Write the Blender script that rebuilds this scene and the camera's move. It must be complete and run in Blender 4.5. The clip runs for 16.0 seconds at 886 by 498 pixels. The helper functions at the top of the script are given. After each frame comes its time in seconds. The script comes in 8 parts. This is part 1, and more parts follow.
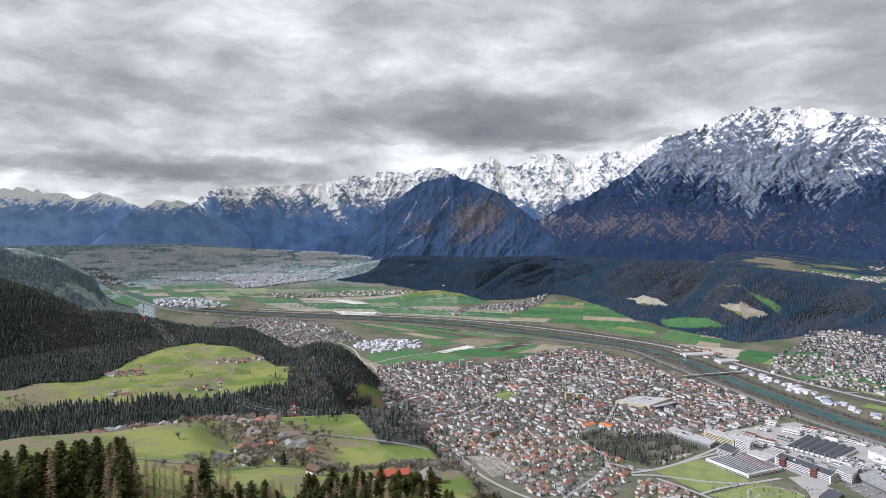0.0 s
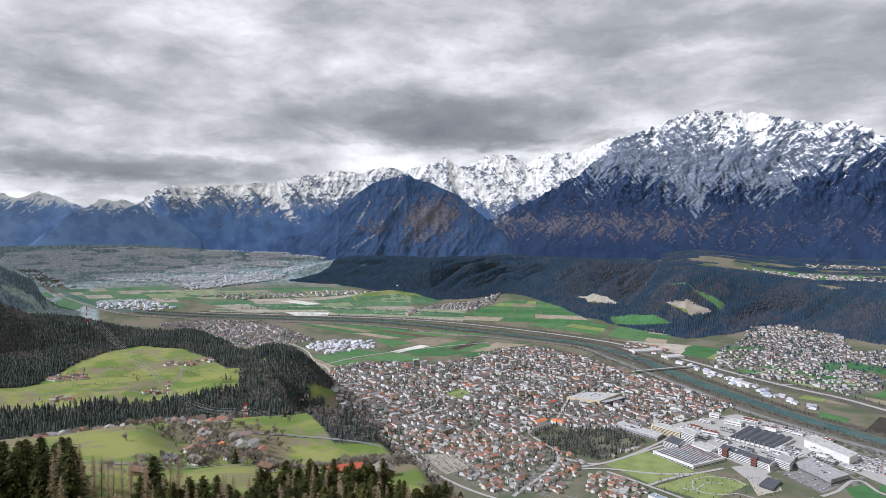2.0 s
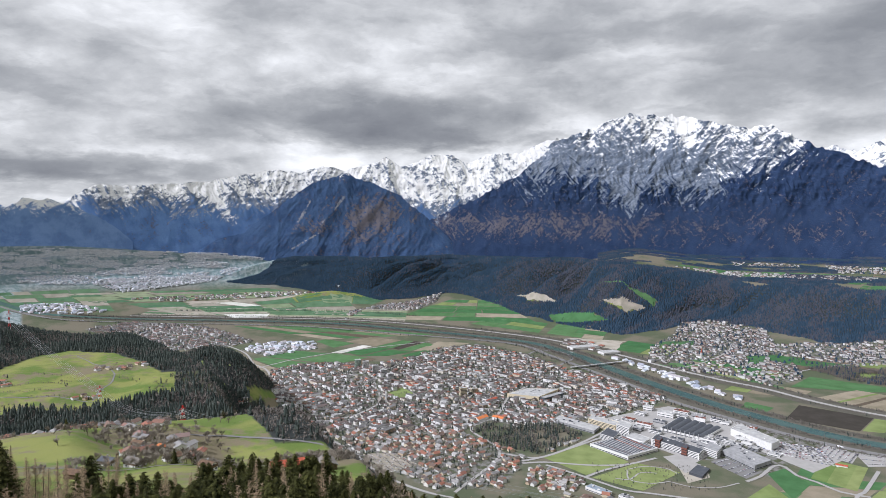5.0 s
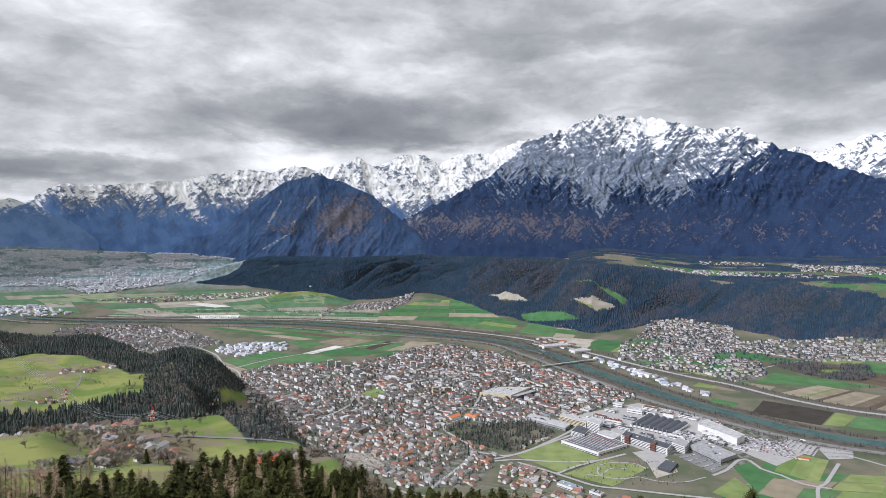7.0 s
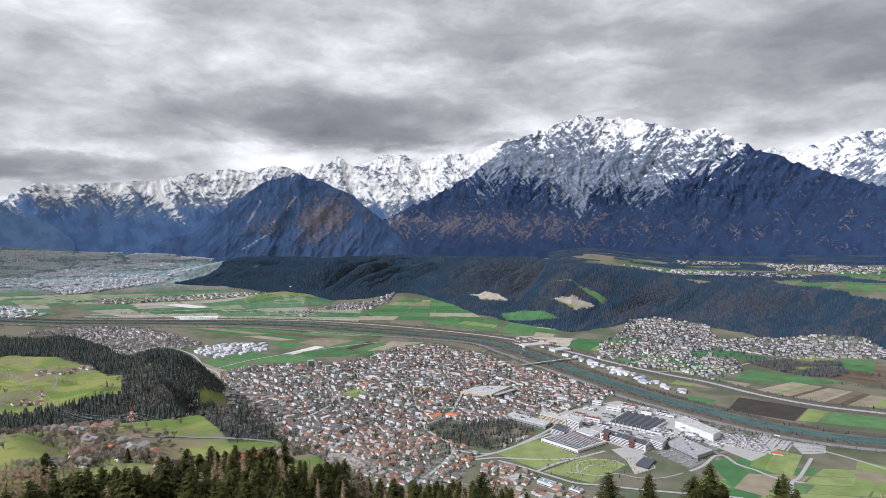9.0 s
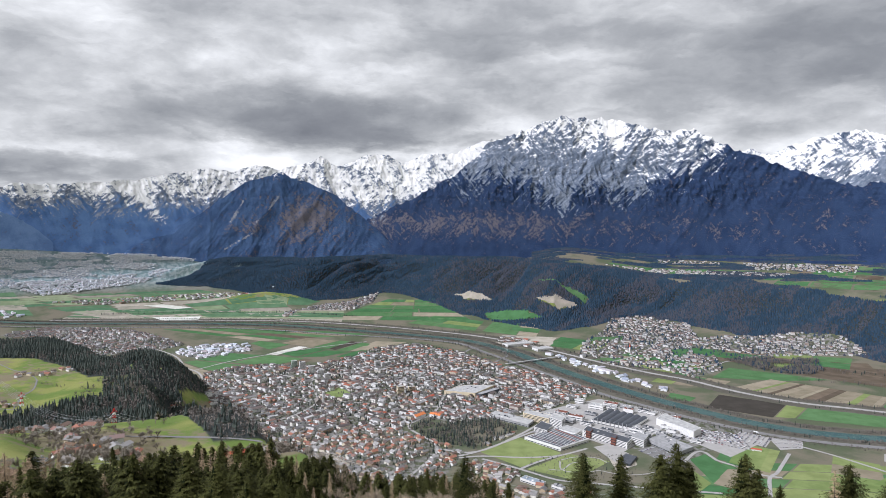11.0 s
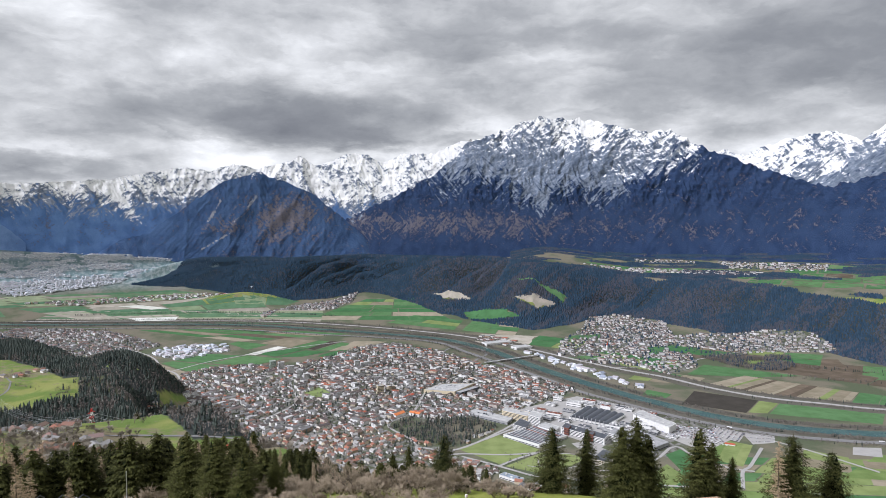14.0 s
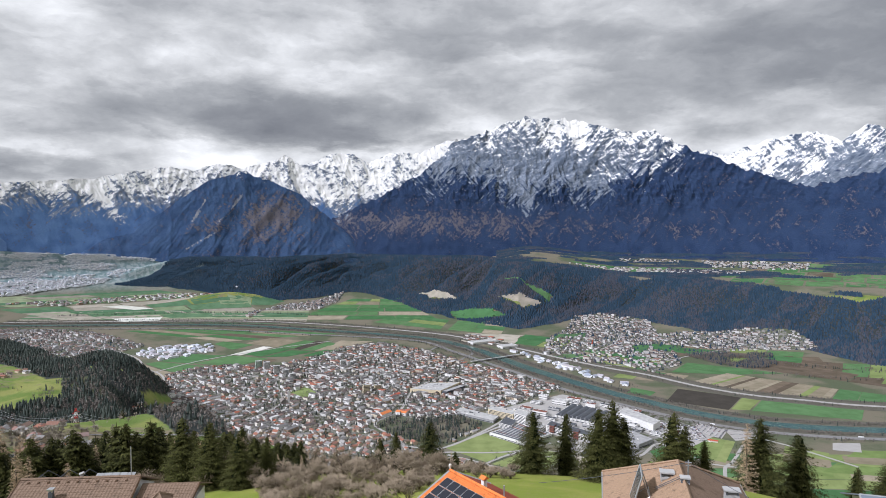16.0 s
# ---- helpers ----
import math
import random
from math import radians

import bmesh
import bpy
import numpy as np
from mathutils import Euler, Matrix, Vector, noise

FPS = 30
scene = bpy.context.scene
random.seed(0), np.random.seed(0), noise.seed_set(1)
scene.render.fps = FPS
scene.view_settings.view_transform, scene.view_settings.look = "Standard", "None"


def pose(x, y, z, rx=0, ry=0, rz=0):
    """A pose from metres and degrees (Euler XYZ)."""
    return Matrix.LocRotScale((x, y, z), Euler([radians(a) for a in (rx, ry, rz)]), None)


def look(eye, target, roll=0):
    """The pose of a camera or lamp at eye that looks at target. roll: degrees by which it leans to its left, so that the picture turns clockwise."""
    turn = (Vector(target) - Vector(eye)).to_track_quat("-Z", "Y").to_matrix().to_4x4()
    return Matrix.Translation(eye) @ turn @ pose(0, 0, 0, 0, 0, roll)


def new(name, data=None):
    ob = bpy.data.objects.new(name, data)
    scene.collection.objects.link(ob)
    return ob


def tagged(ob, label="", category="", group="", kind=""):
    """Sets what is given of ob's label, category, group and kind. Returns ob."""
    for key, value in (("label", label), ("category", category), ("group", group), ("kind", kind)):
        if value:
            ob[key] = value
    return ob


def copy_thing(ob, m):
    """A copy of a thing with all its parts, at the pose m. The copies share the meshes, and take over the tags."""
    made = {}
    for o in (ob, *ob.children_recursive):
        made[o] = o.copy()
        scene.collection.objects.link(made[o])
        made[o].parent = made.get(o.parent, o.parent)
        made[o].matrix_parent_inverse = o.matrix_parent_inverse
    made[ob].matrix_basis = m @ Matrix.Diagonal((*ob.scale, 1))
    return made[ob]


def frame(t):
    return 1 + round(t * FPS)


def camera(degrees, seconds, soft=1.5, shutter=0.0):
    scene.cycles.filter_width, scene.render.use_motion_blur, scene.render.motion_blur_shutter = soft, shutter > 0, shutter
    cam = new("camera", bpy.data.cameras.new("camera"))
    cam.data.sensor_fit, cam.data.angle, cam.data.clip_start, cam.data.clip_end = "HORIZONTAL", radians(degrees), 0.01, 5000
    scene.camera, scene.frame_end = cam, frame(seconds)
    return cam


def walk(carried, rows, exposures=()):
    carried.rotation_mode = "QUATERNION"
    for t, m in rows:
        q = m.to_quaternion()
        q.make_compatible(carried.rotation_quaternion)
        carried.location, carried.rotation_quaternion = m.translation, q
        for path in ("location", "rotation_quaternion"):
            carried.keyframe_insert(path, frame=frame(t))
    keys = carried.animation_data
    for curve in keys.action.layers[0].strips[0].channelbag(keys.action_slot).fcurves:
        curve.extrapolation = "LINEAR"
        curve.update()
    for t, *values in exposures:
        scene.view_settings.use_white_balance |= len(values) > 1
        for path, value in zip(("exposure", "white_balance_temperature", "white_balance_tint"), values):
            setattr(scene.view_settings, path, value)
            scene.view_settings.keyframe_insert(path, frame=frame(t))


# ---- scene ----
# The camera hovers over an alpine slope, draws back from the edge and turns to the right.
cam = camera(68.11, 16.0, soft=0.3)
# seconds, x, y, z, heading, tilt, lean (degrees)
PATH = [
    (0.0, -4.10, 26.35, 624.82, -12.425, -2.425, 0.296),
    (0.5, -3.42, 24.89, 624.11, -11.311, -2.414, 0.291),
    (1.0, -2.82, 23.39, 623.46, -10.228, -2.404, 0.287),
    (1.5, -2.29, 21.86, 622.89, -9.325, -2.395, 0.282),
    (2.0, -1.83, 20.30, 622.38, -8.389, -2.386, 0.278),
    (2.5, -1.43, 18.72, 621.92, -7.516, -2.378, 0.273),
    (3.0, -1.09, 17.11, 621.52, -6.519, -2.370, 0.269),
    (3.5, -0.80, 15.47, 621.17, -5.672, -2.363, 0.264),
    (4.0, -0.56, 13.81, 620.86, -4.838, -2.356, 0.260),
    (6.5, 0.02, 5.26, 619.78, -1.398, -2.330, 0.237),
    (7.0, 0.03, 3.51, 619.63, -0.886, -2.327, 0.233),
    (7.5, 0.03, 1.76, 619.49, -0.458, -2.324, 0.228),
    (8.0, 0.00, 0.00, 619.37, -0.000, -2.321, 0.224),
    (8.5, -0.05, -1.76, 619.24, 0.408, -2.319, 0.219),
    (9.0, -0.11, -3.52, 619.13, 0.807, -2.317, 0.215),
    (11.5, -0.57, -12.16, 618.46, 2.551, -2.318, 0.192),
    (12.0, -0.68, -13.84, 618.30, 2.837, -2.320, 0.188),
    (12.5, -0.78, -15.50, 618.12, 3.131, -2.322, 0.183),
    (13.0, -0.89, -17.13, 617.92, 3.437, -2.324, 0.179),
    (13.5, -0.99, -18.72, 617.70, 3.718, -2.328, 0.174),
    (14.0, -1.09, -20.28, 617.46, 4.062, -2.331, 0.170),
    (14.5, -1.18, -21.80, 617.20, 4.394, -2.336, 0.165),
    (15.0, -1.26, -23.28, 616.91, 4.735, -2.341, 0.161),
    (15.5, -1.34, -24.71, 616.60, 5.026, -2.346, 0.156),
    (16.0, -1.40, -26.08, 616.26, 5.276, -2.352, 0.152),
]
walk(cam, [(t, pose(x, y, z, 90 + tilt, 0, -yaw) @ pose(0, 0, 0, 0, 0, lean)) for t, x, y, z, yaw, tilt, lean in PATH],
     exposures=[(0.0, 0.27, 5750, 16.0), (16.0, 0.27, 5750, 16.0)])

# ---- light ----
SUN_AZ, SUN_EL = -112.0, 40.0
sun = new("sun", bpy.data.lights.new("sun", "SUN"))
sun.data.energy, sun.data.angle, sun.data.color = 3.8, radians(1.5), (1.0, 0.97, 0.93)
sd = Vector((math.sin(radians(SUN_AZ)) * math.cos(radians(SUN_EL)), math.cos(radians(SUN_AZ)) * math.cos(radians(SUN_EL)), math.sin(radians(SUN_EL))))
sun.matrix_world = look(sd * 3000, (0, 0, 0))


class Nodes:
    """Short-hand for building node trees."""

    def __init__(self, tree):
        self.t = tree
        tree.nodes.clear()

    def n(self, kind, **kw):
        nd = self.t.nodes.new(kind)
        for k, v in kw.items():
            setattr(nd, k, v)
        return nd

    def put(self, value, socket):
        if isinstance(value, bpy.types.NodeSocket):
            self.t.links.new(value, socket)
        elif value is not None:
            socket.default_value = value

    def math(self, op, a, b=None, c=None, clamp=False):
        nd = self.n("ShaderNodeMath", operation=op, use_clamp=clamp)
        for i, v in enumerate((a, b, c)):
            self.put(v, nd.inputs[i])
        return nd.outputs[0]

    def vmath(self, op, a, b=None):
        nd = self.n("ShaderNodeVectorMath", operation=op)
        self.put(a, nd.inputs[0])
        self.put(b, nd.inputs[1])
        return nd.outputs["Value"] if op in ("DOT_PRODUCT", "LENGTH") else nd.outputs[0]

    def noise(self, vec, scale, detail=4.0, rough=0.55, distort=0.0):
        nd = self.n("ShaderNodeTexNoise")
        self.put(vec, nd.inputs["Vector"])
        for k, v in (("Scale", scale), ("Detail", detail), ("Roughness", rough), ("Distortion", distort)):
            nd.inputs[k].default_value = v
        return nd.outputs[0]

    def mix(self, f, a, b, blend="MIX"):
        nd = self.n("ShaderNodeMix", data_type="RGBA", blend_type=blend)
        self.put(f, nd.inputs[0])
        self.put((*a, 1) if isinstance(a, tuple) else a, nd.inputs[6])
        self.put((*b, 1) if isinstance(b, tuple) else b, nd.inputs[7])
        return nd.outputs[2]

    def span(self, v, lo, hi, a=0.0, b=1.0, smooth=True):
        nd = self.n("ShaderNodeMapRange", interpolation_type="SMOOTHSTEP" if smooth else "LINEAR")
        for i, x in enumerate((v, lo, hi, a, b)):
            self.put(x, nd.inputs[i])
        return nd.outputs[0]

    def ramp(self, f, stops):
        nd = self.n("ShaderNodeValToRGB")
        el = nd.color_ramp.elements
        while len(el) < len(stops):
            el.new(0.5)
        for e, (p, col) in zip(el, stops):
            e.position, e.color = p, (*col, 1)
        self.put(f, nd.inputs[0])
        return nd.outputs[0]

    def combine(self, x, y, z):
        nd = self.n("ShaderNodeCombineXYZ")
        for i, v in enumerate((x, y, z)):
            self.put(v, nd.inputs[i])
        return nd.outputs[0]

    def attr(self, name):
        return self.n("ShaderNodeAttribute", attribute_name=name).outputs["Fac"]


# heading, rise, half-widths, amount: grey banks (+) and pale gaps (-)
CLOUD_BANKS = [(-10.0, 0.160, 13.0, 0.040, 0.19), (-1.0, 0.128, 7.0, 0.022, 0.16), (-37.0, 0.075, 15.0, 0.022, 0.13), (-42.0, 0.150, 9.0, 0.035, 0.09), (-22.0, 0.310, 12.0, 0.08, -0.06), (39.0, 0.300, 11.0, 0.08, 0.12),
               (35.0, 0.215, 13.0, 0.055, 0.14), (14.0, 0.270, 16.0, 0.07, 0.08), (-26.0, 0.108, 7.0, 0.015, -0.16), (4.0, 0.105, 7.0, 0.03, -0.10),
               (-42.0, 0.230, 14.0, 0.045, -0.03), (28.0, 0.130, 14.0, 0.040, -0.09), (-43.0, 0.045, 12.0, 0.012, -0.12), (-14.0, 0.10, 10.0, 0.016, -0.10)]


def make_world():
    world = bpy.data.worlds.new("overcast_sky")
    scene.world = world
    world.use_nodes = True
    k = Nodes(world.node_tree)
    out = k.n("ShaderNodeOutputWorld")
    sky = k.n("ShaderNodeTexSky", sky_type="NISHITA", sun_disc=False, sun_elevation=radians(SUN_EL), sun_rotation=radians(SUN_AZ))
    way = k.n("ShaderNodeTexCoord").outputs["Generated"]
    sep = k.n("ShaderNodeSeparateXYZ")
    k.put(way, sep.inputs[0])
    x, y, z = sep.outputs
    up = k.math("MAXIMUM", z, 0.0)
    # the underside of a broken cloud deck, seen at a slant
    w = k.math("ADD", up, 0.27)
    flat = k.combine(k.math("DIVIDE", x, w), k.math("DIVIDE", y, w), k.math("MULTIPLY", up, 3.0))
    fray = k.math("SUBTRACT", k.noise(flat, 2.6, 6, 0.6), 0.5)
    flat = k.vmath("ADD", flat, k.combine(k.math("MULTIPLY", fray, 0.07), k.math("MULTIPLY", fray, 0.10), k.math("MULTIPLY", fray, 0.4)))
    # the same deck a little further off: the difference lights the upper edges of the rolls
    far = k.vmath("MULTIPLY", flat, (1.055, 1.055, 1.0))
    w2 = k.math("ADD", up, 0.62)
    near = k.combine(k.math("DIVIDE", x, w2), k.math("DIVIDE", y, w2), k.math("MULTIPLY", up, 2.2))
    near = k.vmath("ADD", near, k.combine(0.0, 0.0, k.math("MULTIPLY", fray, 0.25)))
    heap = lambda q, r: k.math("ADD", k.math("MULTIPLY", k.noise(q, 1.5, 2, 0.50), 0.60), k.math("MULTIPLY", k.noise(r, 7.0, 7, 0.55), 0.40))
    body = heap(flat, near)
    rim = k.math("SUBTRACT", body, heap(far, k.vmath("ADD", near, (0.0, 0.0, -0.022))))
    dens = k.math("MULTIPLY_ADD", k.math("SUBTRACT", body, 0.5), 1.0, 0.585)
    dens = k.math("MULTIPLY_ADD", rim, -1.25, dens)
    # heavier and lighter cloud banks, by heading and height, with frayed edges
    head = k.math("ADD", k.math("MULTIPLY", k.math("ARCTAN2", x, y), 57.296), k.math("MULTIPLY", fray, 14.0))
    level = k.math("DIVIDE", z, k.math("SQRT", k.math("ADD", k.math("MULTIPLY", x, x), k.math("MULTIPLY", y, y))))
    level = k.math("ADD", level, k.math("MULTIPLY", k.math("SUBTRACT", k.noise(flat, 3.4, 6, 0.6), 0.5), 0.07))
    bank = 0.0
    for a0, e0, wa, we, amount in CLOUD_BANKS:
        da = k.math("MULTIPLY", k.math("SUBTRACT", head, a0), 1.0 / wa)
        de = k.math("MULTIPLY", k.math("SUBTRACT", level, e0), 1.0 / we)
        r2 = k.math("ADD", k.math("MULTIPLY", da, da), k.math("MULTIPLY", de, de))
        bank = k.math("MULTIPLY_ADD", k.math("EXPONENT", k.math("MULTIPLY", r2, -1.0)), amount, bank)
    lumps = k.span(k.math("ADD", k.noise(k.vmath("ADD", flat, (9.0, 4.0, 1.0)), 1.4, 3, 0.5), k.math("ADD", k.math("MULTIPLY", bank, 1.3), k.math("MULTIPLY", fray, 0.35))), 0.44, 0.62, 0.35, 1.3)
    dens = k.math("ADD", dens, k.math("MULTIPLY", bank, lumps))
    col = k.ramp(dens, [(0.38, (0.732, 0.718, 0.642)), (0.49, (0.550, 0.539, 0.486)), (0.58, (0.398, 0.392, 0.355)), (0.67, (0.279, 0.278, 0.257)), (0.79, (0.193, 0.195, 0.186)), (0.95, (0.133, 0.136, 0.135))])
    clouds = k.n("ShaderNodeBackground")
    k.put(col, clouds.inputs[0])
    clouds.inputs[1].default_value = 1.37
    blue = k.n("ShaderNodeBackground")
    k.put(sky.outputs[0], blue.inputs[0])
    blue.inputs[1].default_value = 0.1
    cover = k.span(dens, 0.25, 0.38, 0.8, 1.0)
    mixer = k.n("ShaderNodeMixShader")
    k.put(cover, mixer.inputs[0])
    k.put(blue.outputs[0], mixer.inputs[1])
    k.put(clouds.outputs[0], mixer.inputs[2])
    k.put(mixer.outputs[0], out.inputs[0])


make_world()

# ---- materials ----


def material(name, build, rough=0.9, metal=0.0, spec=0.3, leafy=False):
    """A node material: build(k, pos) gives the base colour and, if it likes, a bump height and its distance. leafy: many small leaves or twigs that take light from all round."""
    m = bpy.data.materials.new(name)
    m.use_nodes = True
    k = Nodes(m.node_tree)
    out = k.n("ShaderNodeOutputMaterial")
    bs = k.n("ShaderNodeBsdfPrincipled")
    pos = k.n("ShaderNodeNewGeometry").outputs["Position"]
    got = build(k, pos)
    colour, bump, dist, *more = got if isinstance(got, tuple) and not isinstance(got[0], float) else (got, None, 0)
    k.put((*colour, 1) if isinstance(colour, tuple) else colour, bs.inputs["Base Color"])
    bs.inputs["Roughness"].default_value = rough
    bs.inputs["Metallic"].default_value = metal
    bs.inputs["Specular IOR Level"].default_value = spec
    if more:
        k.put(more[0], bs.inputs["Roughness"])
    if bump is not None:
        b = k.n("ShaderNodeBump")
        b.inputs["Strength"].default_value = 1.0
        b.inputs["Distance"].default_value = dist
        k.put(bump, b.inputs["Height"])
        k.put(b.outputs[0], bs.inputs["Normal"])
    if leafy:
        up = k.vmath("ADD", k.vmath("MULTIPLY", k.n("ShaderNodeNewGeometry").outputs["Normal"], (0.72, 0.72, 0.72)), (0.0, 0.0, 0.55))
        k.put(k.vmath("NORMALIZE", up), bs.inputs["Normal"])
    k.put(bs.outputs[0], out.inputs[0])
    return m


def island(k):
    return k.n("ShaderNodeNewGeometry").outputs["Random Per Island"]


def each(k):
    return k.n("ShaderNodeObjectInfo").outputs["Random"]


def ground_look(k, pos):
    n1, n2, n3 = k.noise(pos, 0.006, 5), k.noise(pos, 0.05, 5, 0.65), k.noise(pos, 0.7, 3)
    grass = k.mix(k.span(k.noise(pos, 0.011, 6, 0.6, 0.4), 0.42, 0.60), (0.130, 0.188, 0.045), (0.235, 0.25, 0.078))
    grass = k.mix(k.span(k.math('ADD', k.math('MULTIPLY', n1, 0.6), k.math('MULTIPLY', n2, 0.4)), 0.485, 0.575), grass, (0.205, 0.175, 0.115))
    floor = k.mix(k.span(n2, 0.3, 0.7), (0.030, 0.037, 0.037), (0.056, 0.060, 0.056))
    plain = k.mix(k.span(n1, 0.40, 0.60), (0.098, 0.116, 0.070), (0.175, 0.158, 0.118))
    town = k.mix(k.span(n2, 0.42, 0.58), (0.215, 0.208, 0.198), (0.085, 0.095, 0.055))
    # pale bluish copy of the valley colours: distance haze put into the ground
    hazed = k.mix(k.attr("built"), k.mix(k.span(n2, 0.45, 0.55), (0.19, 0.27, 0.29), (0.36, 0.42, 0.44)), k.mix(k.span(n2, 0.35, 0.65), (0.33, 0.385, 0.47), (0.55, 0.61, 0.69)))
    c = k.mix(k.attr("plain"), grass, plain)
    c = k.mix(k.attr("woods"), c, floor)
    c = k.mix(k.attr("built"), c, town)
    c = k.mix(k.attr("far"), c, hazed)
    c = k.mix(k.math("MULTIPLY", n3, 0.5), c, k.mix(1.0, c, (0.6, 0.6, 0.55), "MULTIPLY"))
    return c, n3, 0.5


def leaf_look(dark, light):
    def build(k, pos):
        r, n = island(k), k.noise(pos, 0.02, 3)
        f = k.math("ADD", k.math("MULTIPLY", r, 0.7), k.math("MULTIPLY", k.span(n, 0.35, 0.65), 0.3))
        return k.mix(f, dark, light)
    return build


def mountain_look(woods, woods2, rock, rock2, bare):
    """Alpine face: forest, bare woods, banded rock with gullies, and snow that lies on the beds and in the gullies. u and w: metres along and up the face."""
    def build(k, pos):
        u, w = k.attr("u"), k.attr("w")
        q = k.combine(u, w, 0.0)
        n1 = k.noise(q, 0.010, 5, 0.60)
        n2 = k.noise(q, 0.055, 5, 0.65)
        grain = k.noise(q, 0.17, 4, 0.72)
        # gullies that fall to one side or the other, and beds that rise to the right
        fall = lambda lean, off: k.noise(k.combine(k.math("ADD", k.math("MULTIPLY_ADD", w, lean, u), off), k.math("MULTIPLY", w, 0.34), 0.0), 0.030, 7, 0.66, 0.8)
        gully = k.mix(k.span(k.noise(q, 0.0045, 2), 0.46, 0.54), fall(0.75, 0.0), fall(-0.85, 900.0))
        beds = k.noise(k.combine(k.math("MULTIPLY", u, 0.34), k.math("MULTIPLY_ADD", u, -0.38, w), 0.0), 0.042, 7, 0.70, 0.9)
        mid = lambda v, g: k.math("MULTIPLY", k.math("SUBTRACT", v, 0.5), g)
        trees = k.mix(k.span(grain, 0.36, 0.64), woods, woods2)
        trees = k.mix(k.span(n1, 0.38, 0.62, 0.0, 0.8), trees, k.mix(1.0, trees, (0.62, 0.68, 0.76), "MULTIPLY"))
        b = k.math("ADD", k.attr("bare"), k.math("ADD", mid(n2, 2.2), k.math("ADD", mid(grain, 2.4), k.math("ADD", mid(gully, 2.4), mid(n1, 1.6)))))
        trees = k.mix(k.span(b, 0.52, 0.74, 0.0, 0.85), trees, k.mix(k.span(grain, 0.35, 0.65), bare, tuple(v * 0.62 for v in bare)))
        face = k.math("ADD", k.math("MULTIPLY", beds, 0.5), k.math("MULTIPLY", gully, 0.5))
        r = k.mix(k.span(face, 0.42, 0.58), rock, rock2)
        r = k.mix(k.span(grain, 0.52, 0.66, 0.0, 0.7), r, tuple(v * 0.55 for v in rock))
        hi = k.math("ADD", k.attr("crag"), k.math("ADD", mid(gully, 3.2), k.math("ADD", mid(n2, 1.6), mid(grain, 1.5))))
        c = k.mix(k.span(hi, 0.46, 0.54), trees, r)
        sn = k.math("ADD", k.attr("snow"), k.math("ADD", mid(gully, 1.7), k.math("ADD", mid(beds, 1.7), k.math("ADD", mid(n2, 1.0), mid(grain, 1.7)))))
        c = k.mix(k.span(sn, 0.47, 0.55), c, k.mix(k.span(grain, 0.3, 0.7), (0.90, 0.885, 0.85), (0.78, 0.775, 0.765)))
        return c, k.math("ADD", k.math("MULTIPLY", grain, 0.3), gully), 1.2
    return build


M = {}
M["ground"] = material("meadow_and_valley_floor", ground_look, spec=0.1)
M["spruce"] = material("spruce_needles", leaf_look((0.015, 0.024, 0.022), (0.076, 0.088, 0.074)), spec=0.1, leafy=True)
# terrace and spur conifers: bluish cast of haze put into the needles, palest on the spur
M["farspruce"] = material("distant_conifers_hazed", leaf_look((0.019, 0.038, 0.062), (0.036, 0.061, 0.091)), spec=0.05, leafy=True)
M["spurspruce"] = material("spur_conifers_hazed", leaf_look((0.085, 0.125, 0.155), (0.15, 0.195, 0.22)), spec=0.05, leafy=True)
M["bareleaf"] = material("bare_crowns", leaf_look((0.088, 0.079, 0.071), (0.16, 0.141, 0.123)), spec=0.05, leafy=True)
M["thicket"] = material("thicket_twigs", leaf_look((0.17, 0.15, 0.122), (0.30, 0.262, 0.21)), spec=0.05, leafy=True)
# bare crowns of the terrace, with the same haze blue mixed in
M["farbare"] = material("distant_bare_crowns_hazed", leaf_look((0.044, 0.050, 0.067), (0.068, 0.071, 0.087)), spec=0.05, leafy=True)
# massif and cone woods tinted blue: distance haze put into the base colour
M["massif"] = material("massif_rock_and_hazed_woods", mountain_look((0.016, 0.032, 0.076), (0.036, 0.059, 0.118), (0.098, 0.124, 0.172), (0.215, 0.247, 0.302), (0.150, 0.137, 0.155)), spec=0.1)
M["cone"] = material("cone_peak_hazed_woods", mountain_look((0.030, 0.062, 0.140), (0.082, 0.135, 0.245), (0.16, 0.18, 0.22), (0.27, 0.275, 0.30), (0.195, 0.170, 0.175)), spec=0.1)
# the farther ranges: woods and rock paler and bluer, haze painted into them
M["remote"] = material("remote_range_hazed", mountain_look((0.20, 0.31, 0.52), (0.25, 0.36, 0.57), (0.26, 0.31, 0.40), (0.36, 0.41, 0.48), (0.2, 0.25, 0.35)), spec=0.1)
M["shoulder"] = material("shoulder_peak_hazed_woods", mountain_look((0.165, 0.265, 0.47), (0.205, 0.31, 0.52), (0.20, 0.25, 0.33), (0.30, 0.34, 0.41), (0.2, 0.22, 0.27)), spec=0.1)
M["farrange"] = material("far_range_snow_hazed_woods", mountain_look((0.092, 0.168, 0.325), (0.122, 0.205, 0.375), (0.15, 0.18, 0.24), (0.24, 0.27, 0.33), (0.13, 0.13, 0.16)), spec=0.1)
M["wall"] = material("house_render", lambda k, p: k.mix(k.span(k.noise(p, 0.42, 2), 0.54, 0.60, 0.0, 0.8), k.ramp(island(k), [(0.0, (0.60, 0.59, 0.57)), (0.55, (0.78, 0.77, 0.75)), (0.80, (0.62, 0.55, 0.44)), (0.92, (0.30, 0.22, 0.15)), (1.0, (0.68, 0.68, 0.68))]), (0.10, 0.10, 0.11)))
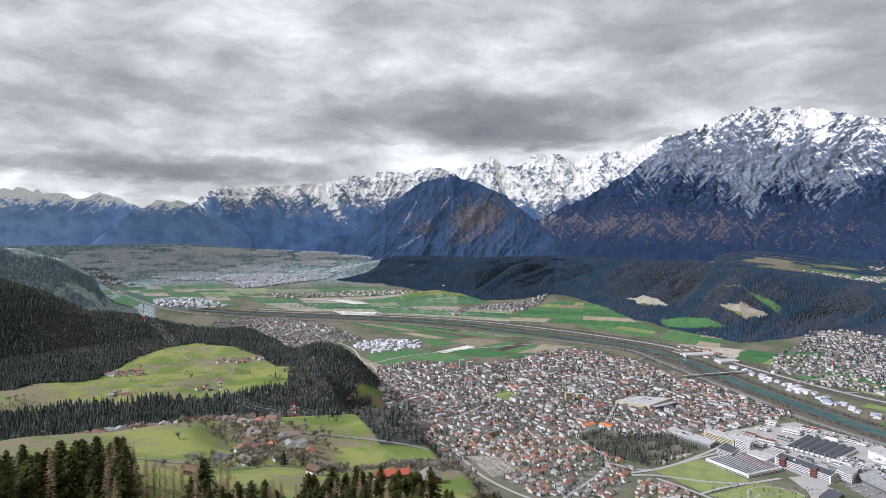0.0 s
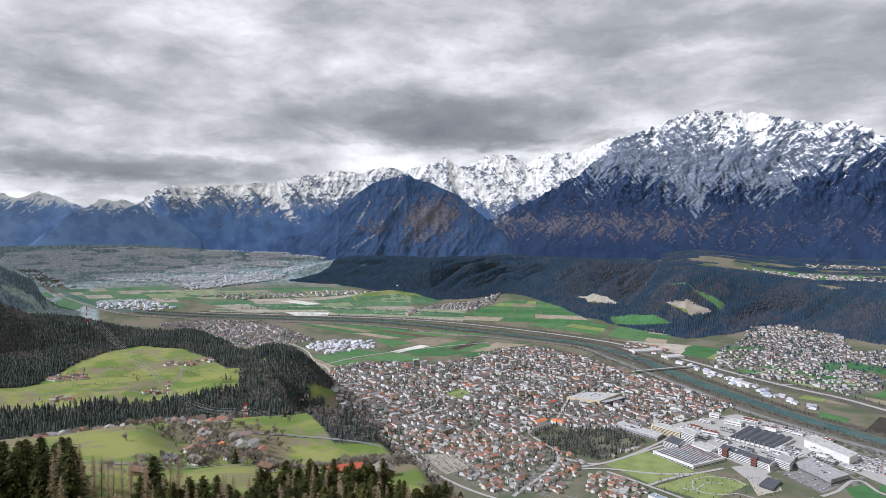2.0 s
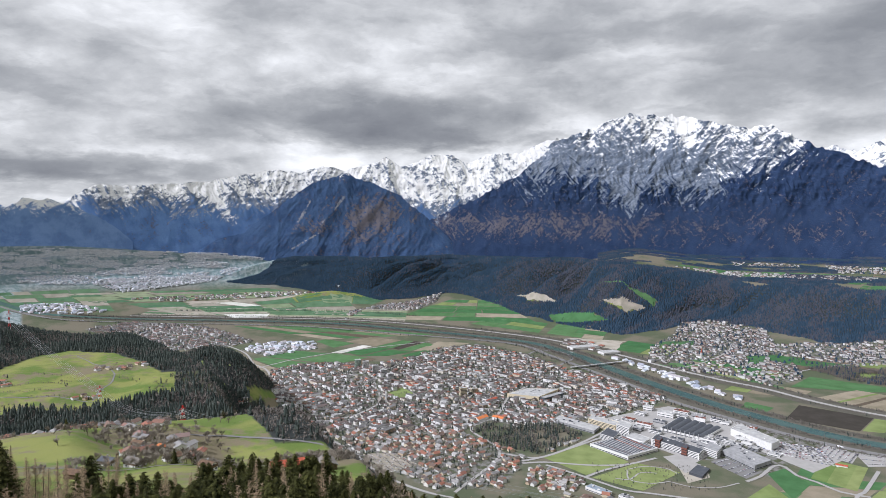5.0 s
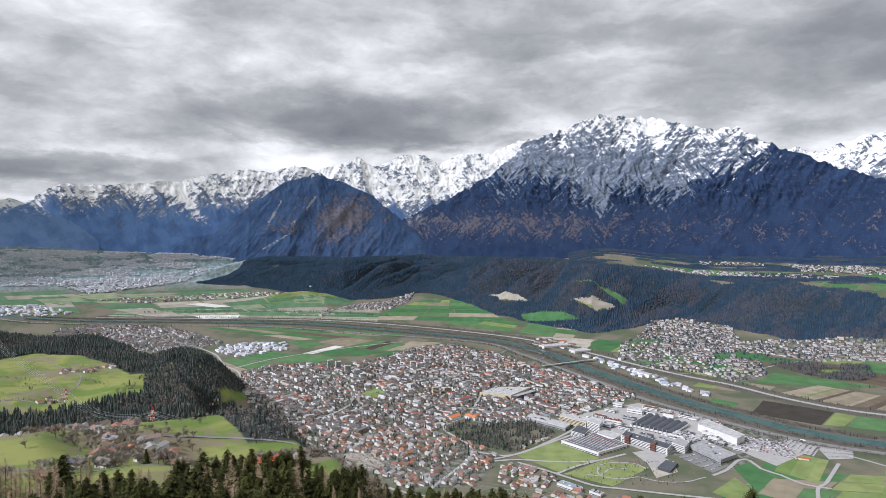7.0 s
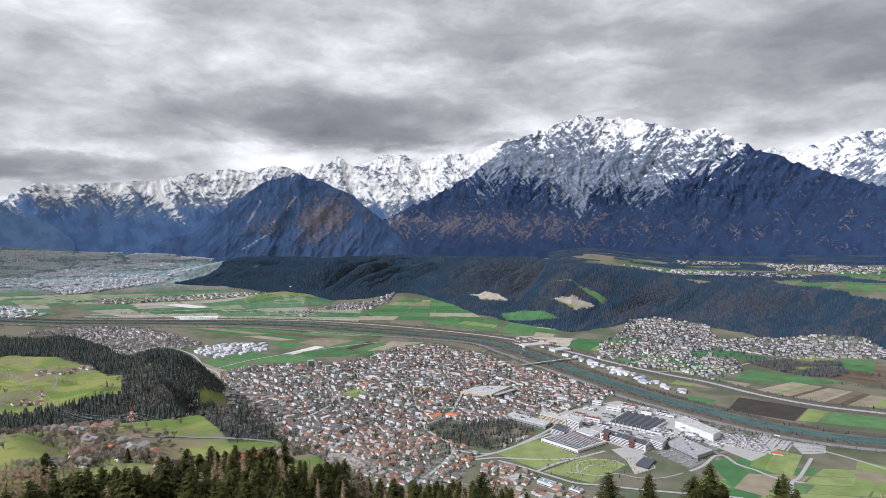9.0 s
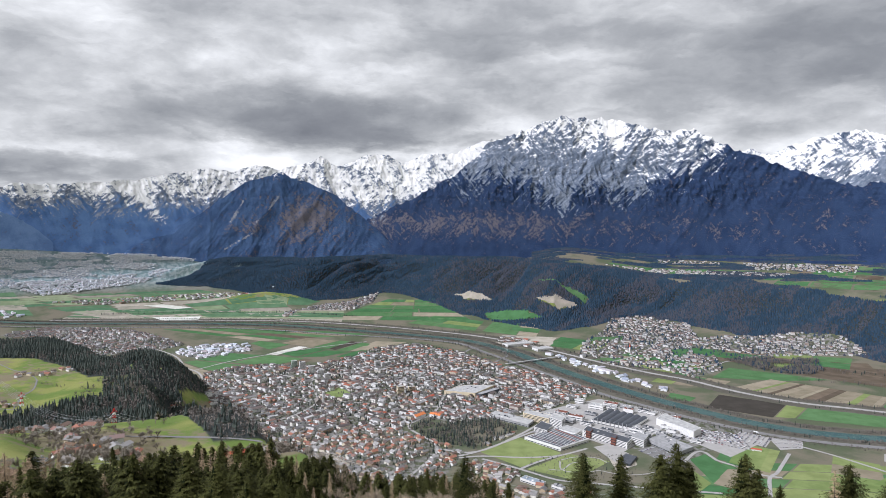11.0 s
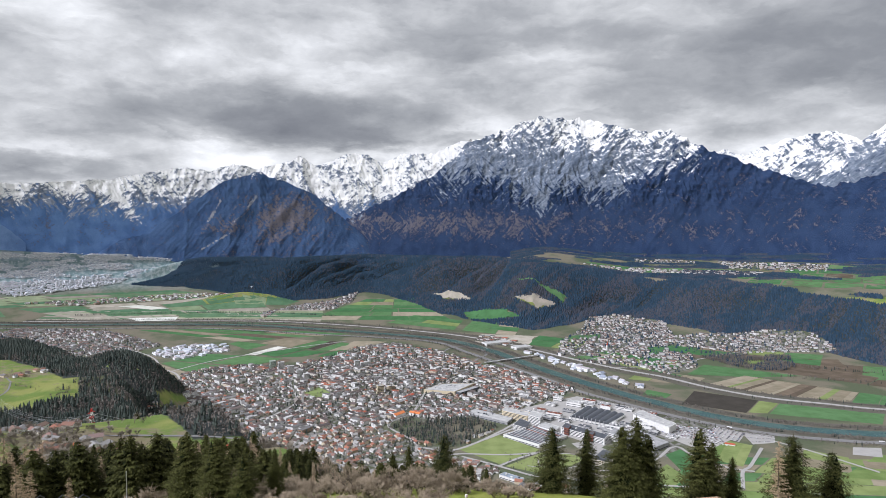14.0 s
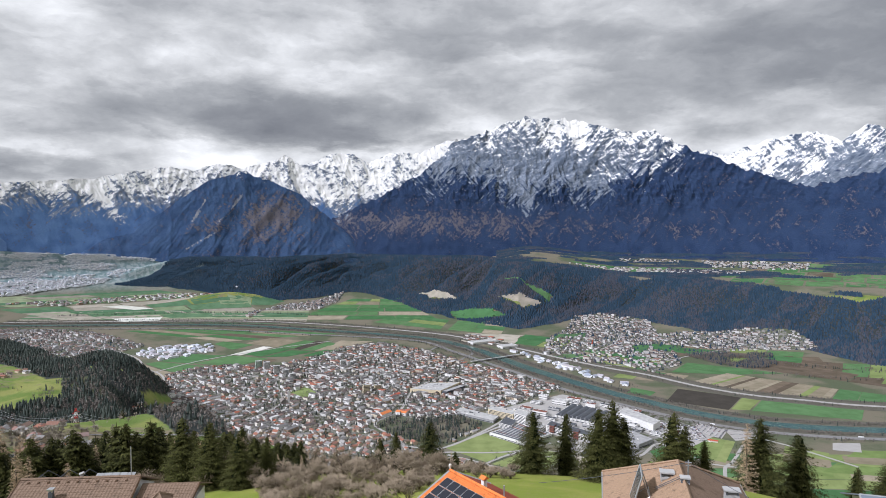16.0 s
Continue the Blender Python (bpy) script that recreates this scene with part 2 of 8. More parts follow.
M["roof"] = material("house_roofs", lambda k, p: k.ramp(island(k), [(0.0, (0.06, 0.052, 0.05)), (0.34, (0.13, 0.10, 0.092)), (0.47, (0.19, 0.105, 0.08)), (0.55, (0.34, 0.115, 0.07)), (0.60, (0.09, 0.085, 0.085)), (0.86, (0.20, 0.195, 0.19)), (1.0, (0.46, 0.455, 0.45))]))
M["water"] = material("river_water", lambda k, p: (k.mix(k.span(k.noise(p, 0.01, 4), 0.35, 0.65), (0.062, 0.115, 0.100), (0.090, 0.145, 0.125)), k.noise(p, 0.4, 3), 0.03), rough=0.12, spec=0.5)
M["asphalt"] = material("road_surface", lambda k, p: k.mix(k.noise(p, 0.05, 5), (0.13, 0.128, 0.125), (0.24, 0.235, 0.23)))
M["lightroad"] = material("pale_concrete_road", lambda k, p: k.mix(k.noise(p, 0.05, 5), (0.27, 0.262, 0.25), (0.40, 0.385, 0.365)))

# ---- the lie of the land ----
EYE_Z = 620.0
STAGE = 3000.0


def squeeze(d):
    """True distance to built distance: beyond 3 km the land is drawn in, each thing in its direction, so that the far ranges stand under 5 km off."""
    d = np.asarray(d, float)
    return np.where(d < STAGE, d, STAGE + 1500 * (1 - np.exp(-(d - STAGE) / 1500)))


def unsqueeze(r):
    r = np.asarray(r, float)
    return np.where(r < STAGE, r, STAGE - 1500 * np.log(np.maximum(1 - (r - STAGE) / 1500, 1e-6)))


def draw_in(p):
    """True plan points (n, 3) to built points, and the local scale."""
    p = np.asarray(p, float)
    d = np.maximum(np.hypot(p[..., 0], p[..., 1]), 1e-6)
    k = squeeze(d) / d
    return np.stack([p[..., 0] * k, p[..., 1] * k, EYE_Z + (p[..., 2] - EYE_Z) * k], -1), k


def lattice(ix, iy, seed):
    h = (ix.astype(np.int64) * 374761393 + iy.astype(np.int64) * 668265263 + seed * 1442695041) & 0xFFFFFFFF
    h = ((h ^ (h >> 13)) * 1274126177) & 0xFFFFFFFF
    return ((h ^ (h >> 16)) & 0xFFFF) / 65535.0


def vnoise(x, y, seed=0):
    x, y = np.asarray(x, float), np.asarray(y, float)
    ix, iy = np.floor(x), np.floor(y)
    fx, fy = x - ix, y - iy
    fx, fy = fx * fx * (3 - 2 * fx), fy * fy * (3 - 2 * fy)
    a, b = lattice(ix, iy, seed), lattice(ix + 1, iy, seed)
    c, d = lattice(ix, iy + 1, seed), lattice(ix + 1, iy + 1, seed)
    return (a + (b - a) * fx) * (1 - fy) + (c + (d - c) * fx) * fy


def fbm(x, y, octaves=4, seed=0, ridged=False):
    total, amp, norm = 0.0, 1.0, 0.0
    for o in range(octaves):
        n = vnoise(np.asarray(x) * 2 ** o + 17.3 * o, np.asarray(y) * 2 ** o - 9.1 * o, seed + o)
        if ridged:
            n = 1 - np.abs(2 * n - 1)
        total, norm, amp = total + n * amp, norm + amp, amp * 0.52
    return total / norm


def step(v, lo, hi):
    t = np.clip((np.asarray(v, float) - lo) / (hi - lo), 0, 1)
    return t * t * (3 - 2 * t)


def polar(x, y):
    return np.degrees(np.arctan2(x, y)), np.hypot(x, y)


def edge_of(d):
    """Heading at which the benches on the left end and the open slope begins."""
    return np.interp(d, [280, 660, 930, 1300, 1800, 2300, 2900], [-5, -8.5, -13, -18, -19.5, -24, -30])


def foot_of(az):
    """Distance of the foot of the wooded terrace beyond the river."""
    return np.interp(az, [-21.5, -17.4, -13, -9.5, -5.7, -2.8, -1, 1.5, 4, 8, 12, 15, 18, 22, 25, 28, 32, 35, 39, 60], [6900, 6480, 5650, 5060, 5250, 5700, 5500, 4900, 4350, 4000, 3750, 4000, 4300, 4300, 3950, 3850, 3760, 3560, 3330, 3000])


PLATEAU_ROW = [(2950, 5550), (3300, 6500), (4150, 6000), (3560, 5150)]
PLATEAU_HAMLET = [(2400, 6350), (2600, 7000), (3150, 6700), (2900, 6150)]


def height(x, y):
    """Height of the ground before drawing in, shaped to fit the camera's view."""
    x, y = np.asarray(x, float), np.asarray(y, float)
    az, d = polar(x, y)
    front = np.cos(np.radians(np.clip(np.abs(az), 0, 180)))
    run = np.where(front > 0.35, d, d * np.clip((front + 0.2) / 0.55, -1, 1))
    # the near meadow reaches further out on the right
    run = run - 6 * step(az, 24, 34) * (1 - step(az, 60, 80)) * step(d, 40, 90) * (1 - step(d, 140, 260))
    steep = np.interp(run, [-2500, -300, 10, 40, 60, 105, 140, 260, 900, 1400, 1480], [1500, 700, 593, 583, 578, 566, 549, 500, 230, 8, 0])
    bench = np.interp(run, [-2500, -300, 10, 40, 60, 105, 140, 260, 400, 560, 700, 850, 950, 1100, 1200, 1300, 1450, 1670, 2000, 2300, 2600], [1500, 700, 593, 583, 578, 566, 550, 511, 472, 437, 404, 380, 355, 300, 258, 238, 230, 230, 234, 236, 236])
    bench = bench + 20 * np.exp(-((d - 715) / 120) ** 2) * step(-az, 29, 33)
    bench = bench + 17 * np.exp(-((d - 410) / 130) ** 2) * step(-az, 31, 40)
    bench = bench - 29 * np.exp(-((d - 660) / 140) ** 2) * step(az, -27, -20)
    edge = edge_of(d)
    left = 1 - step(az, edge - 4.0, edge + 1.5)
    z = steep + (bench - steep) * left * step(d, 220, 380)
    z = z * (1 - step(d, 2450, 3000) * (az > -60))
    # wooded hill beyond the meadow terrace
    hill = np.interp(az, [-70, -46.5, -43.4, -40.6, -37.2, -33.9, -31.7, -29.9, -28.1, -26], [560, 431, 375, 306, 284, 236, 221, 186, 147, 0])
    z = np.maximum(z, hill * step(d, 1850, 2450) * (1 - step(d, 2550, 3200)) * (az < -25) * (az > -100))
    # conical wooded knoll at the town's edge
    q = np.hypot((x + 825) * 0.9 + (y - 1945) * 0.2, (y - 1945) * 0.8)
    z = np.maximum(z, 228 * np.exp(-(q / 205) ** 2.4))
    z = z + 26 * np.exp(-((x + 570) / 250) ** 2 - ((y - 2590) / 140) ** 2) * (az < -8)
    # spur far up the valley
    z = np.maximum(z, np.interp(az, [-70, -46.5, -45.1, -43.5, -42.0, -41.5, -40.4, -39.7, -39.0], [500, 437, 433, 380, 340, 298, 230, 70, 0]) * np.exp(-((d - 5200) / 700) ** 2))
    z = z + 70 * np.exp(-((x + 1180) / 330) ** 2 - ((y - 5130) / 210) ** 2)
    # wooded terrace on the far side
    foot = foot_of(az)
    top = np.interp(az, [-22, -19.9, -17.8, -16, -12, -7.5, -1.3, 3.6, 8.5, 14, 20, 60], [0, 90, 170, 222, 255, 272, 268, 312, 335, 290, 215, 220])
    rise = step(d, foot, foot + np.interp(az, [-20, 8, 14, 60], [850, 1200, 1050, 850]))
    out = d - foot
    side = az * 95 - 0.55 * out + 260 * fbm(x / 700, y / 700, 3, 15)
    gorge = np.clip(fbm(side / 420, out / 1500, 2, 5, True) * 1.5 - 0.5, 0, 1) ** 1.5 + 0.4 * fbm(side / 150, out / 500, 2, 8, True) ** 2
    front = rise * (1 - step(out, np.interp(az, [8, 13], [900, 350]), np.interp(az, [8, 13], [1500, 800])))
    far = top * rise + (44 - 185 * gorge) * front - 90 * step(d, foot + 1300, foot + 2300) * (1 - step(az, 9, 13)) * rise
    far = far * (1 - step(d, 8000, 9300) * (1 - step(az, -16.5, -15)))
    z = np.where((az > -24) & (az < 100), np.maximum(z, far), z)
    z = z + (fbm(x / 85, y / 85, 2, 6) - 0.5) * 15 * step(d, 1280, 1380) * (1 - step(d, 1800, 1950)) * (az < -24)
    z = z + (fbm(x / 130, y / 130, 3, 2) - 0.5) * 14 * step(z, 25, 80) * step(d, 250, 500)
    return z


def inside(x, y, poly):
    x, y = np.asarray(x, float), np.asarray(y, float)
    c = np.zeros(x.shape, bool)
    for (x0, y0), (x1, y1) in zip(poly, poly[1:] + poly[:1]):
        if y0 != y1:
            c ^= ((y0 > y) != (y1 > y)) & (x < (x1 - x0) * (y - y0) / (y1 - y0) + x0)
    return c


TOWN = [(-775, 2205), (-850, 2640), (-805, 2725), (-660, 2830), (-490, 2755), (-340, 2930), (-210, 3195), (5, 3305), (225, 3065), (360, 2785), (515, 2605), (660, 2330), (420, 2120), (230, 2025), (100, 1970), (40, 2050), (-60, 1930), (35, 1835), (130, 1735), (55, 1525), (-100, 1500), (-265, 1655), (-425, 1750), (-560, 1825)]
VILLAGE_UP = [(-2255, 3610), (-2105, 3890), (-1620, 3760), (-1385, 3540), (-1170, 3315), (-1235, 3165), (-1435, 3055), (-1515, 2915), (-1750, 3175)]
TRADE_PARK = [(-1163, 3093), (-1091, 3285), (-857, 3325), (-784, 3149), (-978, 2955)]
VILLAGE_FAR = [(-860, 4090), (-815, 4625), (-465, 4600), (-335, 5100), (-330, 5735), (-515, 5115), (-730, 4845), (-905, 4485)]
VILLAGE_RIGHT = [(732, 2931), (863, 3346), (1053, 3657), (1234, 4109), (1452, 4230), (1662, 3954), (1510, 3433), (1400, 3000), (1290, 2678), (1091, 2545), (1046, 2700), (858, 2776)]
VILLAGE_ROW = [(1400, 3010), (1515, 3433), (1715, 3505), (2067, 3446), (2230, 3300), (2130, 2960), (1956, 2973), (1731, 2965), (1477, 2864)]
FACTORY = [(320, 1900), (475, 2080), (740, 2195), (820, 2060), (980, 1875), (715, 1635), (540, 1790)]
CITY = [(d * math.sin(math.radians(a)), d * math.cos(math.radians(a))) for a, d in ((-42, 7600), (-43, 9000), (-42, 15000), (-34, 17000), (-22, 13500), (-18.5, 11500), (-19.5, 8600), (-21.5, 7700), (-24, 7300), (-30, 7200), (-36, 7500), (-38, 7000))]
CLEAR_UP = [(d * math.sin(math.radians(a)), d * math.cos(math.radians(a))) for a, d in ((-52, 1610), (-49, 1720), (-43, 1740), (-41, 1830), (-39, 1900), (-37, 2060), (-35, 2180), (-33, 2230), (-30, 2120), (-28.0, 1980), (-26.5, 1820), (-26.5, 1680), (-28, 1610), (-31, 1590), (-35, 1625), (-39, 1600), (-44, 1620))]
CLEARINGS = [CLEAR_UP,
             [(784, 4475), (970, 4365), (1159, 4335), (1098, 4250)],
             [(456, 4097), (444, 4329), (708, 4130), (768, 3978)],
             [(764, 4262), (892, 4205), (1050, 4195), (890, 4050)],
             [(276, 4990), (398, 4790), (560, 4530), (340, 4700)],
             [(-460, 4650), (-330, 5150), (-120, 5200), (330, 4150), (-200, 4050)],
             [(-1600, 5150), (-1420, 5420), (-640, 4960), (-1000, 4680)],
             [(-668, 1830), (-640, 1800), (-600, 1880), (-618, 1925)],
             [(-478, 935), (-425, 985), (-380, 890), (-425, 860)]]


def woods(x, y):
    """How wooded the ground is, 0 to 1."""
    az, d = polar(x, y)
    x, y = np.asarray(x, float), np.asarray(y, float)
    n = fbm(x / 260, y / 260, 3, 11)
    w = ((az < -26) & (d > np.interp(az, [-50, -40, -36, -32], [1640, 1700, 1800, 1880]) + 200 * n) & (d < 3050) & (height(x, y) > 30)).astype(float)
    w = np.maximum(w, (np.hypot(x + 845, (y - 1940) * 0.85) < 262) & (az + 5 * (n - 0.5) < -17.3))
    w = np.maximum(w, (az < edge_of(d) + 1) & (d > 990 + 90 * n) & (d < 1540 + 120 * n))
    w = np.maximum(w, (az >= -24) & (az < 3) & (d > 560 + 280 * n) & (d < 1480) & (np.abs(az - edge_of(d)) < 5 + 4 * n))
    w = np.maximum(w, (az > edge_of(d) - 2.0 - 2 * n) & (az < edge_of(d) + 3) & (d > 330) & (d < 1480))
    w = np.maximum(w, 0.7 * ((az > -25.5) & (az < -19) & (d > 1400) & (d < 2250) & (height(x, y) > 25)))
    foot = foot_of(az)
    back = np.interp(az, [-21.5, -20, -18, -15, 8, 12, 20, 30, 60], [60, 420, 1250, 2200, 2200, 1700, 880, 850, 850])
    w = np.maximum(w, (az > -21.5) & (d > foot - 60 + 200 * n) & (d < foot + back + 400 * (n - 0.5)))
    w = np.maximum(w, (az > 10) & (az < 70) & (d > foot + back) & (fbm(x / 420, y / 300, 3, 91) > 0.53))
    w = np.maximum(w, (az < -37) & (d > 3600) & (d < 6300) & (n > 0.45) & (height(x, y) > 45))
    for c in CLEARINGS:
        w = np.where(inside(x, y, c), 0, w)
    for c in (VILLAGE_RIGHT, VILLAGE_ROW, VILLAGE_FAR, PLATEAU_ROW, PLATEAU_HAMLET):
        w = np.where(inside(x, y, c), 0.04, w)
    return w


def clumps(x, y):
    """Quarters of the far city, 0 to 1, with open fields between."""
    az, d = polar(x, y)
    return step(fbm(az / 1.6, np.log(d) / 0.075, 3, 77), 0.40, 0.47)


def built(x, y):
    b = np.zeros(np.shape(x))
    for c in (TOWN, VILLAGE_UP, TRADE_PARK, VILLAGE_FAR, VILLAGE_RIGHT, VILLAGE_ROW, FACTORY, CITY):
        b = np.maximum(b, inside(x, y, c))
    return np.where(inside(x, y, CITY), clumps(x, y), b)


def mesh_object(name, verts, faces, mats, face_mat=None, smooth=False, uv=None):
    """One mesh from arrays: faces is (n, 3) or (n, 4)."""
    me = bpy.data.meshes.new(name)
    verts, faces = np.asarray(verts, np.float32), np.asarray(faces, np.int32)
    n, k = faces.shape
    me.vertices.add(len(verts))
    me.vertices.foreach_set("co", verts.ravel())
    me.loops.add(n * k)
    me.loops.foreach_set("vertex_index", faces.ravel())
    me.polygons.add(n)
    me.polygons.foreach_set("loop_start", np.arange(0, n * k, k, dtype=np.int32))
    for m in mats:
        me.materials.append(m)
    if face_mat is not None:
        me.polygons.foreach_set("material_index", np.asarray(face_mat, np.int32))
    me.update(calc_edges=True)
    if smooth:
        me.shade_smooth()
    else:
        me.shade_flat()
    return new(name, me)


def attribute(ob, name, values):
    a = ob.data.attributes.new(name, "FLOAT", "POINT")
    a.data.foreach_set("value", np.asarray(values, np.float32).ravel())


def grid_faces(nu, nv, wrap=False):
    i, j = np.meshgrid(np.arange(nu if wrap else nu - 1), np.arange(nv - 1), indexing="ij")
    a, b = i * nv + j, ((i + 1) % nu) * nv + j
    return np.stack([a, b, b + 1, a + 1], -1).reshape(-1, 4)


def build_ground():
    az = np.concatenate([np.arange(-56, 50.01, 0.22), np.arange(53, 302, 4.0)])
    r = np.concatenate([[0.01, 5.0], np.arange(15, 400, 7.0), np.arange(400, 3000, 13.0), np.arange(3000, 4100, 10.0), np.arange(4100, 4440, 6.0), np.arange(4440, 4498, 2.0), [4498.6, 4499.2, 4499.6, 4499.85, 4499.96]])
    A, R = np.meshgrid(np.radians(az), r, indexing="ij")
    ends = np.interp(az, [-42, -34, -28.6, -24.7, -19.2, -16, -10, 8, 13, 300], [21000, 18900, 15600, 13600, 11600, 8500, 6900, 6700, 7600, 7600])
    R = np.minimum(R, squeeze(ends)[:, None])
    D = unsqueeze(R)
    x, y = D * np.sin(A), D * np.cos(A)
    z = height(x, y)
    p, _ = draw_in(np.stack([x, y, z], -1))
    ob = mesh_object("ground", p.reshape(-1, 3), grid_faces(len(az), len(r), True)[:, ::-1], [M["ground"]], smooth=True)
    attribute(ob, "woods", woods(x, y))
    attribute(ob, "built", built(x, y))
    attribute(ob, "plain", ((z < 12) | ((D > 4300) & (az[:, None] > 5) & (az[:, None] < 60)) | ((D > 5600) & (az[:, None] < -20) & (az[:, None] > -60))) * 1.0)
    # how much painted haze the ground takes, by distance and heading
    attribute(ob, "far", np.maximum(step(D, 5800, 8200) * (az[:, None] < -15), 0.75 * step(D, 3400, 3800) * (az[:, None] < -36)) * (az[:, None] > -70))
    tagged(ob, "grassy alpine slope and flat valley floor with fields", "ground", kind="structure")


build_ground()


# ---- mountain ranges ----


def spread(u, w, seed, spur):
    """Relief of an alpine face: spurs that run down to one side or the other, with gullies between."""
    warp = 110 * (fbm(u / 330, w / 330, 3, seed + 3) - 0.5) + 30 * (fbm(u / 80, w / 80, 3, seed + 4) - 0.5)
    f1 = fbm((u + 0.55 * w + warp) / (190 * spur), w / 640, 4, seed + 7, True)
    f2 = fbm((u - 0.65 * w + warp) / (190 * spur), w / 640, 4, seed + 9, True)
    lean = step(fbm(u / 420, w / 900, 2, seed + 13), 0.42, 0.58)
    f3 = fbm((u + 0.5 * warp) / 70, w / 110, 4, seed + 11, True)
    return (f1 * lean + f2 * (1 - lean)) * 0.7 + f3 * 0.3, fbm((u + 0.3 * w) / 26, w / 34, 4, seed + 17, True)


def range_of(name, crest, foot, r0, r1, mat, label, snow, crag, bare, seed, depth=150.0, spur=1.0, rows=80, jag=1.0, du=0.07, low=0.2):
    """One range: its skyline by heading and rise, its foot, and the relief of its face. snow, crag, bare: how these go with the rise."""
    az = np.arange(crest[0][0], crest[-1][0], du)
    az = az[(np.abs(az + 3.5) < 45) | (np.arange(len(az)) % 12 == 0)]
    top = np.interp(az, [c[0] for c in crest], [c[1] for c in crest])
    metres = np.radians(az) * 4700
    teeth = jag * (0.008 * (fbm(metres / 55, metres * 0 + seed, 5, seed, True) - 0.62)) * step(top, foot, foot + 0.05)
    v = np.linspace(0, 1, rows)
    U, V = np.meshgrid(metres, v, indexing="ij")
    T = top[:, None] + 0 * V
    rise = np.maximum(T - foot, 0.004)
    S = foot + rise * V + teeth[:, None] * V ** 45
    n, n2 = spread(U, S * 4700, seed, spur)
    mid = np.maximum(np.sin(np.pi * V), 0.5 * step(V, 0.5, 0.85)) * (0.12 + 0.88 * step(S, -0.01, 0.05))
    S = S + rise * 0.035 * (n2 - 0.6) * mid * (1 - V ** 20)
    depth = depth * (low + (1 - low) * step(S, 0.0, 0.06))
    R = r0 + (r1 - r0) * V - depth * (n - 0.55) * np.maximum(np.sin(np.pi * V ** 0.75), 0.6 * step(V, 0.5, 0.85)) - depth * 0.16 * (n2 - 0.5) * mid
    R = np.minimum(R, 4935)
    p = np.stack([R * np.sin(U / 4700), R * np.cos(U / 4700), EYE_Z + S * R], -1)
    back = np.stack([4940 * np.sin(metres / 4700), 4940 * np.cos(metres / 4700), EYE_Z + (foot + (top - foot) * 0.2) * 4900], -1)
    rim = p[:, -1] * [1.0006, 1.0006, 1.0] - [0, 0, 1.5]
    sheet = np.stack([rim, back], 1)
    front = grid_faces(len(az), rows)[:, ::-1]
    ob = mesh_object(name, np.concatenate([p.reshape(-1, 3), sheet.reshape(-1, 3)]), np.concatenate([front, grid_faces(len(az), 2)[:, ::-1] + len(az) * rows]), [M[mat]], smooth=True)
    # how level each spot lies, against its surroundings
    q = p
    nor = np.cross(np.gradient(q, axis=0), np.gradient(q, axis=1))
    level = np.abs(nor[..., 2]) / np.maximum(np.linalg.norm(nor, axis=-1), 1e-6)
    level = (level - level.mean()) / (level.std() + 1e-6)
    W, H = S * 4700, np.degrees(U / 4700)
    sn = snow(S, V, n, H) + np.clip(level, -1.5, 1.5) * 0.12 + (0.6 - n2) * 0.3
    pad = lambda q: np.concatenate([q.ravel(), np.repeat(q[:, -1], 2)])
    attribute(ob, "u", pad(U))
    attribute(ob, "w", pad(W))
    attribute(ob, "snow", pad(np.clip(sn, -0.7, 1.7)))
    attribute(ob, "crag", pad(np.clip(crag(S, V, n, H), -0.5, 1.5)))
    attribute(ob, "bare", pad(np.clip(bare(S, V, n, H), 0, 1)))
    return tagged(ob, label, "mountain", kind="structure")


FARLEFT = [(-95, 0.05), (-80, 0.035), (-60, 0.05), (-50, 0.035), (-46.42, 0.039), (-44.69, 0.0407), (-43.63, 0.0369), (-42.17, 0.0324), (-41.05, 0.0314), (-39.89, 0.0372), (-38.32, 0.0301), (-36.64, 0.0135), (-34, -0.02)]
range_of("far_snowy_range", FARLEFT, -0.05, 4800, 4895, "remote", "distant range in painted haze blue with snow-covered tops", lambda s, v, n, m: (s - 0.020) * 35 + 0.5, lambda s, v, n, m: (s - 0.02) * 20, lambda s, v, n, m: 0 * s, 31, 30, rows=60)
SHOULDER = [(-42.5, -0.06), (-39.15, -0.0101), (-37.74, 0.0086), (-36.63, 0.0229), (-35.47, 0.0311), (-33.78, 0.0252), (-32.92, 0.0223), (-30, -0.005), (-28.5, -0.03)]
range_of("shoulder_peak", SHOULDER, -0.09, 4640, 4720, "shoulder", "peak in painted haze blue with a dusting of snow", lambda s, v, n, m: (s - 0.016) * 35 + 0.5, lambda s, v, n, m: (s - 0.01) * 20, lambda s, v, n, m: 0 * s, 37, 50, rows=60)
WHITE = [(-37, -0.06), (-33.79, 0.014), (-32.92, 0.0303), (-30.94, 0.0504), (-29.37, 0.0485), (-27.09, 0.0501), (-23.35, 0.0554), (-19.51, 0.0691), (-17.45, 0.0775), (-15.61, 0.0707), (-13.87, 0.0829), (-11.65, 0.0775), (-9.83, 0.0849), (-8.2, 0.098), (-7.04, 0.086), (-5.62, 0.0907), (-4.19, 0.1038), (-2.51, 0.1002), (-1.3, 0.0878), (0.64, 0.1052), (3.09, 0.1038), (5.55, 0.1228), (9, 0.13)]
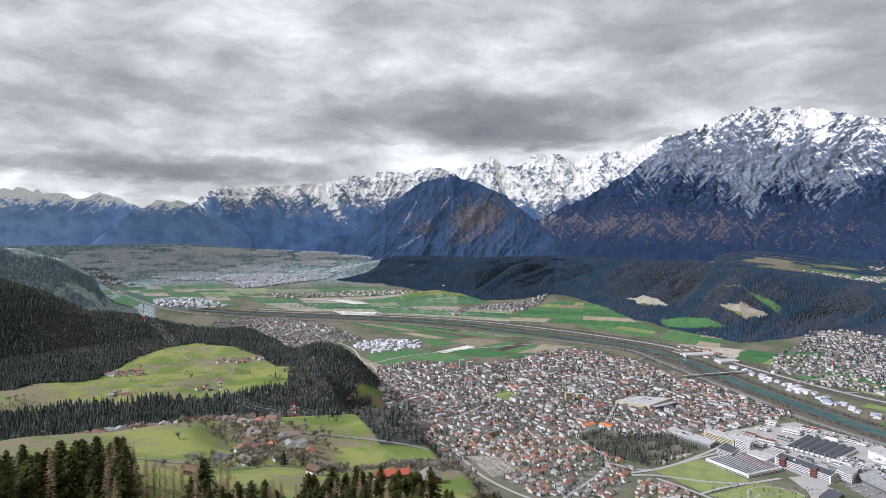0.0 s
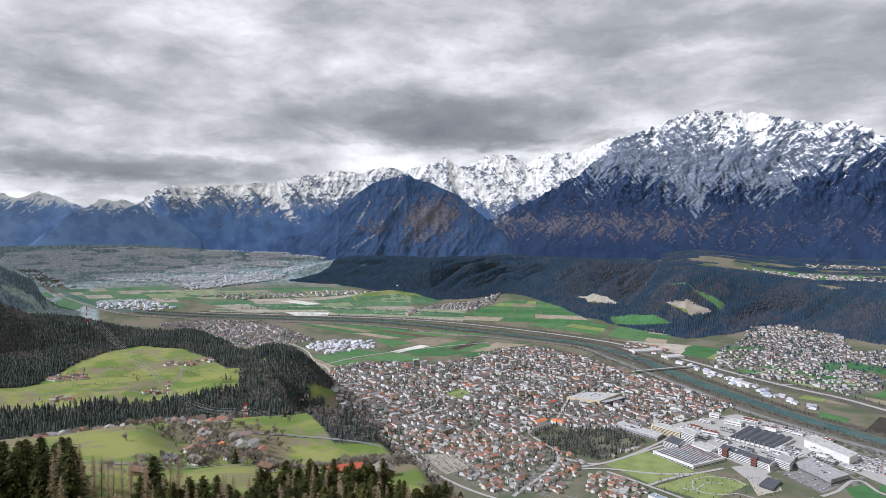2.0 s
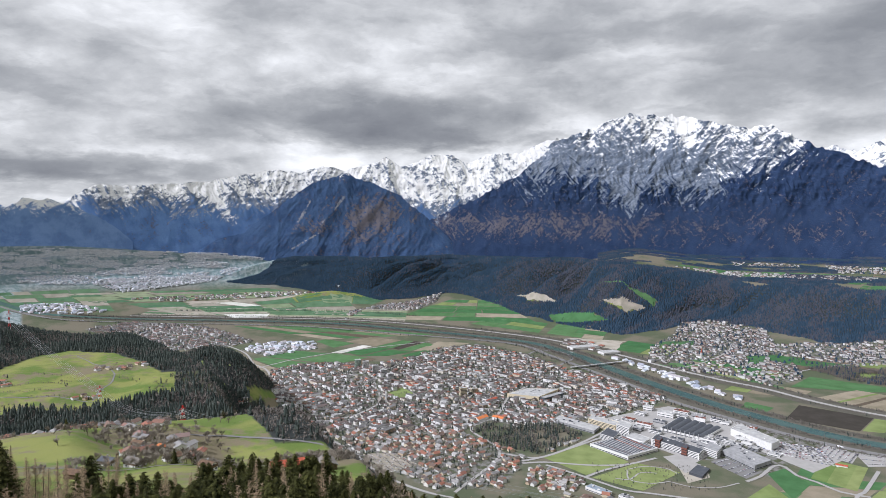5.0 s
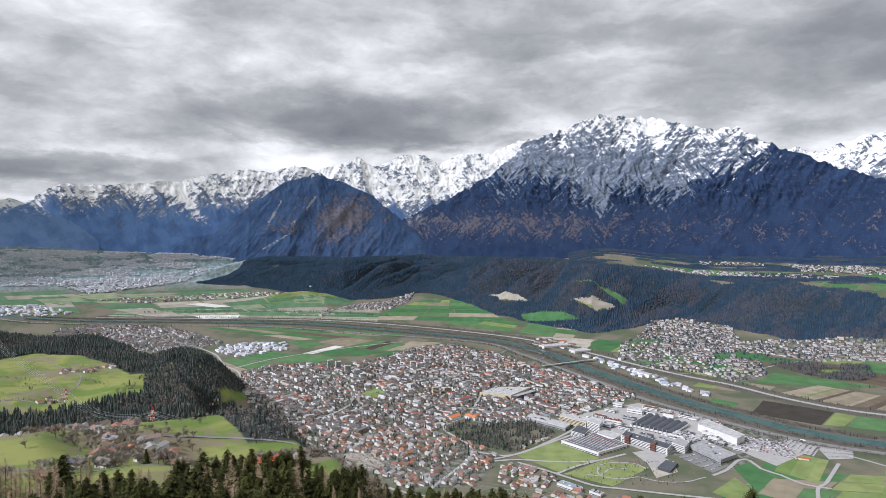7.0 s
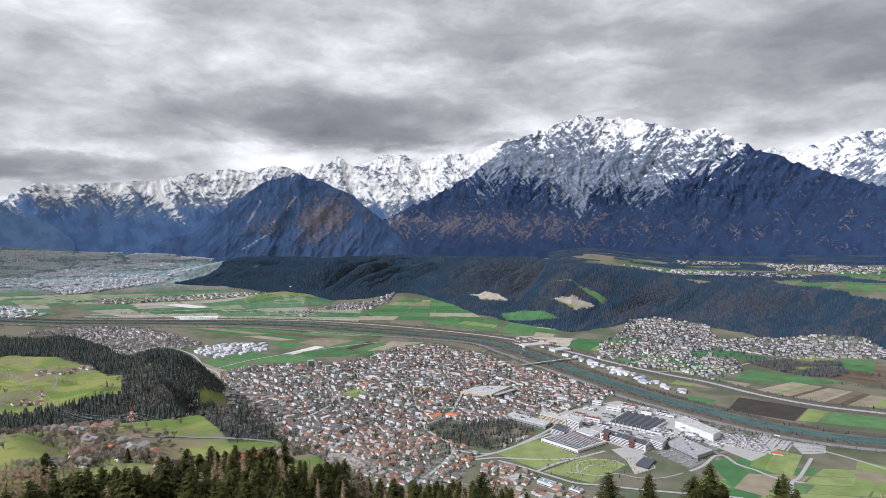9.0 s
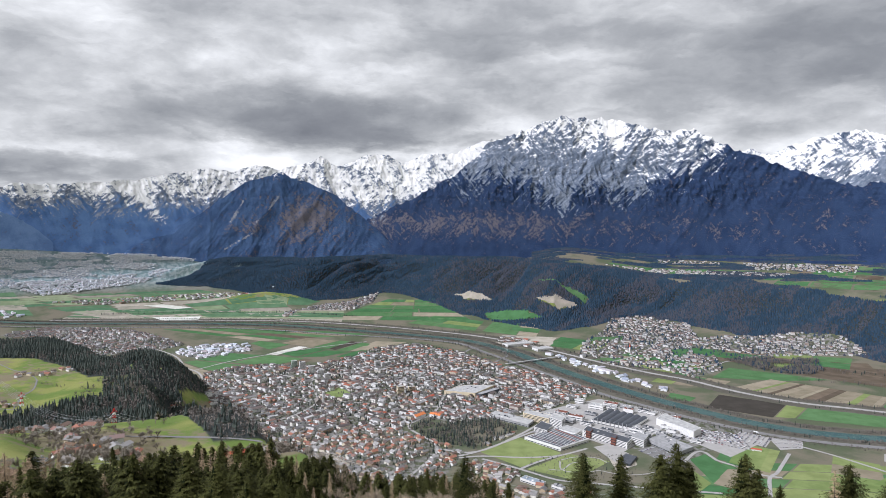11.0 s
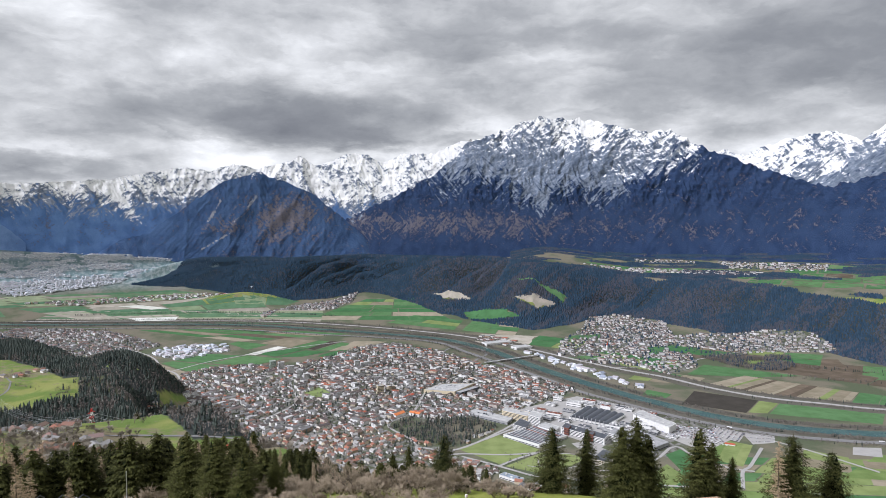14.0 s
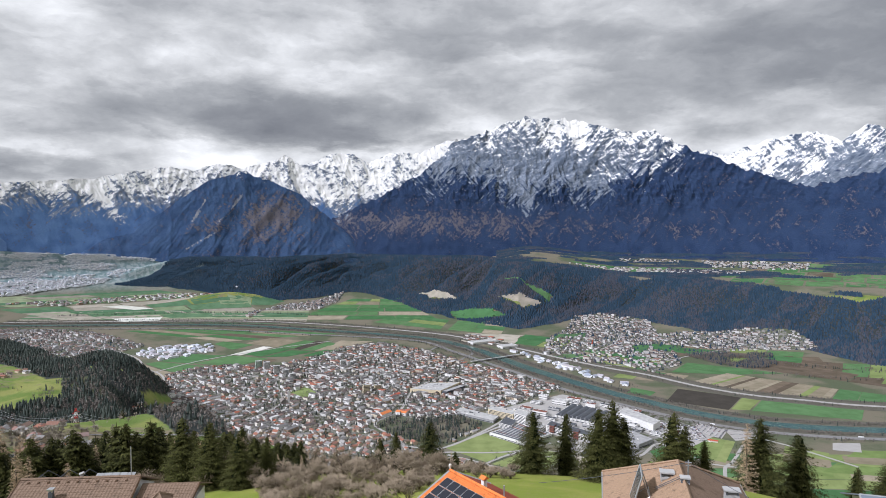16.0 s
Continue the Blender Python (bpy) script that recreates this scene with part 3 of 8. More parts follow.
range_of("white_range", WHITE, -0.10, 4650, 4868, "farrange", "long snow-white alpine range above haze-blue forest", lambda s, v, n, m: np.minimum((s - 0.022) * 24 + 0.34, 0.94) + (0.56 - n) * 1.7, lambda s, v, n, m: (s - 0.015) * 25 + 0.4 + (0.6 - n), lambda s, v, n, m: (0.16 + (n - 0.55) * 0.6) * step(s, -0.035, -0.015) * (1 - step(s, 0.0, 0.02)), 41, 80, low=0.12, rows=130, jag=0.7, spur=0.7, du=0.06)
CONE = [(-26.5, -0.075), (-22.63, -0.0291), (-20.25, -0.0156), (-17.35, 0.0215), (-16.06, 0.0377), (-14.6, 0.0560), (-13.4, 0.0640), (-12.5, 0.0690), (-11.95, 0.0748), (-11.4, 0.0722), (-10.8, 0.0660), (-9.38, 0.0585), (-7.06, 0.04), (-4.7, 0.0066), (-2.78, -0.0231), (-0.8, -0.06), (0.5, -0.09)]
def scree(m, s, lines):
    """Pale runs of scree down a face: each from heading and rise to heading and rise."""
    best = 0 * m
    for (m0, s0), (m1, s1), wide in lines:
        t = np.clip(((m - m0) * (m1 - m0) + (s - s0) * (s1 - s0) * 3283) / ((m1 - m0) ** 2 + (s1 - s0) ** 2 * 3283), 0, 1)
        best = np.maximum(best, np.exp(-(((m - m0 - t * (m1 - m0)) ** 2 + (s - s0 - t * (s1 - s0)) ** 2 * 3283) / wide ** 2)))
    return best


RUNS = [((-11.5, 0.044), (-13.9, -0.006), 0.15), ((-14.0, -0.017), (-16.2, -0.040), 0.13), ((-14.7, 0.030), (-15.7, 0.0), 0.16)]
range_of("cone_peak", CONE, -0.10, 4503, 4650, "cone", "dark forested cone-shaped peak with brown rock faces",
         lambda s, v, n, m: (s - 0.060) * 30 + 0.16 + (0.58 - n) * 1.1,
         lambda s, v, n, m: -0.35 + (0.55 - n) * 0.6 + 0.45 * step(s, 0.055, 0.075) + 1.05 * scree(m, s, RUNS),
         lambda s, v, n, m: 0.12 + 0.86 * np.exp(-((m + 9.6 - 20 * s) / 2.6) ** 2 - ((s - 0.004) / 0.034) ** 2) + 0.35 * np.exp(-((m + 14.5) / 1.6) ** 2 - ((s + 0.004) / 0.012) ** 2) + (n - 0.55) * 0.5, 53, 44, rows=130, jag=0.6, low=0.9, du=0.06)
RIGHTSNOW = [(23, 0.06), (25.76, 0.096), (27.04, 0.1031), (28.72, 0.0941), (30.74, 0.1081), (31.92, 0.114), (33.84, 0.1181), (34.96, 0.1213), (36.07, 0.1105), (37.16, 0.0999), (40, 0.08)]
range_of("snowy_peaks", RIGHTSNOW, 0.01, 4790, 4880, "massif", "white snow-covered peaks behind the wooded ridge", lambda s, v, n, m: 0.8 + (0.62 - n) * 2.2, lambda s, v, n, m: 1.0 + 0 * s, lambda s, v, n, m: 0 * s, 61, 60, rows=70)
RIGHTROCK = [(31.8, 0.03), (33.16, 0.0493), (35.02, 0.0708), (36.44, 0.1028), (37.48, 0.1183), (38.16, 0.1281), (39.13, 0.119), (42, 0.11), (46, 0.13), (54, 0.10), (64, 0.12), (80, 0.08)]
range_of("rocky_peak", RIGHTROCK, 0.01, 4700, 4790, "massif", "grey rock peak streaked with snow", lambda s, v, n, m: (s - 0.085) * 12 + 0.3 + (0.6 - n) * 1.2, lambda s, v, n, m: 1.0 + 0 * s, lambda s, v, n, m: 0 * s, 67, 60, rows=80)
MASSIF = [(-10, -0.09), (-6.61, -0.0314), (-4.7, 0.0007), (-2.77, 0.0178), (0.15, 0.0412), (3.09, 0.0714), (5.25, 0.1014), (6.04, 0.1177), (8.0, 0.1313), (9.7, 0.1413), (11.4, 0.1537), (12.61, 0.1584), (15.01, 0.1567), (17.61, 0.1471), (19.47, 0.1378), (21.08, 0.1328), (21.54, 0.1284), (22.65, 0.1358), (23.32, 0.1321), (23.99, 0.1252), (26.19, 0.1013), (29.15, 0.0821), (31.98, 0.0613), (34.68, 0.0487), (36.86, 0.058), (39.21, 0.0679), (44, 0.08), (52, 0.07), (62, 0.09), (80, 0.04)]
# by heading: where the forest ends, and where snow covers half the ground
TREELINE = [(-10, -0.03), (-4.1, 0.022), (-1.2, 0.050), (2.8, 0.070), (4.7, 0.052), (8.6, 0.060), (10.6, 0.040), (12.7, 0.018), (14.8, 0.042), (18.8, 0.038), (20.6, 0.057), (24.0, 0.078), (25.2, 0.088), (26.2, 0.125), (28, 0.16), (80, 0.16)]
SNOWLINE = [(-10, 0.06), (-1, 0.075), (3, 0.090), (5.7, 0.097), (10.6, 0.094), (14.3, 0.103), (17.5, 0.082), (21.9, 0.064), (25.2, 0.078), (27, 0.12), (29, 0.17), (80, 0.17)]
along = lambda table, m: np.interp(m, [q[0] for q in table], [q[1] for q in table])
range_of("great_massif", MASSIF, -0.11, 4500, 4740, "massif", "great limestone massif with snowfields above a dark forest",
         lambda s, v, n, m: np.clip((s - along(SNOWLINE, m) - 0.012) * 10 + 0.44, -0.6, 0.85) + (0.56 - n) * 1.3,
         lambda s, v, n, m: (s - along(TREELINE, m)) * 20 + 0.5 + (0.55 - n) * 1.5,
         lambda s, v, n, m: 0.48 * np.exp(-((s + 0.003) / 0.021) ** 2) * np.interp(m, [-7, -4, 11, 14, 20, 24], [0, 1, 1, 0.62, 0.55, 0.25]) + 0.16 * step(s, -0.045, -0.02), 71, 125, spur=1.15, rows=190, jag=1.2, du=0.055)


# ---- strips and patches on the valley floor ----


def smooth_line(pts, gap=25.0):
    pts = np.asarray(pts, float)
    p = np.vstack([2 * pts[0] - pts[1], pts, 2 * pts[-1] - pts[-2]])
    out = []
    for i in range(1, len(p) - 2):
        n = max(2, int(np.hypot(*(p[i + 1] - p[i])) / gap))
        for t in np.linspace(0, 1, n, endpoint=False):
            out.append(0.5 * (2 * p[i] + (p[i + 1] - p[i - 1]) * t + (2 * p[i - 1] - 5 * p[i] + 4 * p[i + 1] - p[i + 2]) * t ** 2 + (3 * p[i] - p[i - 1] - 3 * p[i + 1] + p[i + 2]) * t ** 3))
    return np.array(out + [pts[-1]])


def sides(line, half):
    d = np.gradient(line, axis=0)
    d /= np.maximum(np.hypot(d[:, 0], d[:, 1])[:, None], 1e-6)
    return np.stack([-d[:, 1], d[:, 0]], 1) * half


def strip(name, pts, width, mat, label, category, lift=0.5, gap=25.0, across=3):
    line = smooth_line(pts, gap)
    off = sides(line, width / 2)
    rows = [line + off * f for f in np.linspace(1, -1, across)]
    p = np.stack(rows, 1)
    z = height(p[..., 0], p[..., 1]) + lift
    q, _ = draw_in(np.concatenate([p, z[..., None]], -1))
    ob = mesh_object(name, q.reshape(-1, 3), grid_faces(len(line), across), [M[mat]], smooth=True)
    return tagged(ob, label, category, kind="structure")


def patch(name, quad, mat, label, lift=0.4, cell=60.0, wobble=0.0):
    """A four-cornered piece of ground cover, draped."""
    a, b, c, d = (np.array(q, float) for q in quad)
    nu = max(2, int(np.hypot(*(b - a)) / cell) + 1)
    nv = max(2, int(np.hypot(*(d - a)) / cell) + 1)
    u, v = np.meshgrid(np.linspace(0, 1, nu), np.linspace(0, 1, nv), indexing="ij")
    u, v = u[..., None], v[..., None]
    p = a * (1 - u) * (1 - v) + b * u * (1 - v) + c * u * v + d * (1 - u) * v
    if wobble:
        p = p + wobble * np.stack([fbm(p[..., 0] / 45, p[..., 1] / 45, 3, 7) - 0.5, fbm(p[..., 0] / 45, p[..., 1] / 45, 3, 9) - 0.5], -1)
    z = height(p[..., 0], p[..., 1]) + lift
    q, _ = draw_in(np.concatenate([p, z[..., None]], -1))
    ob = mesh_object(name, q.reshape(-1, 3), grid_faces(nu, nv)[:, ::-1], [M[mat]], smooth=True)
    return tagged(ob, label, "field", kind="structure")


def crop_look(a, b):
    return lambda k, p: (k.mix(k.span(k.noise(p, 0.02, 5, 0.6), 0.3, 0.7), k.mix(each(k), a, b), k.mix(1.0, k.mix(each(k), a, b), (0.72, 0.75, 0.7), "MULTIPLY")), k.noise(p, 0.4, 3), 0.2)


M["crop"] = material("green_crop", crop_look((0.058, 0.150, 0.060), (0.106, 0.198, 0.084)), spec=0.1)
M["pasture"] = material("pale_pasture", crop_look((0.150, 0.216, 0.070), (0.240, 0.276, 0.110)), spec=0.1)
# paler copies of crop, pasture and stubble, with distance haze painted in
M["farcrop"] = material("far_crop_hazed", crop_look((0.085, 0.165, 0.095), (0.125, 0.205, 0.115)), spec=0.05)
M["farpasture"] = material("far_pasture_hazed", crop_look((0.20, 0.255, 0.15), (0.28, 0.31, 0.20)), spec=0.05)
M["farsoil"] = material("far_stubble_hazed", crop_look((0.27, 0.245, 0.205), (0.38, 0.345, 0.29)), spec=0.05)
M["soil"] = material("ploughed_soil", crop_look((0.10, 0.078, 0.058), (0.20, 0.155, 0.115)), spec=0.1)
M["darksoil"] = material("dark_ploughed_soil", crop_look((0.05, 0.045, 0.04), (0.07, 0.06, 0.05)), spec=0.1)
M["stubble"] = material("straw_stubble", crop_look((0.23, 0.195, 0.14), (0.33, 0.285, 0.215)), spec=0.1)
M["fleece"] = material("white_crop_cover", crop_look((0.62, 0.60, 0.55), (0.72, 0.71, 0.68)), spec=0.2)
M["gravel"] = material("quarry_gravel", crop_look((0.34, 0.30, 0.25), (0.46, 0.42, 0.36)), spec=0.1)

M["scrub"] = material("scrub_and_gravel", crop_look((0.10, 0.095, 0.08), (0.13, 0.12, 0.10)), spec=0.1)
RIVER = [(-6540, 7550), (-5210, 6315), (-4410, 5460), (-3735, 4830), (-3045, 4275), (-2680, 4110), (-2220, 4020), (-1725, 4005), (-1185, 3985), (-805, 3915), (-440, 3765), (-115, 3615), (245, 3405), (440, 3110), (520, 2915), (605, 2695), (710, 2465), (820, 2260), (910, 2125), (1005, 1995), (1125, 1890), (1260, 1825), (1485, 1770), (1835, 1740), (2450, 1735)]
MOTORWAY = [(-4120, 5060), (-2850, 4070), (-2145, 3880), (-1135, 3835), (-420, 3595), (155, 3365), (330, 3065), (465, 2765), (585, 2515), (670, 2310), (780, 2140), (865, 2020), (965, 1905), (1075, 1815), (1215, 1750), (1425, 1695), (1790, 1660), (2460, 1655)]
RAIL = [(-2290, 4145), (-1620, 4140), (-840, 4095), (-290, 3905), (255, 3585), (505, 3335), (665, 3095), (815, 2845), (955, 2645), (1070, 2515), (1175, 2335), (1300, 2195), (1450, 2110), (1680, 2005), (2345, 1855)]
strip("river_bank", RIVER, 170, "scrub", "grey-brown scrub and gravel along the river", "river bank", 0.35)
strip("river", RIVER, 56, "water", "turquoise alpine river in a straight channel", "river", 0.7)
strip("motorway", MOTORWAY, 26, "asphalt", "grey dual carriageway along the river", "road", 1.0)
strip("railway_land", RAIL, 120, "scrub", "grey-brown cutting beside the tracks", "railway", 0.6)
strip("railway", RAIL, 20, "lightroad", "pale railway bed with several tracks", "railway", 0.8)
ROADS = [
    [(-980, 2780), (-895, 2680), (-815, 2505), (-790, 2405), (-690, 2260), (-585, 2095), (-515, 1905), (-355, 1755), (-235, 1580), (-55, 1455), (190, 1405)],
    [(-790, 2375), (-545, 2310), (-345, 2260), (-110, 2200), (140, 2165), (395, 2250), (585, 2320)],
    [(-805, 2665), (-630, 2590), (-405, 2510), (-180, 2590), (75, 2595), (300, 2675), (395, 2785)],
    [(-55, 1490), (55, 1755), (-25, 1955), (55, 2100), (110, 2350), (225, 2555), (300, 2675)],
    [(55, 1755), (160, 1730), (300, 1870), (445, 2060), (590, 2205)],
    [(-515, 1905), (-385, 2095), (-345, 2260), (-405, 2510), (-355, 2830), (-220, 3145)],
    [(110, 1684), (172, 1696), (271, 1683), (339, 1686), (386, 1698), (466, 1746)], [(386, 1698), (316, 1653), (259, 1603)],
    [(641, 1601), (688, 1636), (752, 1709), (778, 1704), (781, 1648), (810, 1607), (835, 1553), (888, 1526)], [(111, 1699), (165, 1731), (236, 1794), (294, 1848), (357, 1909)],
    [(170, 1676), (230, 1627), (286, 1575), (338, 1529), (386, 1516), (520, 1480), (700, 1440)], [(1000, 1690), (933, 1607), (887, 1552), (857, 1527), (800, 1420)], [(1030, 1785), (1110, 1675), (1195, 1500)],
    [(-980, 2780), (-1140, 3060), (-1470, 3360), (-1960, 3650)], [(-935, 2700), (-795, 2945), (-490, 3220), (-260, 3375)],
    [(805, 2805), (1025, 3005), (1270, 3390), (1365, 3985)], [(900, 2685), (1170, 2725), (1520, 2930), (1865, 3090)],
]
for i, line in enumerate(ROADS):
    strip("road", line, 9, "lightroad", "pale grey town road", "road", 0.8 + 0.035 * i, 20)
strip("road", [(105, 2980), (205, 3055), (285, 3190), (390, 3150), (420, 3010), (355, 2880), (335, 2780), (295, 2720)], 12, "asphalt", "curving motorway slip road", "road", 1.1, 12)


def field_block(quad, nu, nv, kinds, seed, gap=0.006, lift=0.4):
    rng = random.Random(seed)
    a, b, c, d = (np.array(q, float) for q in quad)
    at = lambda u, v: a * (1 - u) * (1 - v) + b * u * (1 - v) + c * u * v + d * (1 - u) * v
    for i in range(nu):
        cuts = sorted({0.0, 1.0, *[min(max((j + rng.uniform(-0.3, 0.3)) / nv, 0.02), 0.98) for j in range(1, nv)]})
        u0, u1 = i / nu + gap, (i + 1) / nu - gap
        for v0, v1 in zip(cuts, cuts[1:]):
            kind = rng.choice(kinds)
            patch("field", [at(u0, v0 + gap), at(u1, v0 + gap), at(u1, v1 - gap), at(u0, v1 - gap)], kind, FIELD_WORDS[kind], lift + 0.1 * rng.random())


FIELD_WORDS = {"crop": "field of bright green winter crop", "pasture": "pale yellow-green pasture on flat ground", "soil": "bare brown ploughed field", "darksoil": "freshly ploughed dark field", "stubble": "straw-coloured stubble field", "fleece": "field under white crop cover", "farcrop": "distant green field on the valley floor", "farpasture": "distant pale green field", "farsoil": "distant straw-coloured field"}
G, B = "crop", "soil"
for quad, kind in (([(-1025, 2893), (-986, 2931), (-697, 2800), (-775, 2629)], G), ([(-980, 2943), (-883, 3090), (-718, 3042), (-822, 2876)], G), ([(-810, 2876), (-694, 3043), (-512, 2960), (-615, 2814)], G),
                   ([(-605, 2814), (-510, 2947), (-470, 2936), (-532, 2718)], B), ([(-847, 3342), (-816, 3408), (-641, 3302), (-720, 3180)], G), ([(-705, 3056), (-589, 3258), (-537, 3230), (-654, 3044)], "fleece"),
                   ([(-649, 3071), (-520, 3216), (-442, 3176), (-555, 3009)], G), ([(-542, 2996), (-438, 3147), (-327, 3110), (-430, 3000)], G), ([(-693, 3348), (-591, 3484), (-409, 3407), (-523, 3231)], "stubble"),
                   ([(-518, 3231), (-404, 3407), (-343, 3377), (-433, 3190)], G), ([(-429, 3190), (-340, 3393), (-289, 3355), (-397, 3156)], "darksoil"), ([(-392, 3148), (-284, 3350), (-224, 3302), (-330, 3137)], G),
                   ([(-325, 3123), (-216, 3390), (-50, 3356), (-200, 3156)], "stubble"), ([(-373, 3002), (-271, 3154), (-211, 3120), (-303, 2985)], G), ([(-1016, 2869), (-1013, 2756), (-812, 2579), (-779, 2619)], "stubble")):
    patch("field", quad, kind, FIELD_WORDS[kind], 0.5)
field_block([(-1473, 3788), (-870, 3833), (-238, 3604), (-800, 3392)], 6, 2, [G, G, "stubble", B, G], 2, 0.012)
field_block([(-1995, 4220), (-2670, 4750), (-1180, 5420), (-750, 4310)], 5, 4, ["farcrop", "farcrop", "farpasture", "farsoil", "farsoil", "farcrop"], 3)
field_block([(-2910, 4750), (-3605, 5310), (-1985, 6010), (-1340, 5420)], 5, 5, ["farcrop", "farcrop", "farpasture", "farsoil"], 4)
field_block([(-585, 4135), (-240, 5250), (120, 5195), (355, 4080)], 6, 3, [G, G, "pasture", G, "stubble"], 5)
field_block([(-1175, 4845), (-1400, 5430), (-740, 5030), (-810, 4850)], 2, 2, ["farpasture", "farcrop"], 6)
patch("field", [(975, 2135), (1090, 2295), (1260, 2160), (1135, 2015)], "darksoil", "dark ploughed field beside the river", 0.5)
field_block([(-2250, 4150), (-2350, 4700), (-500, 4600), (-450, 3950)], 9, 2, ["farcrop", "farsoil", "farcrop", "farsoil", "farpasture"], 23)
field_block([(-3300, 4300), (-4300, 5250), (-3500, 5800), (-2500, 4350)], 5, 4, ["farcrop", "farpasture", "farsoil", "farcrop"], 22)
patch("field", [(-3546, 4304), (-3794, 4838), (-3300, 4393), (-3150, 4080)], "farcrop", "green meadow in the bend of the river", 0.9)
patch("field", [(-4064, 4766), (-4209, 5107), (-3847, 4757), (-3814, 4545)], "farcrop", "green meadow in the bend of the river", 0.9)
patch("field", [(1145, 2020), (1265, 2160), (1330, 2145), (1200, 2005)], "pasture", FIELD_WORDS["pasture"], 0.5)
patch("field", [(1205, 2000), (1340, 2150), (1600, 2000), (1490, 1870)], G, FIELD_WORDS[G], 0.5)
field_block([(1124, 2354), (1404, 2519), (1684, 2238), (1534, 2090)], 1, 15, ["stubble", "stubble", B, "stubble", "pasture", B], 8, 0.0)
field_block([(1528, 2076), (1688, 2238), (1805, 2143), (1680, 1991)], 1, 2, [G], 41)
field_block([(1595, 2556), (1758, 2843), (2000, 2800), (1833, 2440)], 1, 2, [B], 42)
field_block([(1845, 2440), (2014, 2660), (2300, 2560), (2080, 2330)], 1, 2, [G, "pasture"], 43)
field_block([(862, 2749), (981, 2799), (1185, 2486), (1103, 2381)], 3, 2, [G, "stubble", G, "pasture"], 44)
field_block([(910, 2490), (1040, 2650), (1230, 2490), (1125, 2375)], 1, 3, ["pasture", G, "stubble"], 9)
field_block([(1180, 2555), (1335, 2730), (1640, 2495), (1420, 2490)], 2, 1, [G, G], 10)
field_block([(1540, 2610), (1800, 2815), (2285, 2450), (1940, 2195)], 2, 2, ["soil", "pasture", G], 15)
patch("field", [(880, 2255), (925, 2325), (990, 2255), (945, 2205)], G, "small green field beside the railway", 0.5)
field_block([(785, 1658), (887, 1799), (987, 1712), (875, 1559)], 1, 4, ["pasture", G, "pasture"], 11, 0.0)
patch("field", [(714, 1655), (771, 1695), (787, 1593), (705, 1502)], G, FIELD_WORDS[G], 0.5)
patch("field", [(704, 1497), (787, 1588), (833, 1539), (756, 1448)], "stubble", FIELD_WORDS["stubble"], 0.5)
patch("field", [(600, 1500), (690, 1590), (700, 1500), (640, 1440)], "pasture", FIELD_WORDS["pasture"], 0.5)
field_block([(985, 1495), (1110, 1675), (1190, 1605), (1090, 1445)], 3, 1, ["pasture", "pasture", "stubble"], 12)
field_block([(1120, 1425), (1210, 1585), (1380, 1535), (1335, 1365)], 3, 1, ["stubble", "pasture", "pasture"], 14)
patch("field", [(1215, 1625), (1255, 1680), (1330, 1670), (1280, 1600)], "lightroad", "pale covered vegetable beds", 0.6)
patch("field", [(165, 1735), (295, 1846), (388, 1712), (262, 1616)], "pasture", "open green meadow crossed by a footpath", 0.5)
patch("field", [(-665, 1940), (-830, 1965), (-795, 1800), (-640, 1795)], "pasture", "small green meadow under the power line", 1.0)
patch("field", [(-910, 2210), (-800, 2310), (-730, 2210), (-825, 2115)], "pasture", "green meadow at the foot of the knoll", 0.6)
field_block([(900, 2950), (1000, 3060), (1280, 2770), (1170, 2660)], 2, 3, [G, "pasture", "stubble", G], 32)
field_block([(1330, 2900), (1500, 3120), (2000, 2900), (1750, 2560)], 3, 3, [G, "pasture", B, G], 33)
field_block([(1900, 2300), (2200, 2600), (2700, 2350), (2450, 2020)], 3, 3, [G, "pasture", B, "stubble"], 34)
field_block([(1650, 1930), (1830, 2110), (2300, 1990), (2200, 1900)], 1, 4, [G, "stubble", G], 35)
field_block([(1080, 1480), (1280, 1620), (1600, 1560), (1500, 1350)], 3, 2, ["pasture", "pasture", "stubble", G], 36)
field_block([(420, 1310), (800, 1640), (1500, 1560), (1200, 1160)], 7, 4, ["pasture", "pasture", G, "stubble", G], 60, 0.004, 0.15)
field_block([(1440, 1620), (1500, 1720), (1900, 1700), (1800, 1560)], 1, 4, [G, "pasture", "stubble"], 37)
field_block([(-60, 4000), (120, 4330), (420, 4060), (330, 3700)], 3, 2, [G, "pasture", G], 51)
field_block([(370, 3690), (470, 4030), (760, 3900), (640, 3480)], 3, 2, [G, G, "pasture", "stubble"], 52)
patch("works_yard", [(400, 3330), (470, 3560), (760, 3480), (640, 3160)], "gravel", "pale gravel yard beside the railway", 0.55, 30, 60.0)
field_block([(650, 3250), (780, 3500), (1000, 3300), (850, 3080)], 2, 2, ["pasture", G], 38)
for quad, words, mat in ((CLEARINGS[1], "green clearing on the wooded terrace", "crop"), (CLEARINGS[2], "green clearing above the valley road", "crop"), (CLEARINGS[3], "bare gravel quarry cut into the wooded slope", "gravel"), (CLEARINGS[4], "pale bare cut in the wooded slope", "gravel")):
    patch("clearing", quad, mat, words, 4.0, 14, 70.0)
field_block([(2300, 4150), (3700, 6300), (5000, 5400), (3300, 3450)], 6, 6, [G, G, B, G, G], 17)
field_block([(1750, 4950), (1700, 5905), (2890, 5435), (2700, 4450)], 4, 4, [G], 16)
patch("field", [(-1710, 4670), (-2015, 4860), (-1890, 4930), (-1610, 4735)], "fleece", FIELD_WORDS["fleece"], 1.0)
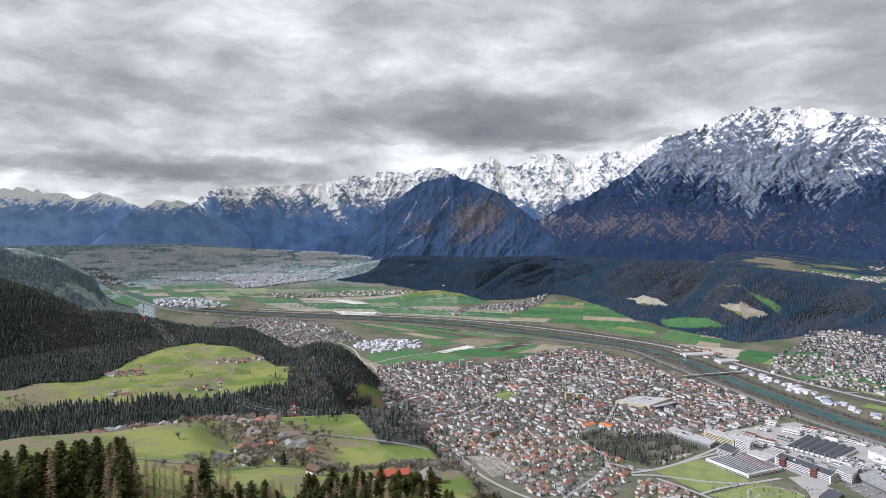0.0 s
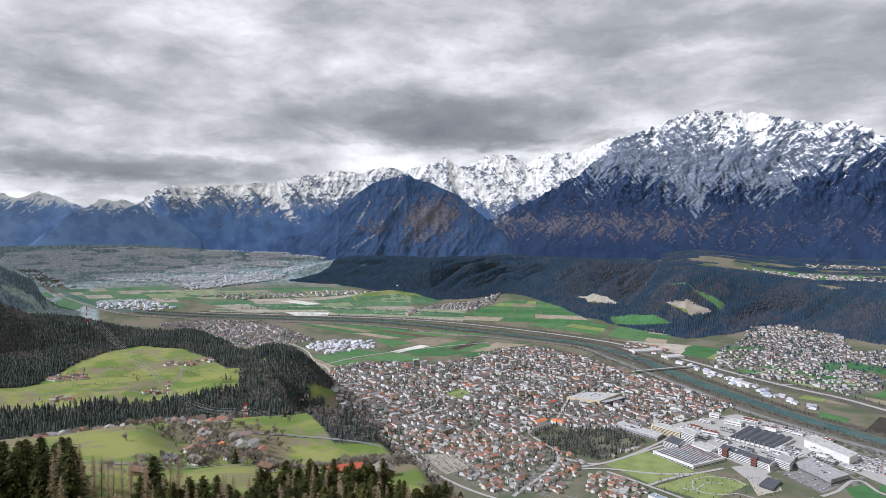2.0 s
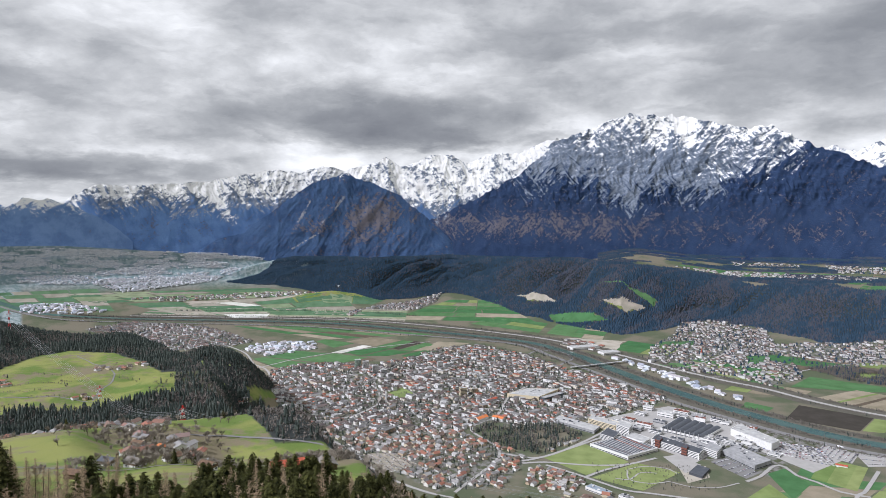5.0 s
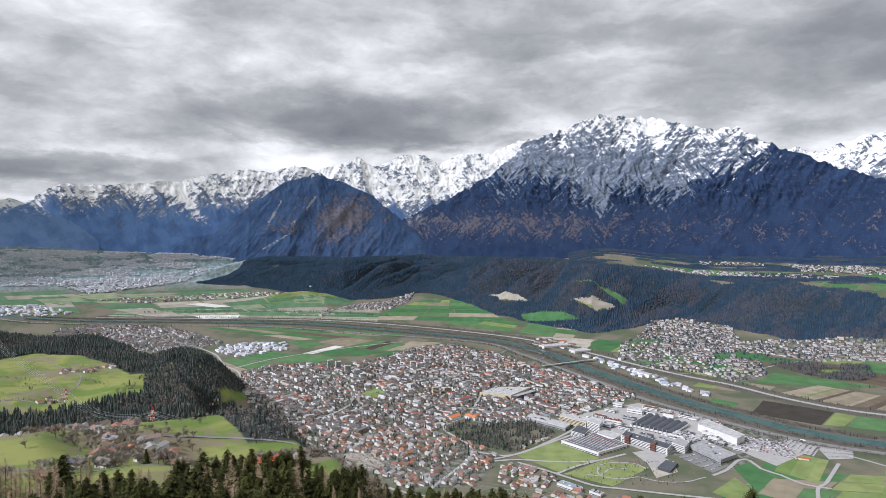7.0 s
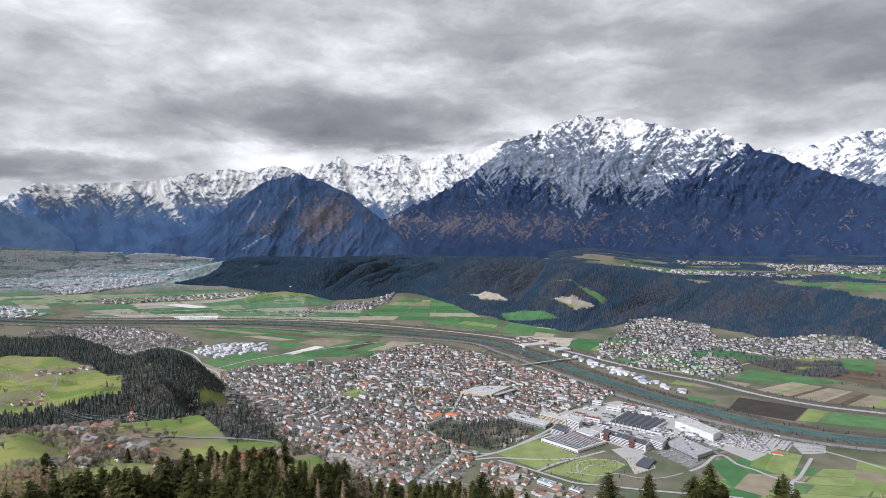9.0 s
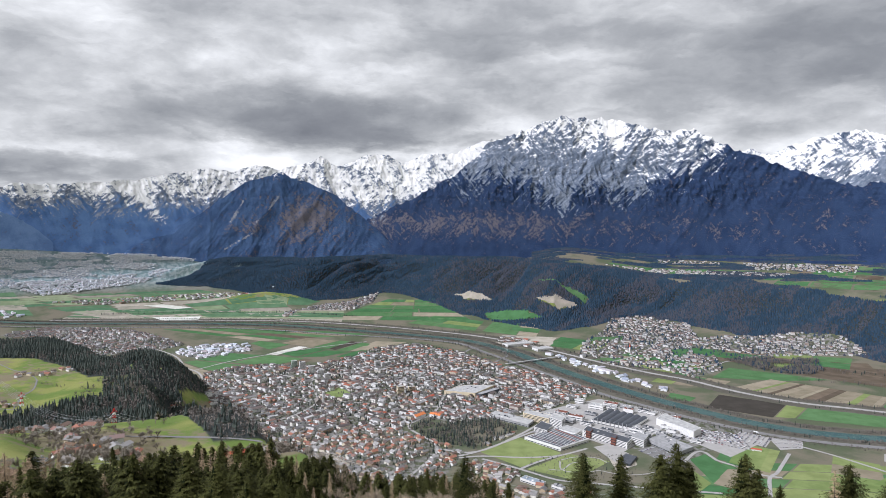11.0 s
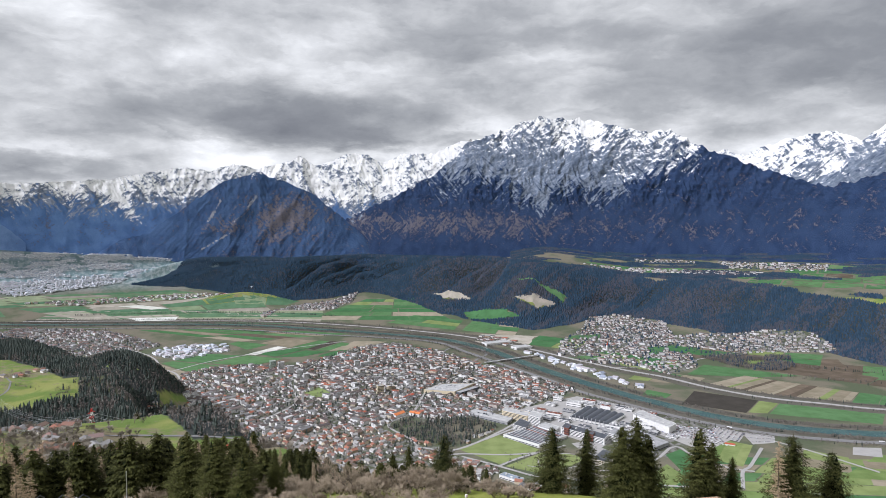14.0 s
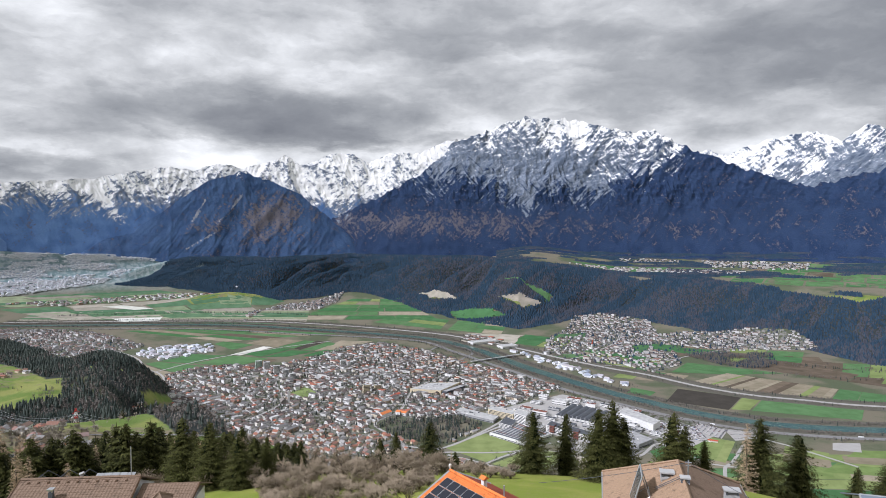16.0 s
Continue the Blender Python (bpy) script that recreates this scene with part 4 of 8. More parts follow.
patch("field", [(-1590, 4120), (-1705, 4260), (-1410, 4300), (-1380, 4160)], "fleece", FIELD_WORDS["fleece"], 1.0)


# ---- woods seen from afar ----


def cones(base, tall, wide, layers, around, seed):
    """Many small conifers as stacked ragged cones. base: built points (n, 3)."""
    rng = np.random.default_rng(seed)
    n = len(base)
    vs, fs, off = [], [], 0
    lean = rng.normal(0, 0.03, (n, 2)) * tall[:, None]
    for L in range(layers):
        lo, hi = (0.06 + 0.86 * L / layers), min(1.0, 0.06 + 0.86 * (L + 1.45) / layers) if L < layers - 1 else 1.0
        rad = wide * (1 - lo) ** 0.85
        ang = rng.uniform(0, 6.28, (n, 1)) + np.arange(around) * 6.283 / around
        rr = rad[:, None] * rng.uniform(0.65, 1.2, (n, around))
        ring = np.stack([base[:, None, 0] + rr * np.cos(ang) + lean[:, None, 0] * lo, base[:, None, 1] + rr * np.sin(ang) + lean[:, None, 1] * lo, base[:, None, 2] + (tall * lo)[:, None] - rr * rng.uniform(0.1, 0.5, (n, around))], -1)
        tip = np.stack([base[:, 0] + lean[:, 0] * hi, base[:, 1] + lean[:, 1] * hi, base[:, 2] + tall * hi], -1)
        vs.append(np.concatenate([ring, tip[:, None]], 1).reshape(-1, 3))
        i = np.arange(around)
        tri = np.stack([i, (i + 1) % around, np.full(around, around)], 1)
        fs.append((off + np.arange(n)[:, None, None] * (around + 1) + tri[None]).reshape(-1, 3))
        off += n * (around + 1)
    return np.concatenate(vs), np.concatenate(fs)


def brooms(base, tall, wide, blades, seed, thin=0.26):
    """Many small leafless trees as fans of thin twigs."""
    rng = np.random.default_rng(seed)
    n = len(base)
    d = rng.normal(0, 1, (n, blades, 3))
    d /= np.maximum(np.linalg.norm(d, axis=-1, keepdims=True), 1e-6)
    d[..., 2] = np.where(d[..., 2] < -0.35, -d[..., 2], d[..., 2])
    size = np.stack([wide, wide, tall * 0.42], -1)[:, None, :]
    heart = base[:, None, :] + np.stack([0 * tall, 0 * tall, tall * 0.55], -1)[:, None, :]
    reach = rng.uniform(0.0, 0.45, (n, blades, 1))
    heart = heart + rng.normal(0, 0.22 if blades < 60 else 0.36, (n, blades, 3)) * size
    root = heart + d * size * reach
    tip = heart + d * size * (reach * 0.8 + (0.34 if blades < 60 else 0.16)) + rng.normal(0, 0.05, (n, blades, 3)) * tall[:, None, None]
    # the trunk
    root[:, 0] = base
    tip[:, 0] = base + np.stack([0 * tall, 0 * tall, tall * 0.5], -1)
    side = np.cross(tip - root, rng.normal(0, 1, (n, blades, 3)))
    side /= np.maximum(np.linalg.norm(side, axis=-1, keepdims=True), 1e-6)
    side = side * (tall * thin * 0.6)[:, None, None]
    mid = root * 0.4 + tip * 0.6
    v = np.stack([root, mid + side, tip, mid - side], 2).reshape(-1, 3)
    return v, np.arange(n * blades * 4).reshape(-1, 4)


def scatter(x0, x1, y0, y1, gap, seed, keep):
    rng = np.random.default_rng(seed)
    gx, gy = np.meshgrid(np.arange(x0, x1, gap), np.arange(y0, y1, gap))
    x = (gx + rng.uniform(-0.5, 0.5, gx.shape) * gap).ravel()
    y = (gy + rng.uniform(-0.5, 0.5, gy.shape) * gap).ravel()
    ok = keep(x, y, rng)
    return x[ok], y[ok], rng


def wood(name, box, gap, seed, mask, label, tall=(16, 26), layers=2, around=5, mat="spruce", bare=0.25, mixed=0.15):
    def keep(x, y, rng):
        az, d = polar(x, y)
        return (np.abs(az + 3) < 52) & (rng.uniform(0, 1, x.shape) < mask(x, y))
    x, y, rng = scatter(*box, gap, seed, keep)
    if not len(x):
        return
    z = height(x, y)
    p, k = draw_in(np.stack([x, y, z - 0.5], -1))
    h = rng.uniform(*tall, len(x)) * k * (0.75 + 0.5 * fbm(x / 60, y / 60, 2, 3))
    brown = fbm(x / 150, y / 150, 3, 21) + rng.normal(0, mixed, len(x)) < 0.28 + bare * 0.5
    az, d = polar(x, y)
    side = az > -21
    if name == "terrace_forest":
        out = d - foot_of(az)
        crest = fbm((az * 95 - 0.55 * out) / 130, out / 420, 3, 66, True) + 0.6 * (fbm(x / 420, y / 420, 3, 67) - 0.5)
        brown = rng.uniform(0, 1, len(x)) < np.clip((crest - 0.54) * 4, 0.04, 0.92) * np.interp(az, [-14, 2, 9, 40], [0.2, 0.55, 1.0, 0.8])
    if name == "belt_forest":
        brown = np.where(side, rng.uniform(0, 1, len(x)) < 0.82, brown)
        h = np.where(side, h * 0.65, h)
    c = ~brown
    v, f = cones(p[c], h[c], h[c] * (rng.uniform(0.46, 0.62, c.sum()) if layers == 1 else rng.uniform(0.34, 0.46, c.sum()) if layers == 3 else rng.uniform(0.24, 0.34, c.sum())), layers, around, seed)
    tagged(mesh_object(name, v, f, [M[mat]]), label, "trees", kind="stuff")
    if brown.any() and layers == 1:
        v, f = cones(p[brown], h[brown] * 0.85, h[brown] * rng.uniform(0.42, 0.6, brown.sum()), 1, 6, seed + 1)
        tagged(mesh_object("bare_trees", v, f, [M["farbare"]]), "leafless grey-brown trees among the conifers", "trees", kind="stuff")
    elif brown.any():
        v, f = brooms(p[brown], h[brown] * 0.75, h[brown] * 0.34, 9, seed + 1, 0.24)
        tagged(mesh_object("bare_trees", v, f, [M["bareleaf"]]), "leafless grey-brown trees among the conifers", "trees", kind="stuff")


wood("hill_forest", (-2700, -900, 1100, 3050), 6.8, 3, lambda x, y: woods(x, y) * (np.hypot(x, y) > 1780) * ~(np.hypot(x + 805, y - 1950) < 300), "dense dark conifer forest on the hillside", tall=(10, 17), layers=3, bare=0.28)
wood("knoll_forest", (-1120, -500, 1650, 2300), 7.5, 4, lambda x, y: woods(x, y) * (np.hypot(x + 805, y - 1950) < 300), "dark conifers covering the knoll", tall=(11, 18), layers=3, bare=0.46)
wood("belt_forest", (-1350, 120, 500, 1800), 8.0, 5, lambda x, y: woods(x, y) * (np.hypot(x, y) < 1780) * ~(np.hypot(x + 805, y - 1950) < 300), "belt of spruces and bare trees below the hamlet", tall=(13, 24), layers=4, around=6, bare=0.40)
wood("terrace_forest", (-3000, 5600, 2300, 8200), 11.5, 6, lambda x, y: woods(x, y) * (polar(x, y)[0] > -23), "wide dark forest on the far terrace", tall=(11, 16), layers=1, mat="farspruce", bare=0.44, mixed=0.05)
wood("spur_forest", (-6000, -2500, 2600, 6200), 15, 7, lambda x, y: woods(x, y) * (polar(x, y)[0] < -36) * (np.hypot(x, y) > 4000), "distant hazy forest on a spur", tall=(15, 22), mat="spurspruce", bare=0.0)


# ---- houses seen from afar ----


def house_parts(w, l, h, rise, over=0.7, thick=0.3):
    """A gabled house, ridge along y: wall vertices and triangles, roof vertices and triangles."""
    a, b = w / 2, l / 2
    wv = np.array([(-a, -b, -1.5), (a, -b, -1.5), (a, b, -1.5), (-a, b, -1.5), (-a, -b, h), (a, -b, h), (a, b, h), (-a, b, h), (0, -b, h + rise), (0, b, h + rise)])
    wf = [(0, 1, 5), (0, 5, 4), (1, 2, 6), (1, 6, 5), (2, 3, 7), (2, 7, 6), (3, 0, 4), (3, 4, 7), (4, 5, 8), (6, 7, 9)]
    e = a + over
    dz = rise * over / a
    g = b + over
    lo = np.array([(-e, -g, h - dz), (0, -g, h + rise), (e, -g, h - dz), (-e, g, h - dz), (0, g, h + rise), (e, g, h - dz)])
    rv = np.concatenate([lo + (0, 0, 0.05), lo + (0, 0, 0.05 + thick)])
    rf = [(6, 7, 10), (6, 10, 9), (7, 8, 11), (7, 11, 10), (0, 4, 1), (0, 3, 4), (1, 5, 2), (1, 4, 5), (0, 1, 7), (0, 7, 6), (1, 2, 8), (1, 8, 7), (4, 3, 9), (4, 9, 10), (5, 4, 10), (5, 10, 11), (3, 0, 6), (3, 6, 9), (2, 5, 11), (2, 11, 8)]
    return wv, wf, rv, rf


def turned(v, ang, scale=1.0):
    c, s = math.cos(ang), math.sin(ang)
    return np.stack([v[:, 0] * c - v[:, 1] * s, v[:, 0] * s + v[:, 1] * c, v[:, 2]], 1) * scale


def sites(poly, gap, seed, avoid=(), fill=0.8, box=None):
    xs, ys = [q[0] for q in poly], [q[1] for q in poly]
    def keep(x, y, rng):
        ok = inside(x, y, poly) & (rng.uniform(0, 1, x.shape) < fill)
        for other in avoid:
            ok &= ~inside(x, y, other)
        for line in ROADS:
            pts = np.array(line, float)
            for p0, p1 in zip(pts, pts[1:]):
                t = np.clip(((x - p0[0]) * (p1 - p0)[0] + (y - p0[1]) * (p1 - p0)[1]) / ((p1 - p0) @ (p1 - p0)), 0, 1)
                ok &= np.hypot(x - p0[0] - t * (p1 - p0)[0], y - p0[1] - t * (p1 - p0)[1]) > 12
        return ok
    return scatter(min(xs), max(xs), min(ys), max(ys), gap, seed, keep)


HOUSES = []


def settlement(name, poly, gap, seed, label, size=(9, 14), avoid=(), fill=0.8, lone=0, mats=("wall", "roof")):
    """The houses of a settlement. The nearest ones become things of their own, the others one mesh."""
    x, y, rng = sites(poly, gap, seed, avoid, fill)
    if poly is CITY:
        ok = rng.uniform(0, 1, len(x)) < clumps(x, y)
        x, y = x[ok], y[ok]
    ok = rng.uniform(0, 1, len(x)) < 0.15 + 1.35 * fbm(x / 110, y / 110, 3, seed + 50)
    x, y = x[ok], y[ok]
    z = height(x, y)
    order = np.argsort(np.hypot(x, y))
    wall, roof, wt, rt, nw, nr = [], [], [], [], 0, 0
    for rank, i in enumerate(order):
        w = rng.uniform(*size)
        l = w * rng.uniform(1.0, 1.45)
        h = rng.choice([4.5, 5.5, 6, 7.5])
        if rank >= lone and rng.uniform() < 0.10 + (0.26 if lone else 0.06) * step(fbm(x[i] / 150, y[i] / 150, 2, seed + 60), 0.52, 0.6):
            w, l, h = w * 1.25, l * rng.uniform(1.4, 2.3), rng.choice([8.5, 11, 13])
        ang = math.radians(25 + 50 * float(vnoise(x[i] / 260, y[i] / 260, seed)) + rng.choice([0, 90]) + rng.normal(0, 5))
        if rank < lone:
            HOUSES.append((x[i], y[i], z[i], w, l, h, ang))
            continue
        wv, wf, rv, rf = house_parts(w, l, h, w * (0.03 if h > 8 or size[0] > 18 else rng.uniform(0.17, 0.3)))
        at, k = draw_in(np.array([x[i], y[i], z[i]]))
        wall.append(turned(wv, ang, k) + at)
        roof.append(turned(rv, ang, k) + at)
        wt.append(np.array(wf) + nw)
        rt.append(np.array(rf) + nr)
        nw, nr = nw + len(wv), nr + len(rv)
    if wall:
        v = np.concatenate(wall + roof)
        f = np.concatenate(wt + [t + nw for t in rt])
        mi = np.repeat([0, 1], [sum(map(len, wt)), sum(map(len, rt))])
        tagged(mesh_object(name, v, f, [M[mats[0]], M[mats[1]]], mi), label, "houses", kind="stuff")


PARK = [(-35, 1935), (55, 2045), (110, 1980), (240, 2025), (305, 1910), (160, 1745), (20, 1840)]
GRAVES = [(-312, 1721), (-229, 1745), (-155, 1656), (-223, 1594)]
OVAL = [(-337, 2351), (-288, 2434), (-224, 2324), (-289, 2277)]
OPEN_FIELD = [(140, 1720), (300, 1880), (415, 1725), (265, 1600)]
M["villagewall"] = material("village_walls", lambda k, p: k.ramp(island(k), [(0.0, (0.42, 0.41, 0.40)), (0.6, (0.62, 0.61, 0.60)), (0.85, (0.36, 0.30, 0.24)), (1.0, (0.50, 0.50, 0.50))]))
M["villageroof"] = material("village_roofs", lambda k, p: k.ramp(island(k), [(0.0, (0.06, 0.055, 0.055)), (0.4, (0.14, 0.11, 0.10)), (0.6, (0.20, 0.12, 0.10)), (0.8, (0.17, 0.17, 0.175)), (1.0, (0.34, 0.34, 0.34))]))
M["citywall"] = material("city_walls", lambda k, p: k.ramp(island(k), [(0.0, (0.56, 0.58, 0.61)), (0.7, (0.76, 0.77, 0.79)), (1.0, (0.48, 0.49, 0.51))]))
# roofs made pale and bluish: haze of the far city put into the colour
M["cityroof"] = material("city_roofs_hazed", lambda k, p: k.ramp(island(k), [(0.0, (0.24, 0.28, 0.35)), (0.45, (0.42, 0.37, 0.38)), (0.75, (0.40, 0.44, 0.50)), (1.0, (0.66, 0.68, 0.71))]))
settlement("estate_houses", [(112, 1632), (171, 1676), (272, 1585), (242, 1529), (154, 1505), (105, 1525)], 16, 15, "row houses at the edge of town", (8, 12), fill=1.0, lone=60)
settlement("estate_houses", [(187, 1492), (236, 1520), (318, 1478), (420, 1440), (400, 1360), (187, 1400)], 22, 16, "row houses at the edge of town", (9, 16), fill=0.9, lone=40)
settlement("park_houses", [(175, 1775), (280, 1895), (325, 1905), (285, 1850), (200, 1760)], 21, 22, "red-roofed villas beside the park", (8, 12), fill=0.9, lone=16)
settlement("riverside_works", [(600, 3050), (690, 2930), (790, 2690), (890, 2440), (960, 2330), (900, 2300), (800, 2530), (690, 2780)], 27, 18, "pale sheds between river and railway", (14, 24), fill=0.7, mats=("citywall", "cityroof"))
settlement("riverside_works", [(419, 3530), (552, 3453), (617, 3340), (538, 3195), (437, 3334)], 38, 19, "pale sheds of the gravel works", (19, 30), fill=0.7)
settlement("far_works", [(-3377, 4587), (-3023, 4731), (-2542, 4335), (-2601, 4180), (-3060, 4200)], 36, 20, "distant white halls beside the motorway", (13, 22), fill=0.75, mats=("citywall", "cityroof"))
settlement("town_houses", TOWN, 19.5, 5, "town houses with white walls and red, brown and grey roofs", size=(8.5, 15), avoid=(PARK, OPEN_FIELD, GRAVES, OVAL), fill=0.98, lone=280)
GREENS = ([(932, 3475), (1125, 3517), (1088, 3401), (907, 3378)], [(764, 2955), (961, 2938), (931, 2845), (758, 2839)], [(1369, 3186), (1654, 2963), (1465, 2840), (1312, 3051)], [(1247, 3140), (1337, 3143), (1242, 2948), (1188, 2970)])
for quad in GREENS:
    patch("field", quad, G, "green field among village houses", 0.5)
settlement("upper_village", VILLAGE_UP, 21, 6, "village of white houses beyond the knoll", (9, 13), fill=0.95, mats=("villagewall", "villageroof"))
settlement("trade_park", TRADE_PARK, 33, 7, "pale flat commercial halls between fields", (13, 24), fill=0.9, mats=("citywall", "cityroof"))
settlement("far_village", VILLAGE_FAR, 25, 8, "distant village of white houses at the forest edge", (10, 15), mats=("villagewall", "villageroof"))
settlement("right_village", VILLAGE_RIGHT, 22, 9, "village of white houses climbing the wooded slope", (8, 13), avoid=GREENS, fill=0.68, mats=("villagewall", "villageroof"))
settlement("village_row", VILLAGE_ROW, 23, 10, "row of white houses below the forest", (8, 13), avoid=GREENS, fill=0.68, mats=("villagewall", "villageroof"))
settlement("distant_city", CITY, 35, 12, "distant city spread over the valley floor", (9, 16), fill=0.6, mats=("citywall", "cityroof"))
settlement("terrace_village", [(1590, 5540), (2150, 5550), (2945, 5050), (2730, 4775), (1950, 5095)], 36, 13, "white village on the terrace meadows", (12, 18), fill=0.75, mats=("villagewall", "villageroof"))
settlement("terrace_village", PLATEAU_ROW, 46, 23, "row of white houses on the far plateau", (12, 18), fill=0.7, mats=("villagewall", "villageroof"))
settlement("terrace_village", PLATEAU_HAMLET, 56, 24, "white hamlet on the plateau under the massif", (12, 18), fill=0.6, mats=("villagewall", "villageroof"))
settlement("valley_houses", [(-2875, 5010), (-1790, 5655), (-1165, 5730), (-1495, 5415), (-2325, 4955)], 36, 14, "distant houses along the valley road", (12, 18), fill=0.75)
settlement("valley_village", [(-3819, 6240), (-4000, 6800), (-2900, 7300), (-2760, 6730), (-2944, 5914), (-3091, 5500)], 36, 21, "distant village of pale houses on the plain", (12, 20), fill=0.85, mats=("citywall", "cityroof"))


# ---- things: helpers ----


def thing(name, at, turn, label, category, group=""):
    """An empty at a thing's base: true plan place, turned about z."""
    ob = new(name)
    q, k = draw_in(np.array(at, float))
    ob.matrix_world = Matrix.Translation(q) @ Matrix.Rotation(turn, 4, "Z") @ Matrix.Scale(float(k), 4)
    return tagged(ob, label, category, group)


def part(name, geo, mat, parent, label=""):
    """One mesh under a thing or part. geo: vertices and faces."""
    me = bpy.data.meshes.new(name)
    me.from_pydata([tuple(map(float, v)) for v in geo[0]], [], [tuple(map(int, f)) for f in geo[1]])
    me.materials.append(M[mat])
    me.update()
    ob = new(name, me)
    ob.parent = parent
    return tagged(ob, label)


def joined(*geos):
    v, f = [], []
    for gv, gf in geos:
        f += [tuple(i + len(v) for i in q) for q in gf]
        v += [tuple(p) for p in gv]
    return v, f


def box(x0, x1, y0, y1, z0, z1):
    v = [(x, y, z) for z in (z0, z1) for x, y in ((x0, y0), (x1, y0), (x1, y1), (x0, y1))]
    return v, [(3, 2, 1, 0), (4, 5, 6, 7), (0, 1, 5, 4), (1, 2, 6, 5), (2, 3, 7, 6), (3, 0, 4, 7)]


def beam(a, b, w, w2=None):
    """A square bar from a to b."""
    a, b = Vector(a), Vector(b)
    d = (b - a).normalized()
    s = d.orthogonal().normalized()
    t = d.cross(s)
    v = []
    for p, h in ((a, w / 2), (b, (w if w2 is None else w2) / 2)):
        v += [p + s * h + t * h, p - s * h + t * h, p - s * h - t * h, p + s * h - t * h]
    return [tuple(p) for p in v], [(3, 2, 1, 0), (4, 5, 6, 7), (0, 1, 5, 4), (1, 2, 6, 5), (2, 3, 7, 6), (3, 0, 4, 7)]


def moved(geo, dx, dy, dz, turn=0.0):
    c, s = math.cos(turn), math.sin(turn)
    return [(x * c - y * s + dx, x * s + y * c + dy, z + dz) for x, y, z in geo[0]], geo[1]


def slab(a, b, c, d, thick):
    """A thin plate on four corners, thickened along its normal."""
    a, b, c, d = (Vector(p) for p in (a, b, c, d))
    n = (b - a).cross(d - a).normalized() * thick
    v = [a, b, c, d, a + n, b + n, c + n, d + n]
    return [tuple(p) for p in v], [(3, 2, 1, 0), (4, 5, 6, 7), (0, 1, 5, 4), (1, 2, 6, 5), (2, 3, 7, 6), (3, 0, 4, 7)]


def on(quad, u, v, lift=0.0):
    """A point on a four-cornered face, by its two edges, lifted off it."""
    a, b, c, d = (Vector(p) for p in quad)
    n = (b - a).cross(d - a).normalized()
    return tuple(a * (1 - u) * (1 - v) + b * u * (1 - v) + c * u * v + d * (1 - u) * v + n * lift)


def plain(col, col2=None, scale=0.5):
    col2 = col2 or tuple(c * 0.8 for c in col)
    return lambda k, p: k.mix(k.span(k.noise(p, scale, 5, 0.6), 0.3, 0.7), col, col2)


def choice(stops):
    return lambda k, p: k.mix(k.math("MULTIPLY", k.noise(p, 0.6, 4), 0.35), k.ramp(each(k), stops), (0.1, 0.09, 0.08))


M["wall_each"] = material("rendered_walls", choice([(0.0, (0.72, 0.71, 0.68)), (0.5, (0.82, 0.81, 0.78)), (0.72, (0.66, 0.58, 0.42)), (0.86, (0.62, 0.50, 0.36)), (1.0, (0.36, 0.26, 0.17))]))
M["roof_each"] = material("tiled_roofs", choice([(0.0, (0.10, 0.075, 0.065)), (0.28, (0.20, 0.13, 0.10)), (0.45, (0.27, 0.115, 0.078)), (0.6, (0.34, 0.14, 0.088)), (0.72, (0.17, 0.165, 0.165)), (1.0, (0.40, 0.385, 0.37))]))
M["white"] = material("white_render", plain((0.72, 0.71, 0.69), (0.60, 0.59, 0.57), 0.2))
M["cream"] = material("cream_render", plain((0.66, 0.56, 0.38), (0.58, 0.50, 0.36), 0.2))
M["greenish"] = material("pale_green_render", plain((0.42, 0.55, 0.46), (0.5, 0.6, 0.5), 0.2))
M["grey"] = material("grey_roofing", plain((0.34, 0.34, 0.34), (0.24, 0.24, 0.245), 0.1))
M["dark"] = material("dark_grey_metal", plain((0.055, 0.062, 0.075), (0.09, 0.095, 0.105), 0.1), rough=0.55)
M["bluetin"] = material("blue_grey_tin", plain((0.20, 0.24, 0.29), (0.26, 0.30, 0.34), 0.1), rough=0.5)
M["pale_roof"] = material("pale_flat_roofing", plain((0.46, 0.455, 0.445), (0.31, 0.31, 0.305), 0.08))
M["rust"] = material("red_brown_panels", plain((0.20, 0.075, 0.05), (0.15, 0.06, 0.045), 0.3))
M["redtile"] = material("bright_red_tiles", plain((0.43, 0.10, 0.055), (0.34, 0.085, 0.05), 0.3))
M["orangetile"] = material("orange_tiles", plain((0.60, 0.20, 0.065), (0.50, 0.165, 0.06), 0.6))
M["wood"] = material("weathered_timber", plain((0.17, 0.105, 0.065), (0.10, 0.065, 0.045), 0.8))
M["shingle"] = material("grey_weathered_shingles", plain((0.24, 0.215, 0.19), (0.17, 0.155, 0.14), 0.8))
M["glass"] = material("window_glass", lambda k, p: (0.025, 0.032, 0.042), rough=0.12, spec=0.6)
M["steel"] = material("galvanised_steel", plain((0.48, 0.49, 0.50), (0.40, 0.41, 0.42), 1.0), rough=0.45, metal=0.7)
M["redpaint"] = material("red_paint", plain((0.52, 0.045, 0.04), (0.44, 0.04, 0.035), 0.5), rough=0.5)
M["whitepaint"] = material("white_paint", plain((0.80, 0.80, 0.80), (0.7, 0.7, 0.7), 0.5), rough=0.5)
M["bark"] = material("grey_brown_bark", plain((0.13, 0.10, 0.075), (0.08, 0.06, 0.045), 1.5))
M["twig"] = material("bare_twigs", leaf_look((0.19, 0.150, 0.108), (0.40, 0.325, 0.23)), spec=0.1, leafy=True)
